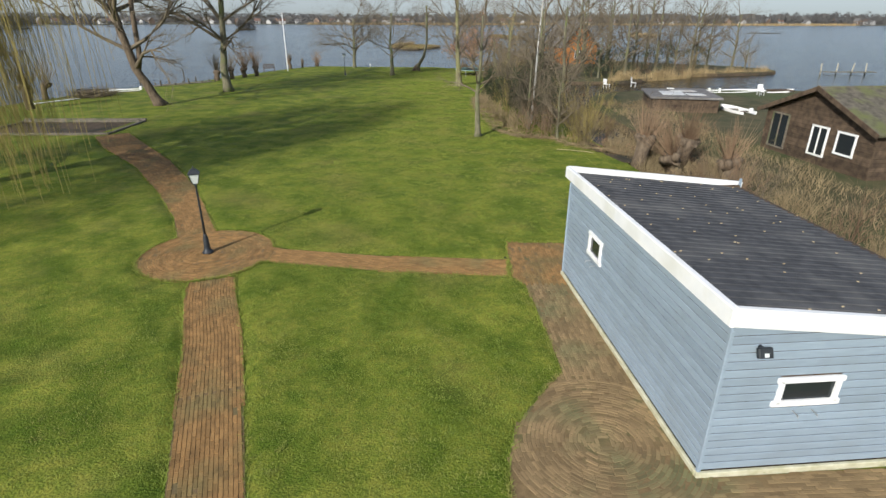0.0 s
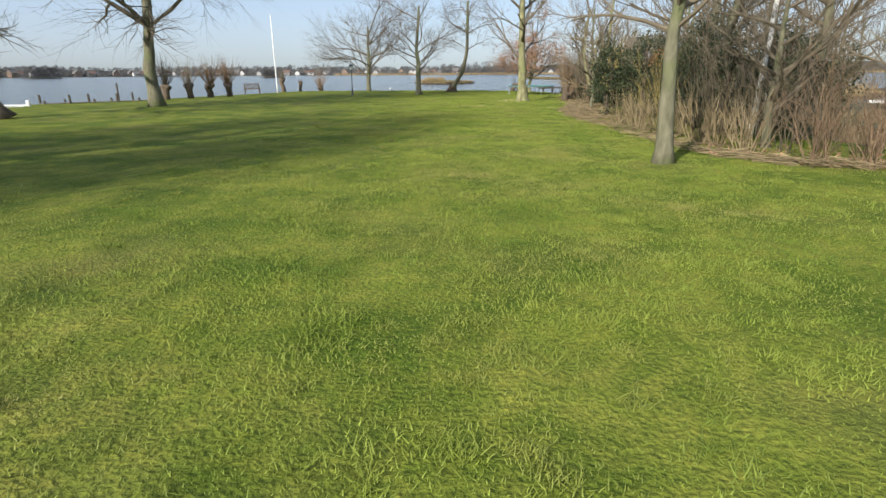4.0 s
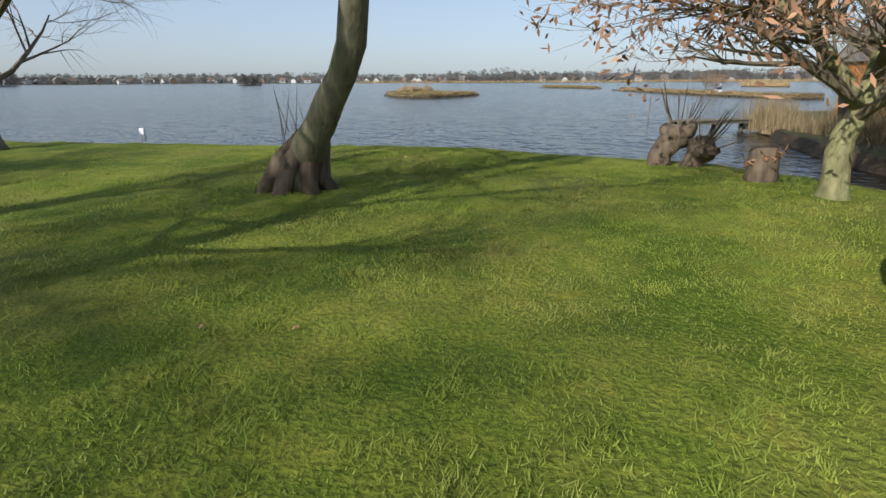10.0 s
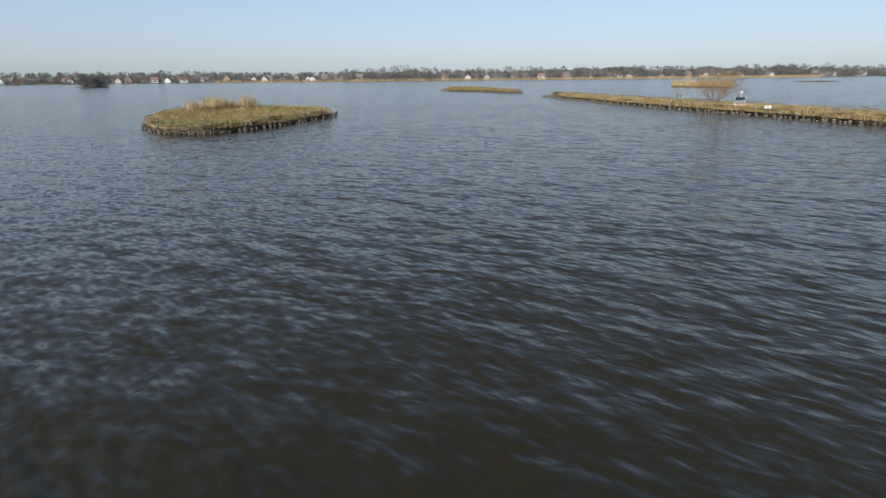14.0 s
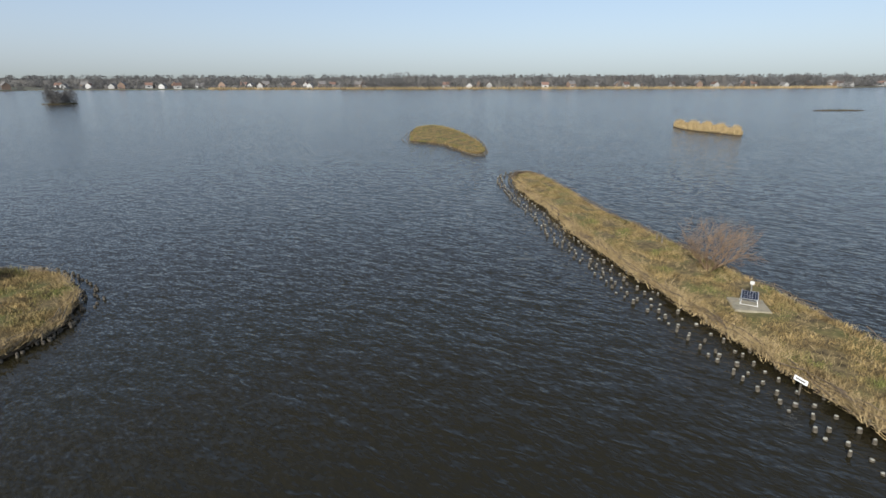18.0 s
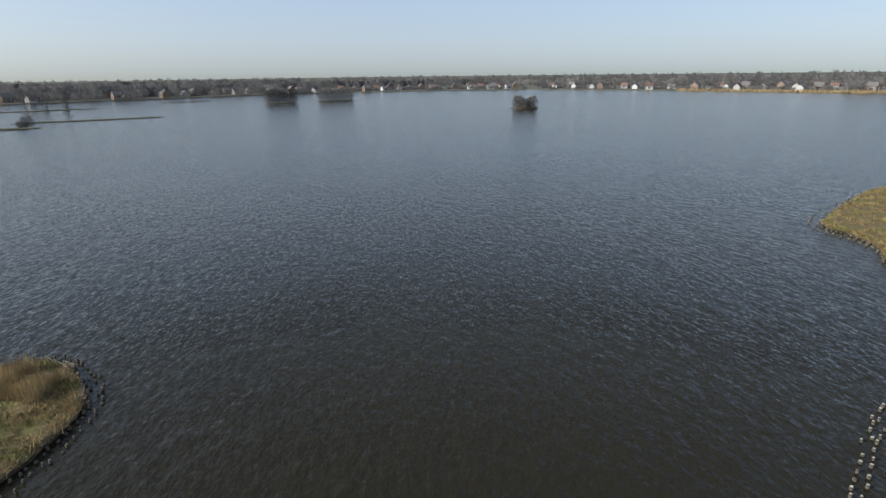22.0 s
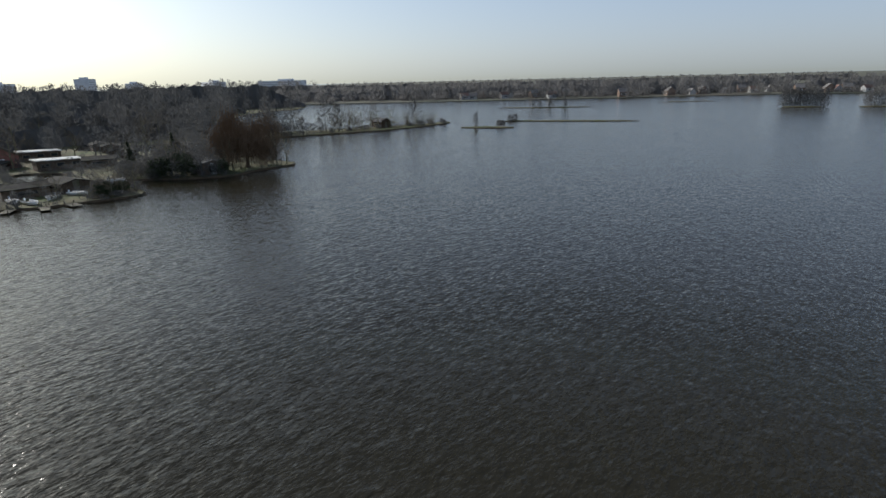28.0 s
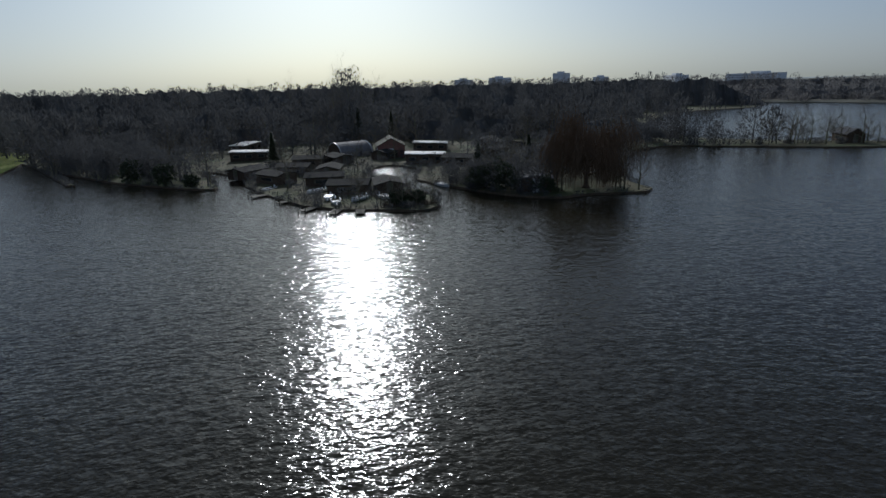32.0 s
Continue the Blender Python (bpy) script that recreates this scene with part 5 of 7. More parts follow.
# ---- houses ----
def house_template(name, w, d, h, roof_h, wall, roof, label, group, windows=3, flat=False, trim=None):
    """A small house: four walls, a pitched or flat roof, door and windows."""
    ob = thing(name, pose(0, 0, 0), label, "house", group)
    b = Buf()
    b.box(pose(0, 0, h / 2), w, d, h)
    if not flat:
        i = len(b.v)
        b.v += [Vector((-w / 2, -d / 2, h)), Vector((-w / 2, d / 2, h)), Vector((-w / 2, 0, h + roof_h)), Vector((w / 2, -d / 2, h)), Vector((w / 2, d / 2, h)), Vector((w / 2, 0, h + roof_h))]
        b.f += [(i, i + 2, i + 1), (i + 3, i + 4, i + 5)]
    part("wall", b, wall, ob)
    r = Buf()
    if flat:
        r.box(pose(0, 0, h + 0.1, 0, 2), w + 0.5, d + 0.5, 0.2, 0.03)
    else:
        for s in (-1, 1):
            ln = math.hypot(d / 2 + 0.3, roof_h)
            r.box(pose(0, s * (d / 4 + 0.12), h + roof_h / 2 + 0.02, -s * math.degrees(math.atan2(roof_h, d / 2)), 0, 0), w + 0.5, ln + 0.12, 0.14, 0.02)
    part("roof", r, roof, ob)
    for side in (-1, 1):
        for k in range(windows):
            x = (k - (windows - 1) / 2) * w / windows
            fr = Buf()
            fr.box(pose(x, side * (d / 2 + 0.01), h * 0.55), w / windows * 0.55, 0.08, h * 0.42)
            win = part("window", fr, trim or WHITE, ob)
            gl = Buf()
            gl.box(pose(x, side * (d / 2 + 0.04), h * 0.55), w / windows * 0.46, 0.06, h * 0.34)
            part("pane", gl, GLASS, win)
    dr = Buf()
    dr.box(pose(w / 2 + 0.02, 0, 1.02), 0.08, 0.95, 2.04)
    part("door", dr, trim or WHITE, ob)
    return ob


def place_copies(ob, spots):
    first = True
    for x, y, z, turn in spots:
        if first:
            ob.matrix_world = pose(x, y, z, 0, 0, turn)
            first = False
        else:
            copy_thing(ob, pose(x, y, z, 0, 0, turn))


rng = random.Random(70)
groups = [[], [], []]
for k in range(120):
    f = (k + rng.random()) / 120
    i = min(int(f * 11), 10)
    (ax, ay), (bx, by) = SHORE[2 + i], SHORE[3 + i]
    g = f * 11 - i
    x, y = ax + (bx - ax) * g, ay + (by - ay) * g
    ln = math.hypot(bx - ax, by - ay)
    o = rng.uniform(9, 60)
    groups[k % 3].append((x - (by - ay) / ln * o, y + (bx - ax) / ln * o, 0.1, math.degrees(math.atan2(by - ay, bx - ax)) + rng.choice((0, 90, 90, 20))))
belt("distant_woods", [(1200, 800), (500, 1000), (-300, 1000), (-900, 800), (-1000, 300), (-1000, -300)], 8, 90, 11, 15, 60, 1.8, FAR_TWIG_HAZED, "distant woods along the horizon", 65)
belt("distant_woods", [(-900, -100), (-640, -420), (-300, -520), (0, -520)][::-1], 7, 80, 16.5, 20.5, 90, 1.5, FAR_TWIG_HAZED, "distant woods behind the plots", 66)
place_copies(house_template("lake_house", 6, 5, 2.8, 2.2, WALL_PALE, ROOF_RED, "pale-walled house on the far shore", "houses on the far shore", 1), groups[0])
place_copies(house_template("lake_house", 7, 5, 2.4, 2.0, WALL_PALE, GREYROOF, "white house with a grey roof on the far shore", "houses on the far shore", 1), groups[1])
place_copies(house_template("lake_house", 6, 6, 3.4, 2.6, WALL_BRICK, GREYROOF, "brick house with a steep roof on the far shore", "houses on the far shore", 1), groups[2])


def tower(x, y, w, d, h, turn, label):
    ob = thing("apartment_block", pose(x, y, 0, 0, 0, turn), label, "building", "distant town blocks")
    b = Buf()
    b.box(pose(0, 0, h / 2), w, d, h)
    part("wall", b, TOWER_HAZED, ob)
    b = Buf()
    b.box(pose(w * 0.1, 0, h + 1), w * 0.3, d * 0.5, 2.6)
    part("roof_house", b, TOWER_HAZED, ob)
    for k in range(int(h / 3)):
        b = Buf()
        b.box(pose(0, 0, 1.8 + 3 * k), w * 0.94, d + 0.3, 1.3)
        part("window_band", b, TOWER_BAND_HAZED, ob)


for x, y, w, h, t in ((-757, -341, 22, 27, 10), (-720, -430, 34, 23, 0), (-690, -480, 30, 21.5, 15), (-800, -300, 50, 20, 25), (-830, -200, 60, 19.5, 40), (-900, -120, 80, 19.5, 70)):
    tower(x, y, w, 18, h, t, "distant apartment block in haze-paled colours above the woods")


# ---- the blue-grey garden shed ----
SHED = pose(4.14, -7.97, 0, 0, 0, 4.17)
SHED_W, SHED_L = 4.3, 6.75
shed = thing("garden_shed", SHED, "blue-grey boarded flat-roofed garden shed with white trim", "shed")


def shed_top(x):
    return 2.56 - 0.11 * x


def wall_pieces(name, a, b, low, opening, thick, along_x):
    """A wall with one opening, as four blocks in one mesh."""
    w = Buf()
    o0, o1, z0, z1 = opening
    for s0, s1, h0, h1 in ((a, o0, low, 2.3), (o1, b, low, 2.3), (o0, o1, low, z0), (o0, o1, z1, 2.3)):
        c, ln = (s0 + s1) / 2, s1 - s0
        m = pose(c, thick, (h0 + h1) / 2) if along_x else pose(thick, c, (h0 + h1) / 2)
        w.box(m, ln if along_x else 0.08, 0.08 if along_x else ln, h1 - h0)
    part(name, w, DARKWOOD, shed)


WIN_FRONT, WIN_SIDE = (0.88, 1.70, 1.26, 1.64), (4.42, 5.08, 1.36, 1.80)
wall_pieces("front_wall", 0.05, SHED_W - 0.05, 0.1, WIN_FRONT, 0.06, True)
wall_pieces("side_wall", 0.05, SHED_L - 0.05, 0.1, WIN_SIDE, 0.06, False)
for nm, m, sx, sy in (("back_wall", pose(SHED_W / 2, SHED_L - 0.06, 1.2), SHED_W - 0.1, 0.08), ("far_side_wall", pose(SHED_W - 0.06, SHED_L / 2, 1.15), 0.08, SHED_L - 0.1), ("floor_slab", pose(SHED_W / 2, SHED_L / 2, 0.08), SHED_W - 0.1, SHED_L - 0.1)):
    w = Buf()
    w.box(m, sx, sy, 2.2 if "wall" in nm else 0.1)
    part(nm, w, DARKWOOD, shed)
BOARD_H = 0.132
rng = random.Random(12)
for k in range(19):
    z = 0.12 + BOARD_H * (k + 0.5)
    for side in range(4):
        ln = (SHED_W, SHED_L)[side % 2]
        op = (WIN_FRONT, WIN_SIDE)[side % 2] if side < 2 else None
        cut = op and op[2] - 0.06 < z < op[3] + 0.06
        for s0, s1 in (((0, op[0] - 0.03), (op[1] + 0.03, ln)) if cut else ((0, ln),)):
            b = Buf()
            c = (s0 + s1) / 2
            tilt = 5.0
            m = (pose(c, 0.0, z, tilt, 0, 0), pose(0.0, c, z, 0, -tilt, 0), pose(c, SHED_L, z, -tilt, 0, 0), pose(SHED_W, c, z, 0, tilt, 0))[side]
            top = shed_top(c if side % 2 == 0 else (0 if side == 1 else SHED_W))
            if side % 2 == 0 and z > shed_top(SHED_W):
                s1 = min(s1, (2.58 - z) / 0.11)
                c = (s0 + s1) / 2
                m = pose(c, 0.0 if side == 0 else SHED_L, z, tilt if side == 0 else -tilt, 0, 0)
                if s1 - s0 < 0.1:
                    continue
            elif z > top + 0.03:
                continue
            b.box(m, s1 - s0 if side % 2 == 0 else 0.022, 0.022 if side % 2 == 0 else s1 - s0, BOARD_H - 0.011, 0.006)
            part("board", b, BOARD, shed)
for x, y in ((0, 0), (SHED_W, 0), (0, SHED_L), (SHED_W, SHED_L)):
    b = Buf()
    b.box(pose(x, y, 1.25), 0.055, 0.055, 2.4, 0.006)
    part("corner_trim", b, BOARD, shed)
for m, sx, sy in ((pose(SHED_W / 2, -0.03, 0.05), SHED_W + 0.1, 0.06), (pose(-0.03, SHED_L / 2, 0.05), 0.06, SHED_L), (pose(SHED_W / 2, SHED_L + 0.03, 0.05), SHED_W, 0.06)):
    b = Buf()
    b.box(m, sx, sy, 0.1, 0.01)
    part("plinth", b, PLINTH, shed, "pale mossy plinth board")
# white fascia boards, roof with battens of felt
drop = -math.degrees(math.atan(0.11))
for nm, m, sx, sy in (("fascia", pose(-0.08, SHED_L / 2 - 0.0, 2.70), 0.1, SHED_L + 0.24), ("fascia", pose(SHED_W / 2, -0.08, 2.70 - 0.055 * SHED_W, 0, -drop, 0), SHED_W + 0.2, 0.1), ("fascia", pose(SHED_W / 2, SHED_L + 0.08, 2.70 - 0.055 * SHED_W, 0, -drop, 0), SHED_W + 0.2, 0.1)):
    b = Buf()
    b.box(m, sx, sy, 0.26, 0.012)
    part(nm, b, WHITE, shed, "white painted fascia board")
b = Buf()
b.box(pose(SHED_W / 2, SHED_L / 2, 2.66 - 0.055 * SHED_W, 0, -drop, 0), SHED_W + 0.1, SHED_L + 0.06, 0.08)
roof = part("roof", b, FELT, shed, "black roofing felt")
for k in range(34):
    b = Buf()
    y = 0.1 + k * (SHED_L - 0.2) / 33
    b.box(pose(SHED_W / 2, y, 2.704 - 0.055 * SHED_W, 0, -drop, 0), SHED_W, 0.1 * rng.uniform(0.8, 1.2), 0.022, 0.006)
    part("felt_ridge", b, FELT, roof)
specks = [Vector((rng.uniform(0.1, SHED_W), rng.uniform(0.1, SHED_L), 0)) for _ in range(60)]
b = Buf()
for p in specks:
    b.box(pose(p.x, p.y, 2.74 - 0.11 * p.x), 0.03, 0.02, 0.012)
part("roof_litter", b, CUT, roof, "pale specks of litter")["kind"] = "stuff"


def shed_window(op, along_x):
    o0, o1, z0, z1 = op
    c, zc, w, h = (o0 + o1) / 2, (z0 + z1) / 2, o1 - o0, z1 - z0
    turn = pose(c, -0.02, zc) if along_x else pose(-0.02, c, zc, 0, 0, -90)
    e = thing("window", pose(0, 0, 0), "", "")
    e.parent = shed
    for nm, m, sx, sz in (("frame_bar", pose(0, 0, h / 2), w + 0.14, 0.07), ("frame_bar", pose(0, 0, -h / 2), w + 0.16, 0.08), ("frame_bar", pose(-w / 2, 0, 0), 0.07, h), ("frame_bar", pose(w / 2, 0, 0), 0.07, h)):
        b = Buf()
        b.box(turn @ m, sx, 0.06, sz, 0.006) if along_x else b.box(turn @ m, sx, 0.06, sz, 0.006)
        part(nm, b, WHITE, e)
    b = Buf()
    b.box(turn @ pose(0, 0.02, 0), w - 0.06, 0.012, h - 0.06)
    part("pane", b, GLASS, e)
    for s in (-1, 1):
        b = Buf()
        q = turn @ Vector((s * 0.14, 0, -h / 2 - 0.14))
        o = (turn.to_3x3() @ Vector((0, -0.12, 0)))
        b.tube([q, q + o, q + o + Vector((0, 0, -0.03))], [0.008, 0.008, 0.008], 6)
        part("hook", b, STEEL, shed, "small metal bracket")
    return e


shed_window(WIN_FRONT, True)
shed_window(WIN_SIDE, False)
b = Buf()
b.box(pose(0.42, -0.13, 2.18, -25, 0, 0), 0.2, 0.07, 0.14, 0.015)
flood = part("floodlight", b, IRON, shed, "dark outdoor floodlight")
b = Buf()
b.box(pose(0.42, -0.05, 2.2), 0.05, 0.12, 0.05, 0.01)
part("bracket", b, IRON, flood)
b = Buf()
b.box(pose(0.42, -0.17, 2.165, -25, 0, 0), 0.06, 0.02, 0.05)
part("lens", b, MILK, flood)


# ---- lanterns ----
def lantern(m, label):
    ob = thing("garden_lantern", m, label, "lamp post", "garden lanterns")
    b = Buf()
    b.lathe(I4, [(0.15, 0), (0.15, 0.04), (0.13, 0.06), (0.1, 0.1), (0.085, 0.2), (0.07, 0.45), (0.05, 0.52), (0.045, 0.56)], 14)
    part("base", b, IRON, ob, "cast iron tapered foot", smooth=True)
    b = Buf()
    b.lathe(I4, [(0.035, 0.5), (0.03, 1.2), (0.026, 1.9), (0.035, 1.94), (0.03, 1.98)], 10)
    part("pole", b, IRON, ob, smooth=True)
    b = Buf()
    b.lathe(pose(0, 0, 0, 0, 0, 45), [(0.03, 1.96), (0.07, 1.99), (0.08, 2.02)], 4)
    head = part("lamp_holder", b, IRON, ob)
    b = Buf()
    b.lathe(pose(0, 0, 0, 0, 0, 45), [(0.09, 2.02), (0.18, 2.28)], 4)
    part("glass", b, MILK, head, "milky glass panes")
    for k in range(4):
        an = radians(45 + 90 * k)
        b = Buf()
        b.tube([Vector((0.095 * math.cos(an), 0.095 * math.sin(an), 2.01)), Vector((0.187 * math.cos(an), 0.187 * math.sin(an), 2.29))], [0.009, 0.009], 5)
        part("glazing_bar", b, IRON, head)
    b = Buf()
    b.lathe(pose(0, 0, 0, 0, 0, 45), [(0.21, 2.28), (0.205, 2.30), (0.09, 2.40), (0.03, 2.42), (0.02, 2.46), (0.005, 2.5)], 4)
    part("cap", b, IRON, head, "pyramid cap with a finial")
    return ob


lantern(pose(-6.04, 0.2, 0.02, 0, 0, 20), "old-style iron lantern on the brick circle")
lantern(pose(-9.98, 51.1, 0, 0, 0, 40), "old-style iron lantern on the lawn")

# ---- flagpole, bench, white post ----
ob = thing("flagpole", pose(-17.88, 56.5, -0.05), "tall white flagpole near the shore", "flagpole")
b = Buf()
b.lathe(I4, [(0.06, 0), (0.06, 0.9), (0.05, 3), (0.035, 6.6)], 12)
part("pole", b, WHITE, ob, smooth=True)
b = Buf()
b.lathe(pose(0, 0, 6.6), [(0.03, 0), (0.06, 0.04), (0.06, 0.09), (0.01, 0.14)], 10)
part("knob", b, WHITE, ob)
b = Buf()
b.box(pose(0, 0.09, 0.45), 0.12, 0.07, 0.9, 0.01)
part("foot_bracket", b, WHITE, ob)

ob = thing("garden_bench", pose(-20.0, 56.0, 0, 0, 0, 12), "dark wooden garden bench facing the water", "bench")
for x in (-0.62, 0.62):
    for y, h in ((-0.25, 0.9), (0.25, 0.62)):
        b = Buf()
        b.box(pose(x, y, h / 2), 0.06, 0.06, h, 0.008)
        part("leg", b, DARKWOOD, ob)
    b = Buf()
    b.box(pose(x, 0.02, 0.64), 0.06, 0.6, 0.04, 0.008)
    part("armrest", b, DARKWOOD, ob)
for k in range(5):
    b = Buf()
    b.box(pose(0, -0.2 + k * 0.1, 0.43), 1.3, 0.08, 0.025, 0.005)
    part("seat_slat", b, DARKWOOD, ob)
for k in range(12):
    b = Buf()
    b.box(pose(-0.55 + k * 0.1, -0.26, 0.67), 0.045, 0.02, 0.4, 0.004)
    part("back_slat", b, DARKWOOD, ob)
for z in (0.47, 0.88):
    b = Buf()
    b.box(pose(0, -0.25, z), 1.3, 0.045, 0.06, 0.006)
    part("back_rail", b, DARKWOOD, ob)
ob = thing("marker_post", pose(-8.6, 64.4, -0.05), "short white marker post on the bank", "post")
b = Buf()
b.box(pose(0, 0, 0.16), 0.14, 0.1, 0.34, 0.015)
part("shaft", b, WHITE, ob)

# ---- trampoline ----
TR = (4.5, 51.8)
R = 1.86
ob = thing("trampoline", pose(TR[0], TR[1], 0), "round garden trampoline with a faded turquoise edge pad", "trampoline")


def ring(r0, r1, z0, z1, n=48):
    q = Buf()
    for k in range(n):
        for r, z in ((r0, z0), (r1, z0 + 0.0), (r1, z1), (r0, z1)):
            a = 6.28318 * k / n
            q.v.append(Vector((r * math.cos(a), r * math.sin(a), z + 0.006 * math.sin(5 * a))))
    for k in range(n):
        t = (k + 1) % n
        for s in range(4):
            u = (s + 1) % 4
            q.f.append((4 * k + s, 4 * t + s, 4 * t + u, 4 * k + u))
    return q


HT = 0.66
b = Buf()
pts = [Vector((R * math.cos(k / 40 * 6.28318), R * math.sin(k / 40 * 6.28318), HT - 0.03)) for k in range(41)]
b.tube(pts, [0.022] * 41, 8, False)
part("rim_tube", b, STEEL, ob, smooth=True)
part("edge_pad", ring(R - 0.34, R + 0.02, HT - 0.004, HT + 0.03), TURQUOISE, ob, "faded turquoise padding", smooth=True)
b = Buf()
b.lathe(pose(0, 0, HT - 0.045), [(R - 0.4, 0), (R - 0.4, 0.008), (R * 0.5, -0.02), (0.05, -0.035)], 40)
part("jumping_mat", b, MAT_BLACK, ob, smooth=True)
for k in range(60):
    a = k / 60 * 6.28318
    b = Buf()
    b.tube([Vector(((R - 0.41) * math.cos(a), (R - 0.41) * math.sin(a), HT - 0.04)), Vector(((R - 0.02) * math.cos(a), (R - 0.02) * math.sin(a), HT - 0.03))], [0.009, 0.009], 4)
    part("spring", b, STEEL, ob)
for k in range(4):
    a0 = 3.1 + k * 1.5708
    for da in (-0.36, 0.36):
        a = a0 + da
        b = Buf()
        b.tube([Vector((R * math.cos(a), R * math.sin(a), HT - 0.04)), Vector((R * 1.01 * math.cos(a), R * 1.01 * math.sin(a), 0.03))], [0.02, 0.02], 8)
        part("leg", b, STEEL, ob)
    b = Buf()
    b.tube([Vector((R * 1.01 * math.cos(a0 + d), R * 1.01 * math.sin(a0 + d), 0.025)) for d in (-0.36, 0.0, 0.36)], [0.02] * 3, 8)
    part("foot_tube", b, STEEL, ob)
ob = thing("loose_tube", pose(3.25, 50.75, 0.02, 0, 0, -25), "pale loose tube lying under the trampoline", "tube")
b = Buf()
b.tube([Vector((-0.45, 0, 0)), Vector((0, -0.05, 0)), Vector((0.5, -0.2, 0))], [0.02] * 3, 8)
part("tube_body", b, STEEL, ob)

ob = thing("wooden_ladder", pose(7.0, 51.4, 0, -9, 5, -28), "grey wooden ladder leaning at the plank hut by the trampoline", "ladder")
for x in (-0.27, 0.27):
    b = Buf()
    b.box(pose(x, 0, 1.4), 0.055, 0.035, 2.9, 0.008)
    part("stile", b, TIMBER, ob)
for k in range(8):
    b = Buf()
    b.tube([Vector((-0.26, 0, 0.3 + k * 0.36)), Vector((0.26, 0, 0.3 + k * 0.36))], [0.018, 0.018], 7)
    part("rung", b, TIMBER, ob)

# ---- left shore: basin, boat, jetty ----
ob = thing("timber_basin", pose(-21.8, 19.1, 0), "timber-edged small boat basin sunk in the lawn", "basin")
b = Buf()
b.box(pose(0, 0, 0.0), 7.2, 4.0, 0.03)
part("basin_floor", b, SOIL, ob, "dark muddy floor")
for m, sx, sy in ((pose(0, -2.1, 0.06), 7.6, 0.2), (pose(0, 2.1, 0.16), 7.6, 0.25), (pose(3.7, 0, 0.06), 0.2, 4.2), (pose(-3.7, 0, 0.06), 0.2, 4.2), (pose(0, 1.75, 0.1), 7.2, 0.12)):
    b = Buf()
    b.box(m, sx, sy, 0.12 if sy != 0.25 else 0.1, 0.015)
    part("edge_beam", b, TIMBER, ob)
for k in range(9):
    b = Buf()
    b.box(pose(-3.4 + k * 0.85, 1.95, 0.05), 0.1, 0.1, 0.3, 0.01)
    part("edge_post", b, TIMBER, ob)


def boat(m, length, width, label, cover=None):
    ob = thing("boat", m, label, "boat", "small boats at the shore")
    n, rows = 12, []
    b = Buf()
    for i in range(n + 1):
        f = i / n
        w = width / 2 * min(1.0, (1 - f) * 2.6 + 0.02) ** 0.6 * (0.85 + 0.15 * min(1, f * 4))
        x = (f - 0.5) * length
        up = 0.12 * f * f
        prof = [(0, 0.0 + up * 1.2), (w * 0.6, 0.06 + up), (w, 0.34 + up), (w, 0.52 + up), (w - 0.05, 0.52 + up), (w * 0.7, 0.2 + up), (0, 0.14 + up)]
        rows.append([Vector((x, y, z)) for y, z in prof] + [Vector((x, -y, z)) for y, z in prof[::-1]])
    k = len(rows[0])
    for r in rows:
        b.v += r
    for i in range(n):
        for j in range(k):
            t = (j + 1) % k
            b.f.append((i * k + j, (i + 1) * k + j, (i + 1) * k + t, i * k + t))
    b.f.append(tuple(range(k)))
    b.f.append(tuple(n * k + j for j in reversed(range(k))))
    part("hull", b, POLYESTER, ob)
    for x in (-0.2, 0.15):
        s = Buf()
        s.box(pose(x * length, 0, 0.42), 0.3, width * 0.86, 0.05, 0.01)
        part("thwart", s, TIMBER, ob)
    s = Buf()
    s.box(pose(-length / 2 - 0.08, 0, 0.62), 0.2, 0.24, 0.34, 0.04)
    part("outboard_motor", s, WHITE, ob)
    if cover:
        s = Buf()
        s.box(pose(0.05 * length, 0, 0.56), length * 0.6, width * 0.9, 0.1, 0.04)
        part("cover", s, cover, ob, "grey boat cover")
    return ob


boat(pose(-28.3, 37.0, -0.45, 0, 0, 205), 3.6, 1.5, "white open motorboat moored at the jetty")
ob = thing("jetty", pose(-26.6, 39.6, 0), "low weathered wooden jetty with mooring posts", "jetty")
jd = Vector((4.6, 5.0, 0))
ja = math.degrees(math.atan2(jd.y, jd.x))
for k in range(34):
    b = Buf()
    b.box(pose(jd.x * k / 34 - 0.9, jd.y * k / 34 + 0.5, 0.02, 0, 0, ja), 0.18, 1.2, 0.03, 0.004)
    part("plank", b, TIMBER, ob)
for k in range(6):
    for s in (-0.65, 0.65):
        b = Buf()
        h = 0.9 if (k + (s > 0)) % 2 else 0.6
        q = Vector((jd.x * k / 5 - 0.9, jd.y * k / 5 + 0.5, 0)) + Vector((-math.sin(radians(ja)), math.cos(radians(ja)), 0)) * s
        b.lathe(pose(q.x, q.y, 0), [(0.07, -0.9), (0.07, h - 0.4), (0.06, h - 0.36)], 8)
        part("mooring_post", b, POST, ob)
b = Buf()
b.lathe(pose(-25.9, 45.5, 0), [(0.06, -0.9), (0.06, 1.1), (0.05, 1.15)], 8)
solid("mooring_pole", b, POST, "tall dark mooring pole in the water", "pole")
b = Buf()
b.box(pose(-29.3, 30.2, 0.06, 0, 0, 62), 3.4, 0.22, 0.06, 0.01)
solid("white_plank", b, WHITE, "pale plank lying on the bank", "plank")
b = Buf()
rng = random.Random(88)
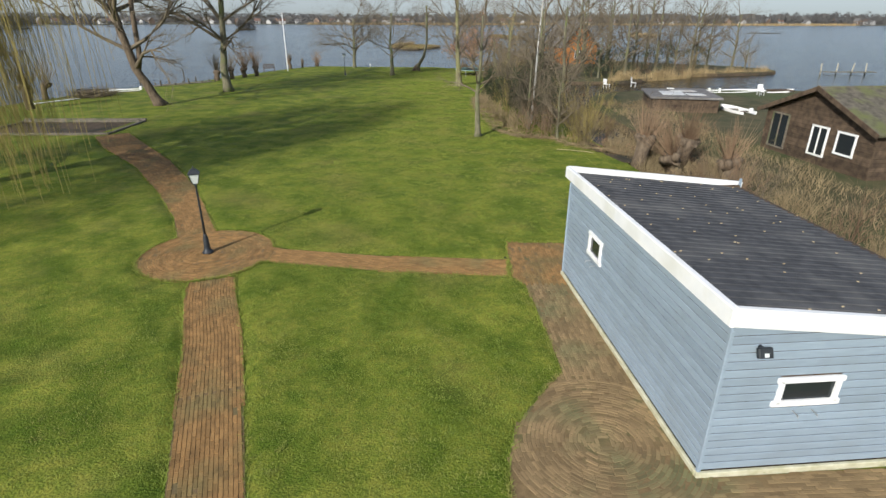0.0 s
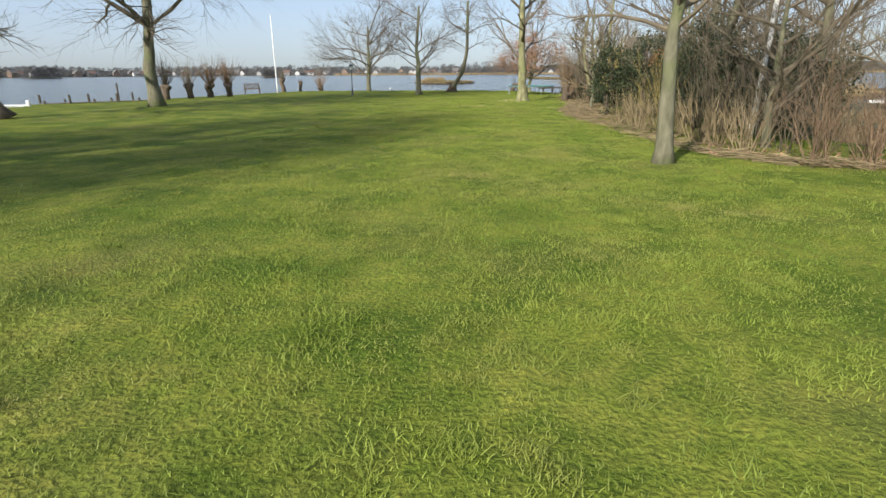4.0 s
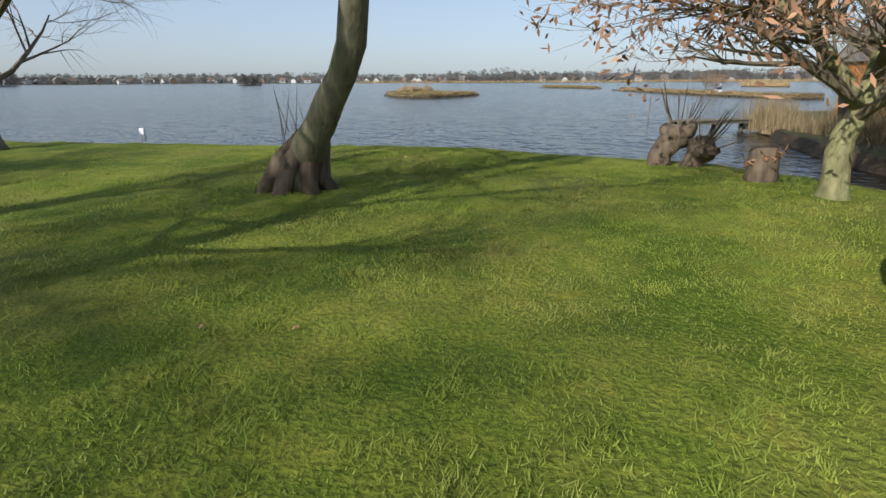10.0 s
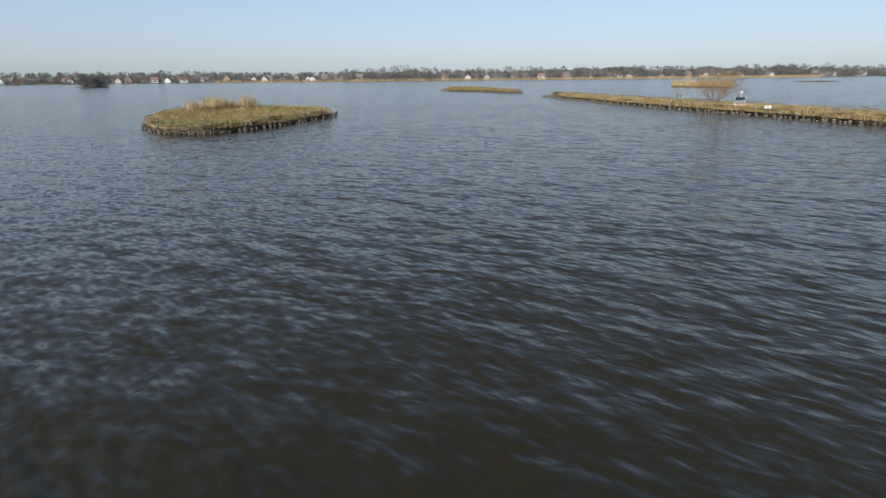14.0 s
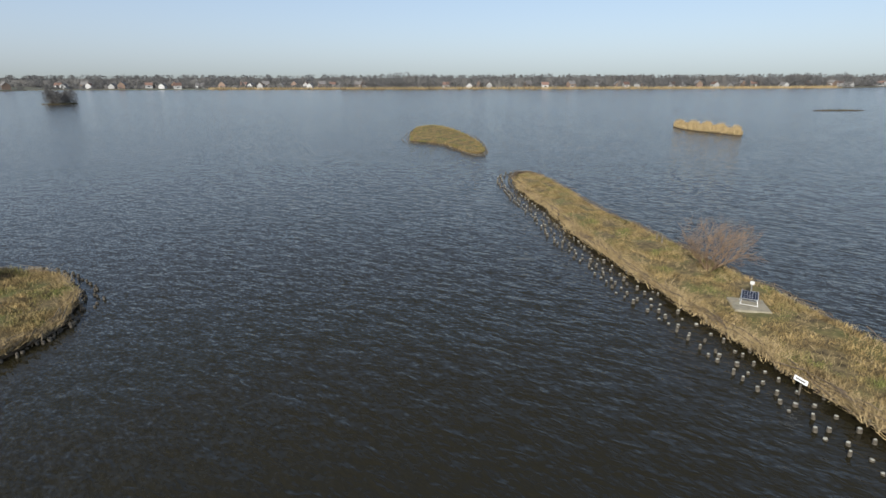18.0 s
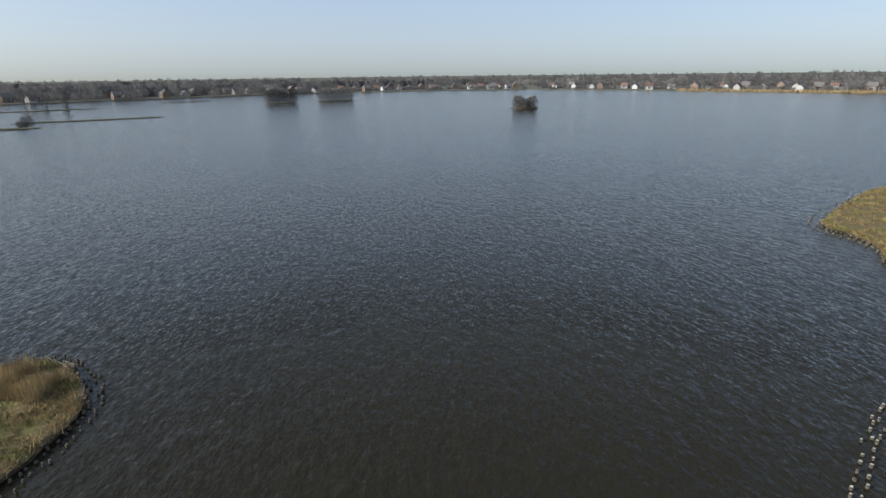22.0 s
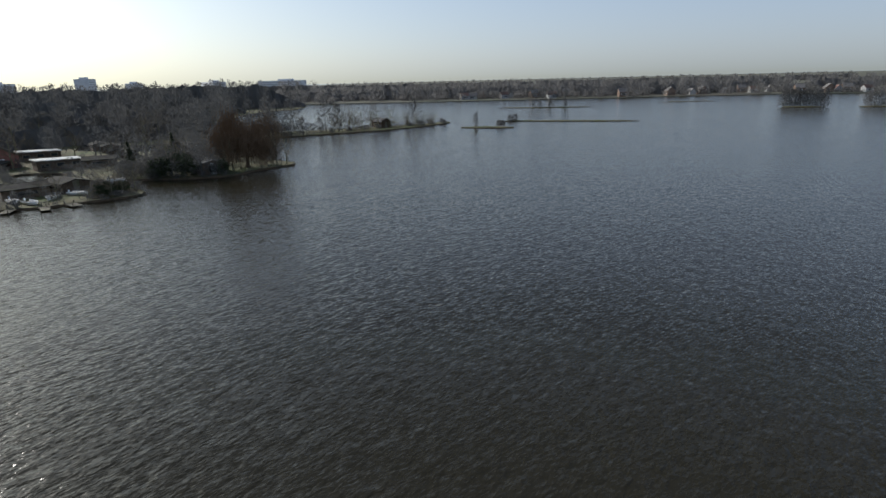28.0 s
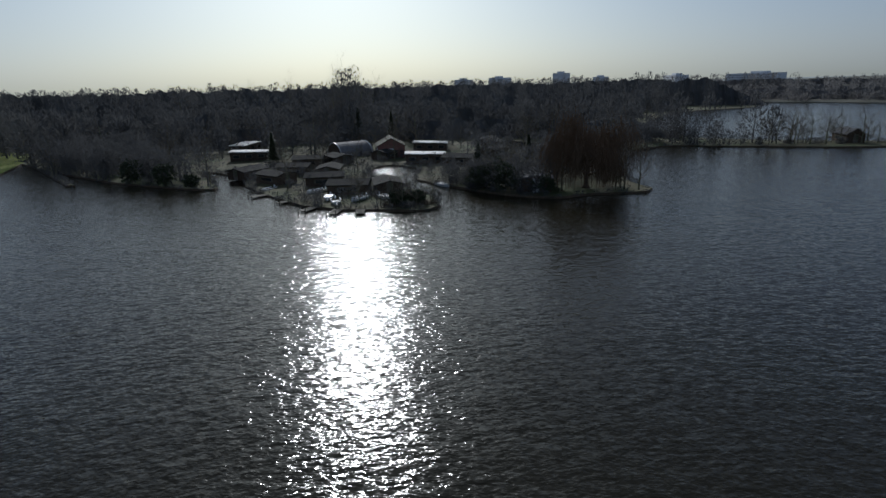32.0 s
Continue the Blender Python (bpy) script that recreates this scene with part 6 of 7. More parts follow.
for k in range(420):
    a = Vector((rng.gauss(0, 0.75), rng.gauss(0, 0.5), 0.05 + abs(rng.gauss(0, 0.28))))
    d = Vector((rng.gauss(0, 1), rng.gauss(0, 0.5), rng.gauss(0, 0.15))).normalized() * rng.uniform(0.4, 1.0)
    b.tube([a - d, a + bend(rng, 0.05), a + d], [0.014, 0.011, 0.005], 3, False)
ob = solid("brushwood_pile", b, TWIG, "heap of cut brushwood on the bank", "brushwood")
ob.matrix_world = pose(-28.2, 33.0, 0, 0, 0, 40)

# ---- beyond the ditch ----
def plank_hut(m, w, d, h, roof_h, wall, roof, label, flat=False):
    """A boarded hut: boards, door, windows, roof."""
    ob = thing("wooden_hut", m, label, "hut")
    core = Buf()
    core.box(pose(0, 0, h / 2), w - 0.06, d - 0.06, h)
    if not flat:
        i = len(core.v)
        core.v += [Vector((-w / 2, -d / 2, h)), Vector((w / 2, -d / 2, h)), Vector((0, -d / 2, h + roof_h)), Vector((-w / 2, d / 2, h)), Vector((w / 2, d / 2, h)), Vector((0, d / 2, h + roof_h))]
        core.f += [(i, i + 1, i + 2), (i + 3, i + 5, i + 4)]
    part("wall", core, wall, ob)
    n = int((h + (0 if flat else roof_h)) / 0.18)
    for k in range(n):
        z = 0.09 + 0.18 * k
        half = w / 2 if z < h else w / 2 * (1 - (z - h) / roof_h)
        for s in (-1, 1):
            if half > 0.15:
                b = Buf()
                b.box(pose(0, s * (d / 2 + 0.01), z, s * -3), half * 2 - 0.02, 0.03, 0.17, 0.006)
                part("board", b, wall, ob)
            if z < h:
                b = Buf()
                b.box(pose(s * (w / 2 + 0.01), 0, z, 0, s * 3), 0.03, d, 0.17, 0.006)
                part("board", b, wall, ob)
    if flat:
        b = Buf()
        b.box(pose(0, 0, h + 0.07), w + 0.4, d + 0.4, 0.14, 0.02)
        part("roof", b, roof, ob)
    else:
        ln = math.hypot(w / 2 + 0.35, roof_h)
        for s in (-1, 1):
            b = Buf()
            b.box(pose(s * (w / 4 + 0.12), 0, h + roof_h / 2 + 0.05, 0, s * math.degrees(math.atan2(roof_h, w / 2)), 0), ln + 0.1, d + 0.7, 0.09, 0.01)
            rf = part("roof", b, roof, ob)
            for e in (-1, 1):
                b = Buf()
                b.box(pose(s * (w / 4 + 0.12), e * (d / 2 + 0.36), h + roof_h / 2 + 0.04, 0, s * math.degrees(math.atan2(roof_h, w / 2)), 0), ln + 0.14, 0.04, 0.2, 0.006)
                part("verge_board", b, DARKWOOD, rf)
    return ob


def hut_window(ob, m, w, h, mullions=1, frame_mat=None):
    fr = Buf()
    for px, pz, sx, sz in ((0, h / 2, w + 0.1, 0.08), (0, -h / 2, w + 0.1, 0.08), (-w / 2, 0, 0.08, h), (w / 2, 0, 0.08, h)):
        fr.box(m @ pose(px, 0, pz), sx, 0.07, sz, 0.006)
    for k in range(mullions):
        fr.box(m @ pose((k + 1) / (mullions + 1) * w - w / 2, 0, 0), 0.06, 0.06, h, 0.006)
    win = part("window", fr, frame_mat or WHITE, ob)
    gl = Buf()
    gl.box(m @ pose(0, 0.02, 0), w - 0.05, 0.02, h - 0.05)
    part("pane", gl, GLASS, win)


hut = plank_hut(pose(20.4, 11.0, -0.02, 0, 0, -84), 6.6, 5.6, 1.9, 1.3, DARKWOOD, TILE, "dark weathered boathouse with a mossy tiled roof")
hut_window(hut, pose(0.4, -2.86, 1.05), 0.9, 1.25, 1)
hut_window(hut, pose(1.9, -2.86, 1.2), 0.95, 0.9, 0)
hut_window(hut, pose(-2.2, -2.86, 1.05), 1.1, 1.6, 1, TIMBER)
hut_window(hut, pose(-3.35, -1.6, 1.05, 0, 0, 90), 0.9, 1.6, 1, TIMBER)
low = plank_hut(pose(18.4, 27.2, -0.4, 0, 0, -12), 4.4, 4.6, 1.3, 0, DARKWOOD, GREYROOF, "low brown flat-roofed boathouse with pale sheets", True)
for k, (x, y, w, d) in enumerate(((-0.6, -0.4, 1.6, 1.9), (0.9, -1.0, 1.2, 1.0), (0.4, 1.0, 1.8, 0.8))):
    b = Buf()
    b.box(pose(x, y, 1.46 + 0.01 * k, 1, 1, 10 * k), w, d, 0.03, 0.006)
    part("roof_sheet", b, SHEET_WHITE, low, "pale loose roof sheet")
boat(pose(21.8, 25.4, -0.35, 0, 0, 100), 3.0, 1.3, "upturned white dinghy beside the boathouse")
boat(pose(24.0, 37.4, -0.5, 0, 0, 160), 4.4, 1.7, "white sailing dinghy under a cover", GREYROOF)
boat(pose(27.6, 36.9, -0.5, 0, 0, 5), 4.6, 1.8, "white rowing boat at the bank")
boat(pose(31.5, 36.6, -0.45, 0, 0, 10), 3.2, 1.4, "dark covered boat at the bank", DARKWOOD)
ob = thing("jetty", pose(50, 56.5, 0), "low far jetty with pale posts", "jetty")
for k in range(12):
    b = Buf()
    b.box(pose(k * 0.55 - 1, 0, -0.05), 0.5, 1.0, 0.05, 0.005)
    part("plank", b, TIMBER, ob)
for k in range(4):
    b = Buf()
    b.lathe(pose(k * 1.9 - 1, 0.55, -0.8, 0, 6 * (k % 3 - 1)), [(0.08, 0), (0.08, 1.7), (0.07, 1.74)], 8)
    part("mooring_post", b, POST_TOP, ob)
ob = thing("jetty", pose(7.6, 69.4, 0), "narrow wooden jetty reaching from the reed bank", "jetty")
for k in range(20):
    b = Buf()
    b.box(pose(k * 0.21, k * 0.085, 0.1, 0, 0, 22), 0.19, 0.7, 0.04, 0.005)
    part("plank", b, TIMBER, ob)
for s in (-0.3, 0.3):
    b = Buf()
    b.box(pose(2.05, 0.85 + s, 0.03, 0, 0, 22), 4.4, 0.09, 0.12, 0.01)
    part("bearer", b, TIMBER, ob)
for k in range(4):
    b = Buf()
    b.lathe(pose(0.5 + k * 1.1, 0.02 + k * 0.44 + (0.3 if k % 2 else 0.1), -0.8), [(0.075, 0), (0.07, 0.86), (0.06, 0.88)], 9)
    part("trestle_post", b, POST, ob)
for x, y, h in ((9.1, 77.2, 1.1), (10.6, 76.4, 0.8), (10.4, 76.9, 0.4)):
    b = Buf()
    b.lathe(pose(x, y, WATER), [(0.024, -0.6), (0.022, h - 0.02), (0.018, h)], 8)
    solid("thin_pole", b, TIMBER, "thin pale pole standing in the water", "pole")
gable = plank_hut(pose(20.3, 72.6, -0.05, 0, 0, 14), 5.6, 7.2, 2.3, 3.2, ORANGE, GREYROOF, "orange-stained timber house with a steep gable")
hut_window(gable, pose(0, -3.64, 1.3), 1.4, 1.0, 1)
dark = plank_hut(pose(12.7, 60.0, -0.05, 0, 0, 5), 4.8, 4.2, 2.0, 0, DARKWOOD, GREYROOF, "dark timber boathouse with an upper balcony", True)
hut_window(dark, pose(-0.6, -2.14, 1.3), 1.6, 0.5, 3, TIMBER)
for k in range(8):
    b = Buf()
    b.box(pose(-2.1 + k * 0.6, -2.6, 1.2), 0.08, 0.08, 2.4, 0.008)
    part("balcony_post", b, TIMBER, dark)
for z in (1.55, 2.05, 2.35):
    b = Buf()
    b.box(pose(0, -2.6, z), 4.6, 0.05, 0.14, 0.006)
    part("balcony_rail", b, TIMBER, dark)
for i, (x, y) in enumerate(((28.4, 34.0), (19.5, 40.3), (16.5, 39.0))):
    ob = thing("garden_chair", pose(x, y, -0.05, 0, 0, 60 * i), "small white garden chair on the grass", "chair", "chairs on the neighbouring plot")
    b = Buf()
    b.box(pose(0, 0, 0.42), 0.45, 0.45, 0.04, 0.01)
    part("seat", b, WHITE, ob)
    b = Buf()
    b.box(pose(0, 0.22, 0.68, -8), 0.45, 0.04, 0.5, 0.01)
    part("backrest", b, WHITE, ob)
    for sx in (-0.2, 0.2):
        for sy in (-0.2, 0.2):
            b = Buf()
            b.tube([Vector((sx, sy, 0)), Vector((sx * 0.95, sy * 0.95, 0.42))], [0.018, 0.018], 6)
            part("leg", b, WHITE, ob)
# reed beds at the plots
tufts("reed_bed", [(18.5, 45.0), (30, 51.5), (31, 53.5), (19, 47.5)], 5200, 1.3, 0.014, 0.12, REED, "pale standing reed at the wooded plot's edge", 41, -0.35)
tufts("reed_bed", [(30, 52.5), (43, 57), (43, 58.5), (30, 55)], 2600, 1.0, 0.014, 0.15, REED, "tawny reed at the plot's tip", 42, -0.35)
tufts("reed_bed", [(10.2, 60), (11.6, 60), (12, 71), (10.4, 71)], 5200, 1.2, 0.012, 0.14, TWIG_STRAW, "tall dry reed on the bank by the jetty", 43, -0.3)
tufts("dry_weeds", [(9.0, -8), (13.2, -8), (13.4, 16), (9.4, 16)], 14000, 0.8, 0.011, 0.4, TWIG_STRAW, "dead brown weeds along the ditch", 44, -0.25)
tufts("dry_weeds", [(13, -8), (17, -8), (17, 30), (13, 30)], 9000, 0.4, 0.012, 0.5, TWIG_STRAW, "dead grass on the neighbouring plot", 45, -0.02)
tufts("dry_weeds", [(8.2, 20), (11.5, 20), (12, 45), (8.2, 45)], 9000, 0.9, 0.011, 0.3, TWIG_STRAW, "reed and weeds in the ditch", 46, -0.35)

# ---- woods, huts and boats on the opposite plots ----
OPEN = [(-78, 56), (-78, 104), (-96, 108), (-104, 92), (-126, 86), (-130, 60), (-112, 48), (-92, 50)]
GAPS = ((-115, 113, 7), (-96, 37, 5), (-92, 88, 15), (-112, 74, 11), (-126, 66, 9), (-104, 20, 6), (-110, 88, 6), (-150, 62, 7), (-84, 76, 9), (-84, 52, 6), (-170, 98, 8), (-200, 128, 14), (-140, 92, 10))


def in_gap(x, y):
    if inside(np.array([[x, y]]), OPEN)[0]:
        return True
    return any((x - a) ** 2 + (y - b) ** 2 < r * r for a, b, r in GAPS)


rng = random.Random(99)
home_poly = [(x, y) for x, y in HOME]


def on_home(x, y):
    return inside(np.array([[x, y]]), home_poly)[0]


# the mass of the woods behind the plots, in strips
for block in range(6):
    b = Buf()
    count = 0
    while count < 105:
        d = 75 + 300 * rng.random() ** 1.15
        an = radians(rng.uniform(92, 190))
        x, y = -44 - d * math.sin(an), 157 + d * math.cos(an)
        if in_gap(x, y) or not on_home(x, y):
            continue
        h = rng.uniform(4.5, 8.0) if d < 150 else (rng.uniform(8, 12) if d < 220 else rng.uniform(13.5, 18))
        clump_tree(b, rng, x, y, 0, h, rng.uniform(2.6, 4.2), 300 if d < 200 else 220, 0.3 if d < 150 else 0.6)
        count += 1
    solid("plot_woods", b, WOODS_HAZED, "dense bare woods on the opposite shore", "woods", kind="stuff")
b = Buf()
for k, (d, lo, hi) in enumerate(((165, 3.5, 6.0), (205, 5.0, 8.5), (250, 8.5, 12), (300, 11.5, 15.5), (360, 13, 16.5))):
    arc = []
    for q in range(60):
        an = radians(92 + 98 * q / 59)
        x, y = -44 - d * math.sin(an), 157 + d * math.cos(an)
        if on_home(x, y) and not in_gap(x, y):
            arc.append((x, y))
        else:
            if len(arc) > 1:
                mass(b, arc, (lo, hi), 1.4, 80 + k, taper=True)
            arc = []
    if len(arc) > 1:
        mass(b, arc, (lo, hi), 1.4, 80 + k, taper=True)
solid("plot_woods", b, WOODS_HAZED, "tangled inner growth of the woods behind the plots", "woods", kind="stuff")
b = Buf()
for k in range(120):
    x = rng.uniform(-76, -61)
    y = rng.uniform(8, 64)
    if on_home(x, y):
        clump_tree(b, rng, x, y, 0, rng.uniform(4.0, 7.5), rng.uniform(1.4, 2.4), 360, 0.22)
solid("plot_woods", b, WOODS_HAZED, "thick dark trees on a wooded tongue of land", "woods", kind="stuff")
b = Buf()
for k in range(90):
    x, y = rng.uniform(-185, -122), rng.uniform(84, 112)
    if on_home(x, y):
        clump_tree(b, rng, x, y, 0, rng.uniform(2.5, 6.5), rng.uniform(1.5, 2.6), 300, 0.28)
for k in range(40):
    f = rng.random()
    x, y = -100 - 10 * f + rng.uniform(-4, 4), 90 + 18 * f + rng.uniform(-4, 4)
    if on_home(x, y):
        clump_tree(b, rng, x, y, 0, rng.uniform(2.5, 5.0), rng.uniform(1.4, 2.2), 420, 0.2)
for k in range(260):
    x, y = rng.uniform(-126, -79), rng.uniform(52, 104)
    if on_home(x, y):
        clump_tree(b, rng, x, y, 0, rng.uniform(0.7, 2.4), rng.uniform(0.7, 1.6), 170, 0.16)
for i in range(4 * 24):
    (ax, ay), (bx, by) = HOME[i], HOME[i + 1]
    for k in range(int(math.hypot(bx - ax, by - ay) / 1.1)):
        f = rng.random()
        if rng.random() < 0.8:
            clump_tree(b, rng, ax + (bx - ax) * f, ay + (by - ay) * f, -0.15, rng.uniform(0.4, 1.2), rng.uniform(0.5, 1.0), 70, 0.14)
solid("plot_woods", b, WOODS_HAZED, "dark shrubs and trees at the shore plots", "woods", kind="stuff")
# single bare trees that stand out before the woods
placed = 0
while placed < 110:
    d, an = 60 + 120 * rng.random(), radians(rng.uniform(95, 188))
    x, y = -44 - d * math.sin(an), 157 + d * math.cos(an)
    if not on_home(x, y) or (in_gap(x, y) and rng.random() < 0.72):
        continue
    bare_tree(rng.randrange(4), x, y, -0.05, rng.uniform(0.4, 0.75) if d < 130 else rng.uniform(0.6, 0.95), rng.uniform(0, 360), "bare trees on the opposite plots", "bare leafless tree among the plots and boathouses")
    placed += 1
for k in range(22):
    f = (k + rng.random()) / 22
    bare_tree(rng.randrange(4), -187 - 26 * f + rng.uniform(-2, 2), 113 + 36 * f + rng.uniform(-2, 2), -0.1, rng.uniform(0.45, 0.8), k * 67, "bare trees on the spit", "bare tree on a narrow spit of land")
for k, (x, y, r, h) in enumerate(((-104.5, 101.5, 2.6, 2.2), (-105.5, 105.5, 2.8, 2.6), (-107.5, 102.5, 3.0, 2.8), (-108, 110.5, 2.2, 1.7), (-88.5, 101, 1.8, 1.3), (-91, 102, 1.6, 1.2), (-72, 58, 2.6, 2.4), (-69, 50, 2.8, 2.6), (-74.5, 63.5, 1.8, 1.4))):
    evergreen(pose(x, y, -0.1, 0, 0, k * 50), (r, r, h), 3600, 0.16, 260 + k, "broad dark evergreen shrub on the opposite shore")


def conifer(m, h, r, seed):
    """A dark cone of drooping boughs."""
    ob = thing("conifer", m, "dark cone-shaped conifer behind the boathouses", "tree", "conifers on the opposite plots")
    rngc = random.Random(seed)
    st, lf = Buf(), Buf()
    st.tube([Vector((0, 0, -0.1)), Vector((0, 0, h * 0.97))], [h * 0.018, 0.02], 7)
    for k in range(2600):
        z = rngc.random() ** 1.3
        rad = r * (1 - z) * rngc.uniform(0.35, 1.08) * (0.85 + 0.15 * math.sin(z * 46)) + 0.05
        an = rngc.uniform(0, 6.283)
        c = Vector((rad * math.cos(an), rad * math.sin(an), 0.5 + z * (h - 0.6) - rad * 0.15))
        u = Vector((math.cos(an), math.sin(an), -0.35 + rngc.gauss(0, 0.2))) * rngc.uniform(0.18, 0.34)
        w = Vector((-math.sin(an), math.cos(an), rngc.gauss(0, 0.3))) * rngc.uniform(0.07, 0.13)
        lf.quad(c - u, c - u * 0.1 - w, c + u, c - u * 0.1 + w)
    part("trunk", st, BARK_BROWN, ob)
    part("foliage", lf, EVERGREEN, ob, "dark green needles")


for k, (x, y, h) in enumerate(((-136.2, 23.5, 9.6), (-132.8, 43.3, 9.2), (-150, 30, 8.5), (-128, 92, 6.0), (-118, 88, 5.5), (-99, 44, 6.5))):
    conifer(pose(x, y, -0.05, 0, 0, k * 40), h, h * 0.24, 700 + k)
# round-roofed shed and brick house among the plots
ob = thing("round_roofed_shed", pose(-116.4, 48.0, -0.05, 0, 0, 82), "round-roofed shed with pale hoops at its ends", "shed")
b = Buf()
arc = [(4.0 * math.cos(k * math.pi / 14), 3.1 * math.sin(k * math.pi / 14)) for k in range(15)]
for (x0, z0), (x1, z1) in zip(arc, arc[1:]):
    b.quad(Vector((x0, -4, z0)), Vector((x1, -4, z1)), Vector((x1, 4, z1)), Vector((x0, 4, z0)))
part("roof", b, GREYROOF, ob)
for y in (-4.0, 4.0):
    b = Buf()
    b.v += [Vector((x, y * 0.98, z)) for x, z in arc]
    b.f.append(tuple(range(15)))
    part("end_wall", b, DARKWOOD, ob)
    b = Buf()
    b.tube([Vector((x, y, z)) for x, z in arc], [0.13] * 15, 6)
    part("hoop", b, SHEET_WHITE, ob, "pale curved hoop")
b = Buf()
b.box(pose(0, 4.02, 1.0), 1.8, 0.08, 2.0, 0.02)
part("door", b, TIMBER, ob)
WALL_RED = surface("red_brick_wall", (0.2, 0.09, 0.07), (0.28, 0.13, 0.1), 3, 0.9)
brick_house = house_template("brick_house", 8.4, 6, 2.6, 1.6, WALL_RED, TILE, "small red-brick house with white openings", "brick houses on the plots", 2)
place_copies(brick_house, [(-121.4, 57.2, -0.05, 55)])
spit_hut = house_template("spit_hut", 6.0, 4.0, 2.0, 1.2, DARKWOOD, FELT, "dark hut with a pitched roof on the spit", "huts on the spit", 1, False, TIMBER)
place_copies(spit_hut, [(-204, 128, -0.1, 40)])

tr, cr, tips = tree_parts(500, [(0, 0, -0.1), (0.1, 0, 1.4), (0.2, 0.1, 3.0), (0.3, 0, 5.6)], 0.4, 14, 4.6, 0.16, 3, 6, lift=0.04, from_top=0.6)
ob = tree("weeping_willow", pose(-115, 113.2, -0.05), "rusty brown weeping willow on the point", tr, cr, BARK_BROWN, TWIG_RUST)
hang = Buf()
for p, d in tips:
    for _ in range(5):
        a = p + bend(rng, 0.5)
        if a.z > 2:
            q = Vector((a.x + d.x * 0.6, a.y + d.y * 0.6, max(0.8, a.z - rng.uniform(1.5, 4.0))))
            hang.tube([a, (a + q) / 2 + Vector((d.x, d.y, 0.3)) * 0.4, q], [0.03, 0.024, 0.014], 3, False)
part("hanging_crown", hang, TWIG_RUST, ob, "hanging rusty twigs")
for k, (x, y, s) in enumerate(((-118.6, 119.8, 0.75), (-117.2, 118.2, 0.6), (-116.3, 117.3, 0.7), (-118.0, 117.2, 0.6), (-112, 110, 0.8), (-110.5, 112, 0.7), (-86, 100.5, 0.45), (-88, 102.5, 0.5), (-90, 103, 0.45), (-92.5, 103.5, 0.4), (-93.5, 102, 0.45), (-88.5, 100, 0.4))):
    bare_tree(k % 4, x, y, -0.05, s, k * 61, "bare trees on the opposite plots", "slender bare tree at the water's edge")
b = Buf()
for k in range(5):
    clump_tree(b, rng, -140 + 2.2 * math.cos(k * 1.3), 13 + 2.2 * math.sin(k * 1.3), 0, 19.5 + k % 3, 4.2, 420, 0.5)
solid("tall_poplars", b, WOODS_HAZED, "close group of tall bare poplars above the woods", "trees", kind="stuff")
for k, (x, y, s) in enumerate(((-137, 10, 1.7), (-143, 9, 1.8), (-196, -60, 1.7), (-188, -40, 1.6), (-150, -70, 1.7), (-160, -60, 1.6), (-120, -75, 1.6))):
    bare_tree((0, 1, 3, 1)[k % 4], x, y, -0.05, s, k * 61, "tall trees behind the plots", "tall bare tree above the woods")

hut_a = house_template("boathouse", 8.0, 4.2, 1.9, 0, DARKWOOD, SHEET_WHITE, "dark boathouse with a pale flat roof", "boathouses on the opposite plots", 3, True, TIMBER)
place_copies(hut_a, [(-118.5, 72.6, -0.05, 139), (-104, 18.3, -0.05, 35), (-97, 36.3, -0.05, 150), (-134, 57, -0.05, 135)])
hut_b = house_template("boathouse", 6.0, 4.0, 1.5, 0.5, DARKWOOD, DARK_ROOF, "dark boathouse with a low felt roof", "boathouses on the opposite plots", 1, False, TIMBER)
place_copies(hut_b, [(-101, 55.8, -0.05, 140), (-93.5, 64, -0.05, 130), (-91, 78.5, -0.05, 145), (-89.5, 88, -0.05, 135), (-94, 91.5, -0.05, 60), (-86.5, 70, -0.05, 100), (-121.5, 79.5, -0.05, 120), (-96.5, 71, -0.05, 50), (-147, 66, -0.05, 30), (-152, 60, -0.05, 40), (-136, 76, -0.05, 10), (-107, 58, -0.05, 80), (-118, 60, -0.05, 20), (-85.5, 61, -0.05, 20)])
hut_c = house_template("boathouse", 7.5, 4.5, 2.0, 0.5, DARKWOOD, GREYROOF, "low dark pavilion with white windows under trees by the water", "boathouses on the opposite plots", 4)
place_copies(hut_c, [(-110.3, 107.2, -0.05, 40), (-142, 88, -0.05, 60)])
tufts("reed_bed", [(-92.5, 104.5), (-86, 101), (-88, 98.5), (-93, 101)], 1500, 1.1, 0.03, 0.2, TWIG, "dark shrubby reed at the plot's point", 71, -0.2)
for k, (x, y, a, ln) in enumerate(((-82.6, 95.9, 40, 4.5), (-81.2, 92.6, 20, 4.0), (-84.0, 98.6, 55, 3.6), (-81.0, 79, 0, 4.0), (-80.8, 86, 10, 3.2))):
    ob = thing("jetty", pose(x, y, 0, 0, 0, a), "small plank jetty at the opposite plots", "jetty", "plank jetties at the opposite plots")
    for j in range(int(ln / 0.3)):
        b = Buf()
        b.box(pose(j * 0.3 - 0.5, 0, -0.1), 0.27, 1.3, 0.05, 0.006)
        part("plank", b, TIMBER, ob)
    for j in range(4):
        b = Buf()
        b.lathe(pose((j // 2) * (ln - 0.6), 0.6 if j % 2 else -0.6, -0.8), [(0.07, 0), (0.07, 1.1), (0.06, 1.14)], 6)
        part("mooring_post", b, POST, ob)
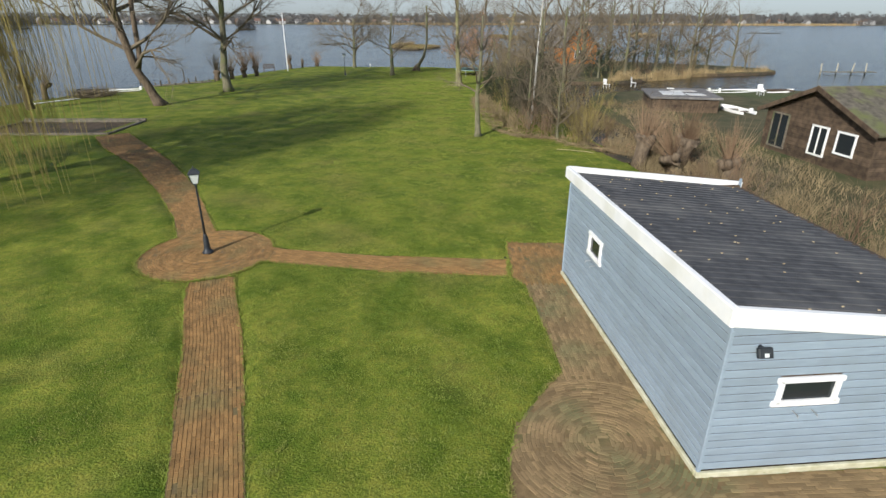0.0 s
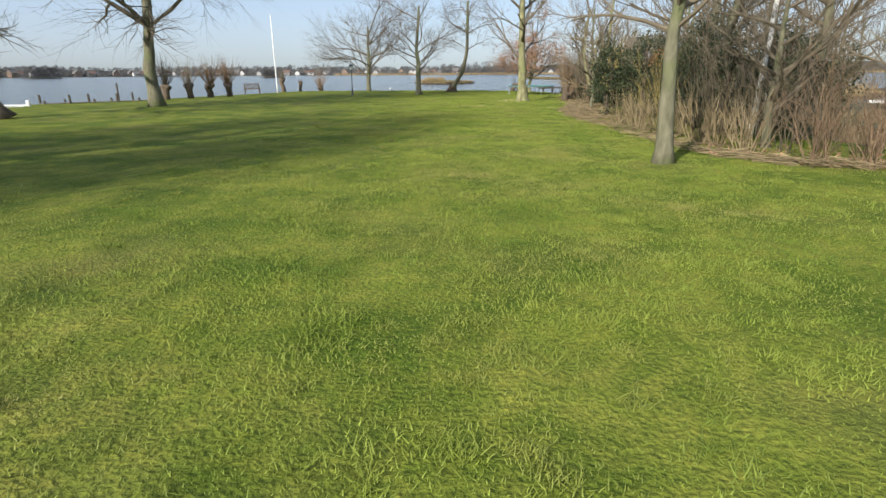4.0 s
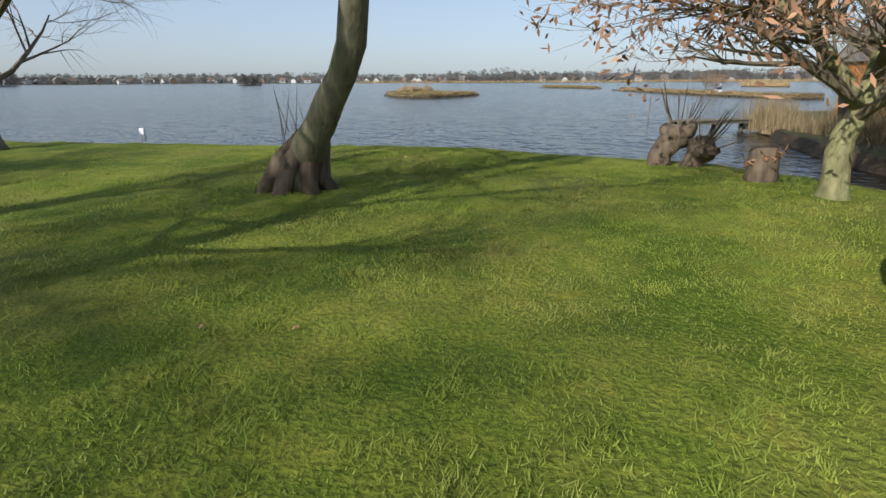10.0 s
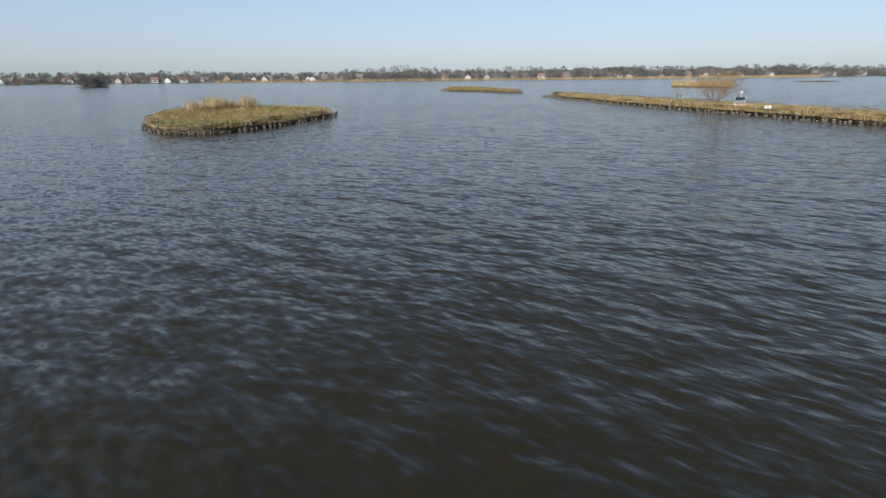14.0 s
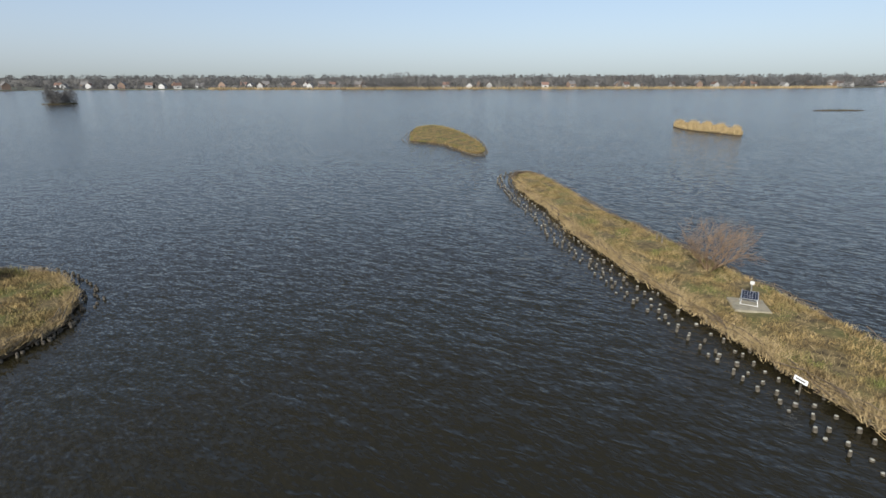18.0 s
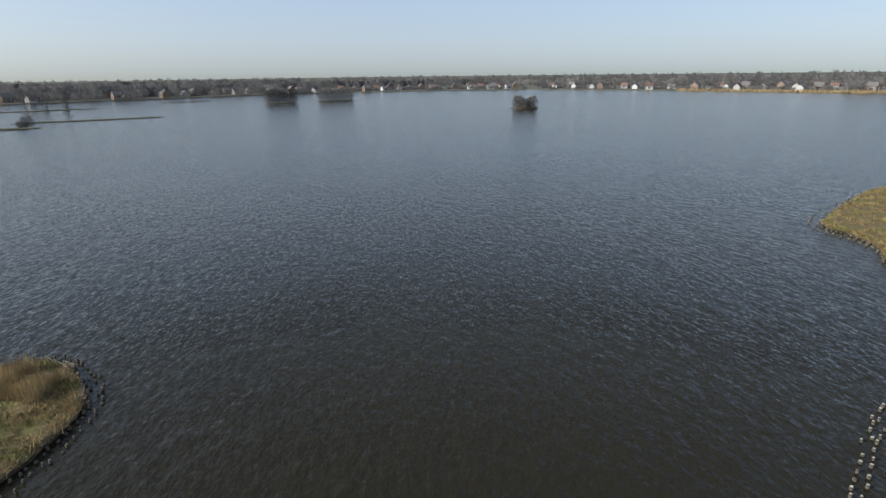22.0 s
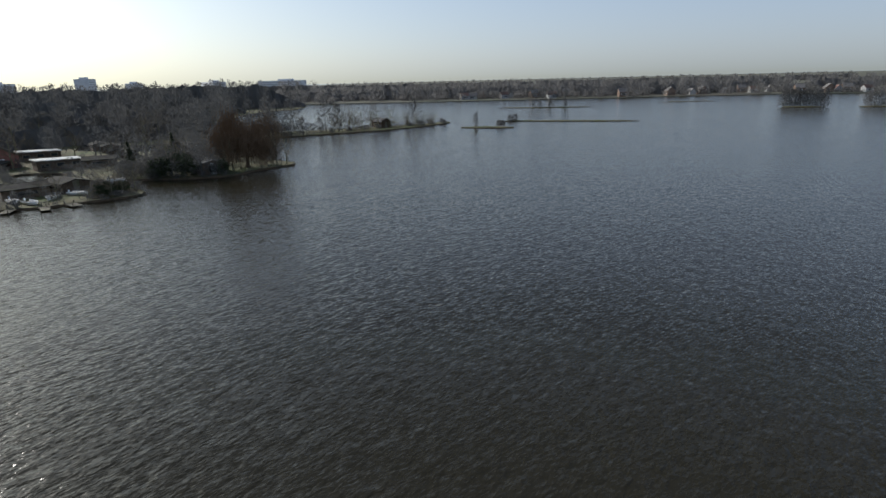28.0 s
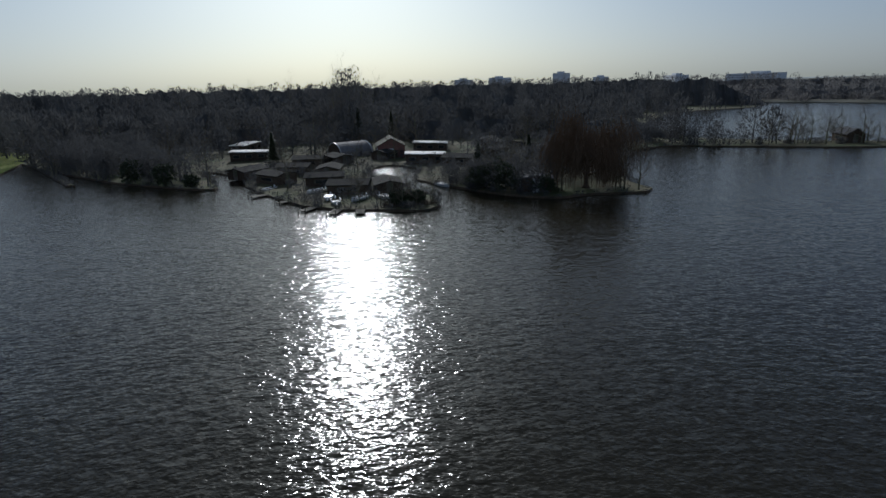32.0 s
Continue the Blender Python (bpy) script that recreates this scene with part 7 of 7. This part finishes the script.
for k, (x, y, a) in enumerate(((-83.5, 93.5, 60), (-84.5, 90, 50), (-87, 94, 20), (-90, 96, 75), (-86, 84, 10), (-103.3, 94, 80), (-82.4, 75, 30))):
    boat(pose(x, y, -0.45 if k > 4 else -0.1, 0, 0, a), 3.6, 1.4, "pale small boat laid up on the plot", SHEET_WHITE if k % 2 else None)

# ---- outlines of the brick paths ----
V_PATH = [(-5.3, -1.5), (-5.0, -2.4), (-4.23, -4.25), (-3.6, -6.06), (-2.82, -8.29), (-1.6, -12.5)]
H_PATH = [(-4.6, 0.1), (-4.05, 0.0), (-1.1, -0.56), (2.3, -0.87)]
U_PATH = [(-6.8, 1.4), (-7.9, 3.5), (-9.5, 6.2), (-12.45, 10.4), (-16.0, 14.5), (-17.9, 17.0)]
PAD = [(2.45, 0.88), (4.3, 0.78), (4.25, -1.1), (3.62, -1.2), (4.08, -7.9), (4.1, -8.03), (8.6, -7.8), (8.6, -9.4), (4.3, -9.6), (1.5, -9.6), (1.4, -8.4), (1.45, -7.7), (1.65, -6.95), (2.2, -6.15), (2.72, -5.5), (2.7, -3.9), (2.6, -1.9), (2.3, -1.4), (2.35, -0.35)]
LAMP_C, LAMP_R = (-6.04, 0.15), 1.8
BULGE_C, BULGE_R = (3.0, -7.3), 1.62


def ribbon(line, widths):
    left, right = [], []
    for i, (x, y) in enumerate(line):
        a, b2 = Vector(line[max(i - 1, 0)]), Vector(line[min(i + 1, len(line) - 1)])
        d = (b2 - a).normalized()
        n = Vector((-d.y, d.x)) * widths[i] / 2
        left.append((x + n.x, y + n.y))
        right.append((x - n.x, y - n.y))
    return left + right[::-1]


V_POLY = ribbon(V_PATH, (1.1, 1.15, 1.12, 1.1, 1.05, 1.1))
H_POLY = ribbon(H_PATH, (1.2, 0.92, 0.95, 1.04))
U_POLY = ribbon(U_PATH, (1.1, 1.05, 1.3, 1.5, 1.9, 1.7))
C_POLY = [(LAMP_C[0] + LAMP_R * math.cos(k * 0.2618), LAMP_C[1] + LAMP_R * math.sin(k * 0.2618)) for k in range(24)]
PATHS = (V_POLY, H_POLY, U_POLY, C_POLY, PAD)
SHED_FOOT = [(3.9, -8.1), (8.5, -7.8), (8.0, -1.0), (3.5, -1.2)]


# ---- uneven turf of the lawn ----
def value_noise(x, y, cell, seed):
    """Smooth noise from 0 to 1 over a lattice of that cell."""
    grid = np.random.default_rng(seed).random((128, 128))
    u, v = x / cell, y / cell
    i, j = np.floor(u).astype(int), np.floor(v).astype(int)
    a, b2 = u - i, v - j
    a, b2 = a * a * (3 - 2 * a), b2 * b2 * (3 - 2 * b2)
    i0, j0, i1, j1 = i % 128, j % 128, (i + 1) % 128, (j + 1) % 128
    return (grid[i0, j0] * (1 - a) + grid[i1, j0] * a) * (1 - b2) + (grid[i0, j1] * (1 - a) + grid[i1, j1] * a) * b2


TURF_X, TURF_Y, TURF_STEP = (-19.0, 8.6), (-13.0, 63.5), 0.13
tx, ty = np.arange(*TURF_X, TURF_STEP), np.arange(*TURF_Y, TURF_STEP)
gx, gy = np.meshgrid(tx, ty)
flat_pts = np.stack([gx.ravel(), gy.ravel()], 1)
cover = inside(flat_pts, GARDEN)
for poly in PATHS + (SHED_FOOT,):
    cover &= ~inside(flat_pts, poly)
cover = cover.reshape(gx.shape).astype(float)
for _ in range(3):
    q = np.pad(cover, 1)
    cover = np.minimum(cover, (q[:-2, 1:-1] + q[2:, 1:-1] + q[1:-1, :-2] + q[1:-1, 2:] + cover) / 5)
cover[:, :2] = cover[:, -2:] = cover[:2] = cover[-2:] = 0


def turf_height(x, y):
    i = np.clip(((x - TURF_X[0]) / TURF_STEP).round().astype(int), 0, len(tx) - 1)
    j = np.clip(((y - TURF_Y[0]) / TURF_STEP).round().astype(int), 0, len(ty) - 1)
    c = cover[j, i]
    lumps = 0.03 * value_noise(x, y, 0.95, 1) + 0.038 * value_noise(x, y, 0.42, 2) ** 1.5 + 0.02 * value_noise(x, y, 0.2, 3)
    return c * (0.004 + lumps) - (1 - c) * 0.03


tz = turf_height(gx.ravel(), gy.ravel())
w = len(tx)
cells = (np.arange(len(ty) - 1)[:, None] * w + np.arange(w - 1)[None]).ravel()
cells = cells[(tz[cells] > -0.02) | (tz[cells + w + 1] > -0.02)]
me = bpy.data.meshes.new("lawn_turf")
me.from_pydata(np.column_stack([flat_pts, tz]).tolist(), [], np.stack([cells, cells + 1, cells + w + 1, cells + w], 1).tolist())
me.materials.append(LAWN)
me.polygons.foreach_set("use_smooth", [True] * len(me.polygons))
tagged(new("lawn_turf", me), "lumpy green turf of the mown lawn", "turf", kind="structure")


def on_turf(x, y):
    return max(0.0, float(turf_height(np.array([x]), np.array([y]))[0]))


# ---- litter, leaves and sticks on the lawn ----
rng = random.Random(14)
for k in range(46):
    x, y = rng.uniform(-4.5, 4.0), rng.uniform(22, 61)
    b = Buf()
    s = rng.uniform(0.018, 0.034)
    n0 = len(b.v)
    b.v += [Vector((-s, 0, 0.0)), Vector((-s * 0.3, s * 0.6, 0.012)), Vector((s * 0.6, s * 0.45, 0.02)), Vector((s * 1.1, 0, 0.008)), Vector((s * 0.5, -s * 0.5, 0.016)), Vector((-s * 0.4, -s * 0.55, 0.004)), Vector((0, 0, 0.022)), Vector((0, 0, 0.016))]
    b.f += [(0, 1, 6), (1, 2, 6), (2, 3, 6), (3, 4, 6), (4, 5, 6), (5, 0, 6), (1, 0, 7), (2, 1, 7), (3, 2, 7), (4, 3, 7), (5, 4, 7), (0, 5, 7)]
    ob = solid("fallen_leaf", b, OAK_LEAF if k % 3 else CUT, "curled withered leaf lying on the lawn", "leaf", "fallen leaves on the lawn")
    ob.matrix_world = pose(x, y, on_turf(x, y) + 0.02, rng.uniform(-20, 20), rng.uniform(-20, 20), rng.uniform(0, 360))
STICKS = [(1.9, 40.85, 10, 0.6), (2.0, 40.9, -20, 0.5), (1.75, 40.95, 4, 0.7), (1.13, 40.05, -8, 0.22), (1.57, 40.0, -25, 0.22), (1.23, 39.4, 80, 0.14), (2.0, 41.4, -30, 0.25), (1.86, 39.75, 70, 0.12), (-0.13, 35.4, -10, 0.42), (2.2, 38.6, 30, 0.15), (0.9, 41.2, 60, 0.2), (3.3, 33.5, -5, 0.4), (3.4, 30.6, -15, 0.5), (7.0, 12.6, -25, 1.3), (7.6, 12.2, -30, 1.0)]
for k, (x, y, a, ln) in enumerate(STICKS):
    b = Buf()
    b.tube([Vector((-ln / 2, 0, 0.03)), Vector((0, 0.03, 0.045)), Vector((ln / 2, -0.02, 0.03))], [0.009, 0.011, 0.006], 6)
    ob = solid("split_stick", b, CUT, "pale broken stick lying on the grass", "stick", "sticks on the lawn")
    ob.matrix_world = pose(x, y, on_turf(x, y), 0, 0, a)
# cut stalks under the border
b = Buf()
for k in range(3600):
    i = rng.choice((0, 1, 2, 3, 4, 5, 6, 6, 7, 7, 7, 7, 8, 8, 8, 8, 9, 9, 10, 11, 12))
    f = rng.random()
    (ax, ay), (bx, by) = EDGE[i], EDGE[i + 1]
    a = Vector((ax + (bx - ax) * f + rng.uniform(-0.3, 2.2) * rng.random() + 0.05, ay + (by - ay) * f, rng.uniform(0.03, 0.16)))
    d = Vector((rng.gauss(0, 1), rng.gauss(0, 0.7), rng.gauss(0, 0.08))).normalized() * rng.uniform(0.1, 0.5)
    b.tube([a - d, a + d], [0.008, 0.006], 3, False)
solid("cut_stalks", b, TWIG_STRAW, "straw-coloured cut stalks strewn under the shrubs", "stalks", kind="stuff")
leaf_spots = []
for k in range(2600):
    i = rng.randrange(len(EDGE) - 1)
    f = rng.random()
    (ax, ay), (bx, by) = EDGE[i], EDGE[i + 1]
    leaf_spots.append(Vector((ax + (bx - ax) * f + rng.uniform(0, 3.6), ay + (by - ay) * f, 0.03)))
solid("leaf_litter", leaf_buf(rng, leaf_spots, 0.05, 2, 0.06), OAK_LEAF, "brown leaf litter under the border shrubs", "litter", kind="stuff")
soil_line = [(x + 0.15, y) for x, y in EDGE] + [(8.3, 49), (8.4, 30), (8.6, 12)]
bm = bmesh.new()
bm.faces.new([bm.verts.new((x, y, 0.008)) for x, y in smooth_outline(soil_line, 4, 0.12, 5)])
bmesh.ops.triangulate(bm, faces=bm.faces[:])
me = bpy.data.meshes.new("border_soil")
bm.to_mesh(me)
bm.free()
me.materials.append(SOIL)
tagged(new("border_soil", me), "bare brown earth under the shrub border", "soil", kind="structure")

# ---- beds and bricks of the paths ----
for k, poly in enumerate(PATHS):
    bm = bmesh.new()
    f = bm.faces.new([bm.verts.new((x, y, 0.0135 + 0.0012 * k)) for x, y in poly])
    f.normal_update()
    if f.normal.z < 0:
        f.normal_flip()
    bmesh.ops.triangulate(bm, faces=bm.faces[:])
    me = bpy.data.meshes.new("path_bed")
    bm.to_mesh(me)
    bm.free()
    me.materials.append(SAND)
    tagged(new("pavement_bed", me), "sandy moss-grown bed of the brick path", "path", kind="structure")


def lanes(line, width_of, brick_l=0.205, brick_w=0.068):
    """Bricks end to end along a path, lane by lane."""
    out = []
    total = 0.0
    for i in range(len(line) - 1):
        a, b2 = Vector(line[i]), Vector(line[i + 1])
        d = b2 - a
        ln = d.length
        d.normalize()
        n = Vector((-d.y, d.x))
        m = int(2.4 / brick_w)
        for lane in range(-m // 2, m // 2 + 1):
            s = (lane % 2) * brick_l / 2
            while s < ln:
                p = a + d * s + n * lane * brick_w
                out.append((p.x, p.y, math.atan2(d.y, d.x), brick_l, brick_w))
                s += brick_l
    return out


def rings(center, radius, brick_l=0.19, brick_w=0.066):
    out = []
    r = 0.12
    while r < radius:
        n = max(4, int(2 * math.pi * r / brick_l))
        for k in range(n):
            a = 2 * math.pi * (k + 0.5 * (int(r * 20) % 2)) / n
            out.append((center[0] + r * math.cos(a), center[1] + r * math.sin(a), a + math.pi / 2, 2 * math.pi * r / n, brick_w))
        r += brick_w
    return out


def keep_in(bricks, polys, never=()):
    pts = np.array([b[:2] for b in bricks])
    ok = np.zeros(len(pts), bool)
    for p in polys:
        ok |= inside(pts, p)
    for p in never:
        ok &= ~inside(pts, p)
    return [b for b, k in zip(bricks, ok) if k]


BULGE = [(BULGE_C[0] + BULGE_R * math.cos(k * 0.2618), BULGE_C[1] + BULGE_R * math.sin(k * 0.2618)) for k in range(24)]
brick_h = keep_in(lanes(H_PATH, 1), [H_POLY], [C_POLY, PAD])
brick_rest = keep_in(lanes(V_PATH, 1), [V_POLY], [C_POLY]) + keep_in(lanes(U_PATH, 1), [U_POLY], [C_POLY])
brick_rest += keep_in(rings(LAMP_C, LAMP_R), [C_POLY])
brick_pad = keep_in(rings(BULGE_C, BULGE_R), [PAD])
brick_pad += keep_in(lanes([(2.9, -9.6), (2.9, 0.9)], 1), [PAD], [BULGE]) + keep_in(lanes([(4.3, -8.75), (8.6, -8.6)], 1), [PAD], [BULGE, [(1, -10), (3.99, -10), (3.99, 1), (1, 1)]])
brick_rest += [q for q in brick_pad if q[1] > -1.9]
rng = random.Random(17)
one = Buf()
one.box(pose(0, 0, 0), 0.198, 0.061, 0.05, 0.006)
ONE = one.mesh("brick", BRICK_ONE)
path_thing = thing("brick_path", pose(-1.2, -0.5, 0), "worn reddish brick garden path across the lawn", "path", kind="structure")
for x, y, a, ln, w in brick_h[:300]:
    o = part("brick", ONE, None, path_thing)
    o.matrix_local = pose(x + 1.2, y + 0.5, -0.003 + rng.gauss(0, 0.002), rng.gauss(0, 0.8), rng.gauss(0, 0.8), math.degrees(a) + rng.gauss(0, 1))
b = Buf()
for x, y, a, ln, w in brick_h[300:] + brick_rest:
    b.box(pose(x, y, -0.002 + rng.gauss(0, 0.003), rng.gauss(0, 0.8), rng.gauss(0, 0.8), math.degrees(a) + rng.gauss(0, 1)), ln - 0.006, w - 0.006, 0.05, 0.005)
solid("path_bricks", b, BRICK, "worn reddish bricks laid in rows and rings", "bricks", kind="stuff")
b = Buf()
for x, y, a, ln, w in [q for q in brick_pad if q[1] <= -1.9]:
    b.box(pose(x, y, -0.002 + rng.gauss(0, 0.003), rng.gauss(0, 0.8), rng.gauss(0, 0.8), math.degrees(a) + rng.gauss(0, 1)), ln - 0.006, w - 0.006, 0.05, 0.005)
solid("path_bricks", b, BRICK_MOSS, "mossy olive-brown bricks of the terrace beside the shed", "bricks", kind="stuff")

# ---- grass ----
rngn = np.random.default_rng(3)
n = 820000
yy = rngn.uniform(-11, 63, n)
xx = np.clip(rngn.normal(0, 3.6, n), -15, 9) + np.where(yy < 12, -1.5, 0.0)
pts = np.stack([xx, yy], 1)
ok = inside(pts, GARDEN)
for poly in PATHS + (SHED_FOOT,):
    ok &= ~inside(pts, poly)
pts = pts[ok]
patch = value_noise(pts[:, 0], pts[:, 1], 1.1, 5)
tuft = value_noise(pts[:, 0], pts[:, 1], 0.28, 6)
hh = (0.022 + 0.024 * rngn.random(len(pts))) * (0.55 + 0.8 * patch) * (0.5 + 1.3 * tuft ** 2)
cen = np.concatenate([pts, turf_height(pts[:, 0], pts[:, 1])[:, None].clip(-0.004) - 0.004], 1)
tagged(new("lawn_grass", blades_mesh("lawn_grass", cen, hh, 0.0042, 0.6, rngn, BLADE)), "short uneven lawn grass", "grass", kind="stuff")
# longer tufts and small bare spots in the turf
n_t = 4200
tc = np.stack([rngn.normal(0, 3.0, n_t), rngn.uniform(-8, 61, n_t)], 1)
tc = tc[inside(tc, GARDEN)]
for poly in PATHS:
    tc = tc[~inside(tc, poly)]
tc = tc[~inside(tc, SHED_FOOT)]
tp = np.repeat(tc, 55, 0) + rngn.normal(0, 0.05, (len(tc) * 55, 2))
th = np.repeat(0.045 + 0.06 * rngn.random(len(tc)), 55) * rngn.uniform(0.5, 1.1, len(tp))
tagged(new("grass_tussocks", blades_mesh("grass_tussocks", np.concatenate([tp, turf_height(tp[:, 0], tp[:, 1])[:, None].clip(-0.004) - 0.004], 1), th * 0.8, 0.0034, 0.75, rngn, BLADE)), "longer tufts standing in the lawn", "grass", kind="stuff")
for k, (x, y, s) in enumerate(((0.62, 49.56, 0.13), (0.9, 49.9, 0.07), (3.2, 50.2, 0.2), (2.0, 39.3, 0.16), (2.3, 39.9, 0.12), (-2.5, 44.0, 0.12), (0.3, 30.0, 0.1), (1.4, 26.5, 0.05), (-1.2, 36.2, 0.09), (2.3, -0.2, 0.12), (-3.0, 20.0, 0.14))):
    b = Buf()
    rngk = random.Random(k)
    s *= 0.42
    b.lathe(pose(x, y, on_turf(x, y), 0, 0, k * 40), [(s * 1.2, -0.02), (s * rngk.uniform(0.9, 1.1), 0.008), (s * 0.7, 0.014), (s * 0.3, 0.016)], 9)
    solid("bare_earth_spot", b, SOIL, "small bare earth spot in the lawn", "earth", "bare spots in the lawn")
rim = []
for poly in PATHS[:4] + (PAD,):
    arr = np.array(poly)
    i = rngn.integers(0, len(arr), 5200)
    p = arr[i] + (np.roll(arr, -1, 0)[i] - arr[i]) * rngn.random((5200, 1)) + rngn.normal(0, 0.035, (5200, 2))
    rim.append(p)
rim = np.concatenate(rim)
ok = np.ones(len(rim), bool)
for poly in PATHS:
    c = np.mean(np.array(poly), 0)
    ok &= ~inside(rim + (rim - c) * 0.012, poly)
rim = rim[ok]
cen = np.concatenate([rim, np.full((len(rim), 1), 0.0)], 1)
tagged(new("path_edge_grass", blades_mesh("path_edge_grass", cen, 0.05 + 0.06 * rngn.random(len(rim)), 0.006, 0.6, rngn, BLADE)), "longer grass overhanging the path edges", "grass", kind="stuff")

edge_pts = np.array(GARDEN)
seg = edge_pts[(edge_pts[:, 1] > 40)]
k = rngn.integers(0, len(seg) - 1, 9000)
p = seg[k] + (seg[k + 1] - seg[k]) * rngn.random((9000, 1)) + rngn.normal(0, 0.08, (9000, 2))
cen = np.concatenate([p, rngn.uniform(-0.16, -0.02, (9000, 1))], 1)
tagged(new("bank_grass", blades_mesh("bank_grass", cen, 0.02 + 0.03 * rngn.random(9000), 0.004, 1.1, rngn, TWIG_STRAW)), "withered grass hanging over the earth bank", "grass", kind="stuff")
b = Buf()
rng = random.Random(23)
for _ in range(420):
    i = rng.randrange(len(seg) - 1)
    q = seg[i] + (seg[i + 1] - seg[i]) * rng.random()
    s = rng.uniform(0.04, 0.13)
    b.lathe(pose(q[0] + rng.gauss(0, 0.1), q[1] + 0.12 + rng.gauss(0, 0.1), rng.uniform(-0.38, -0.16), rng.uniform(-30, 30), rng.uniform(-30, 30), rng.uniform(0, 360)), [(s * 0.5, -s * 0.6), (s, -s * 0.2), (s * 0.9, s * 0.3), (s * 0.35, s * 0.6)], 7)
solid("bank_stones", b, SOIL, "dark earth clods and stones along the bank", "stones", kind="stuff")
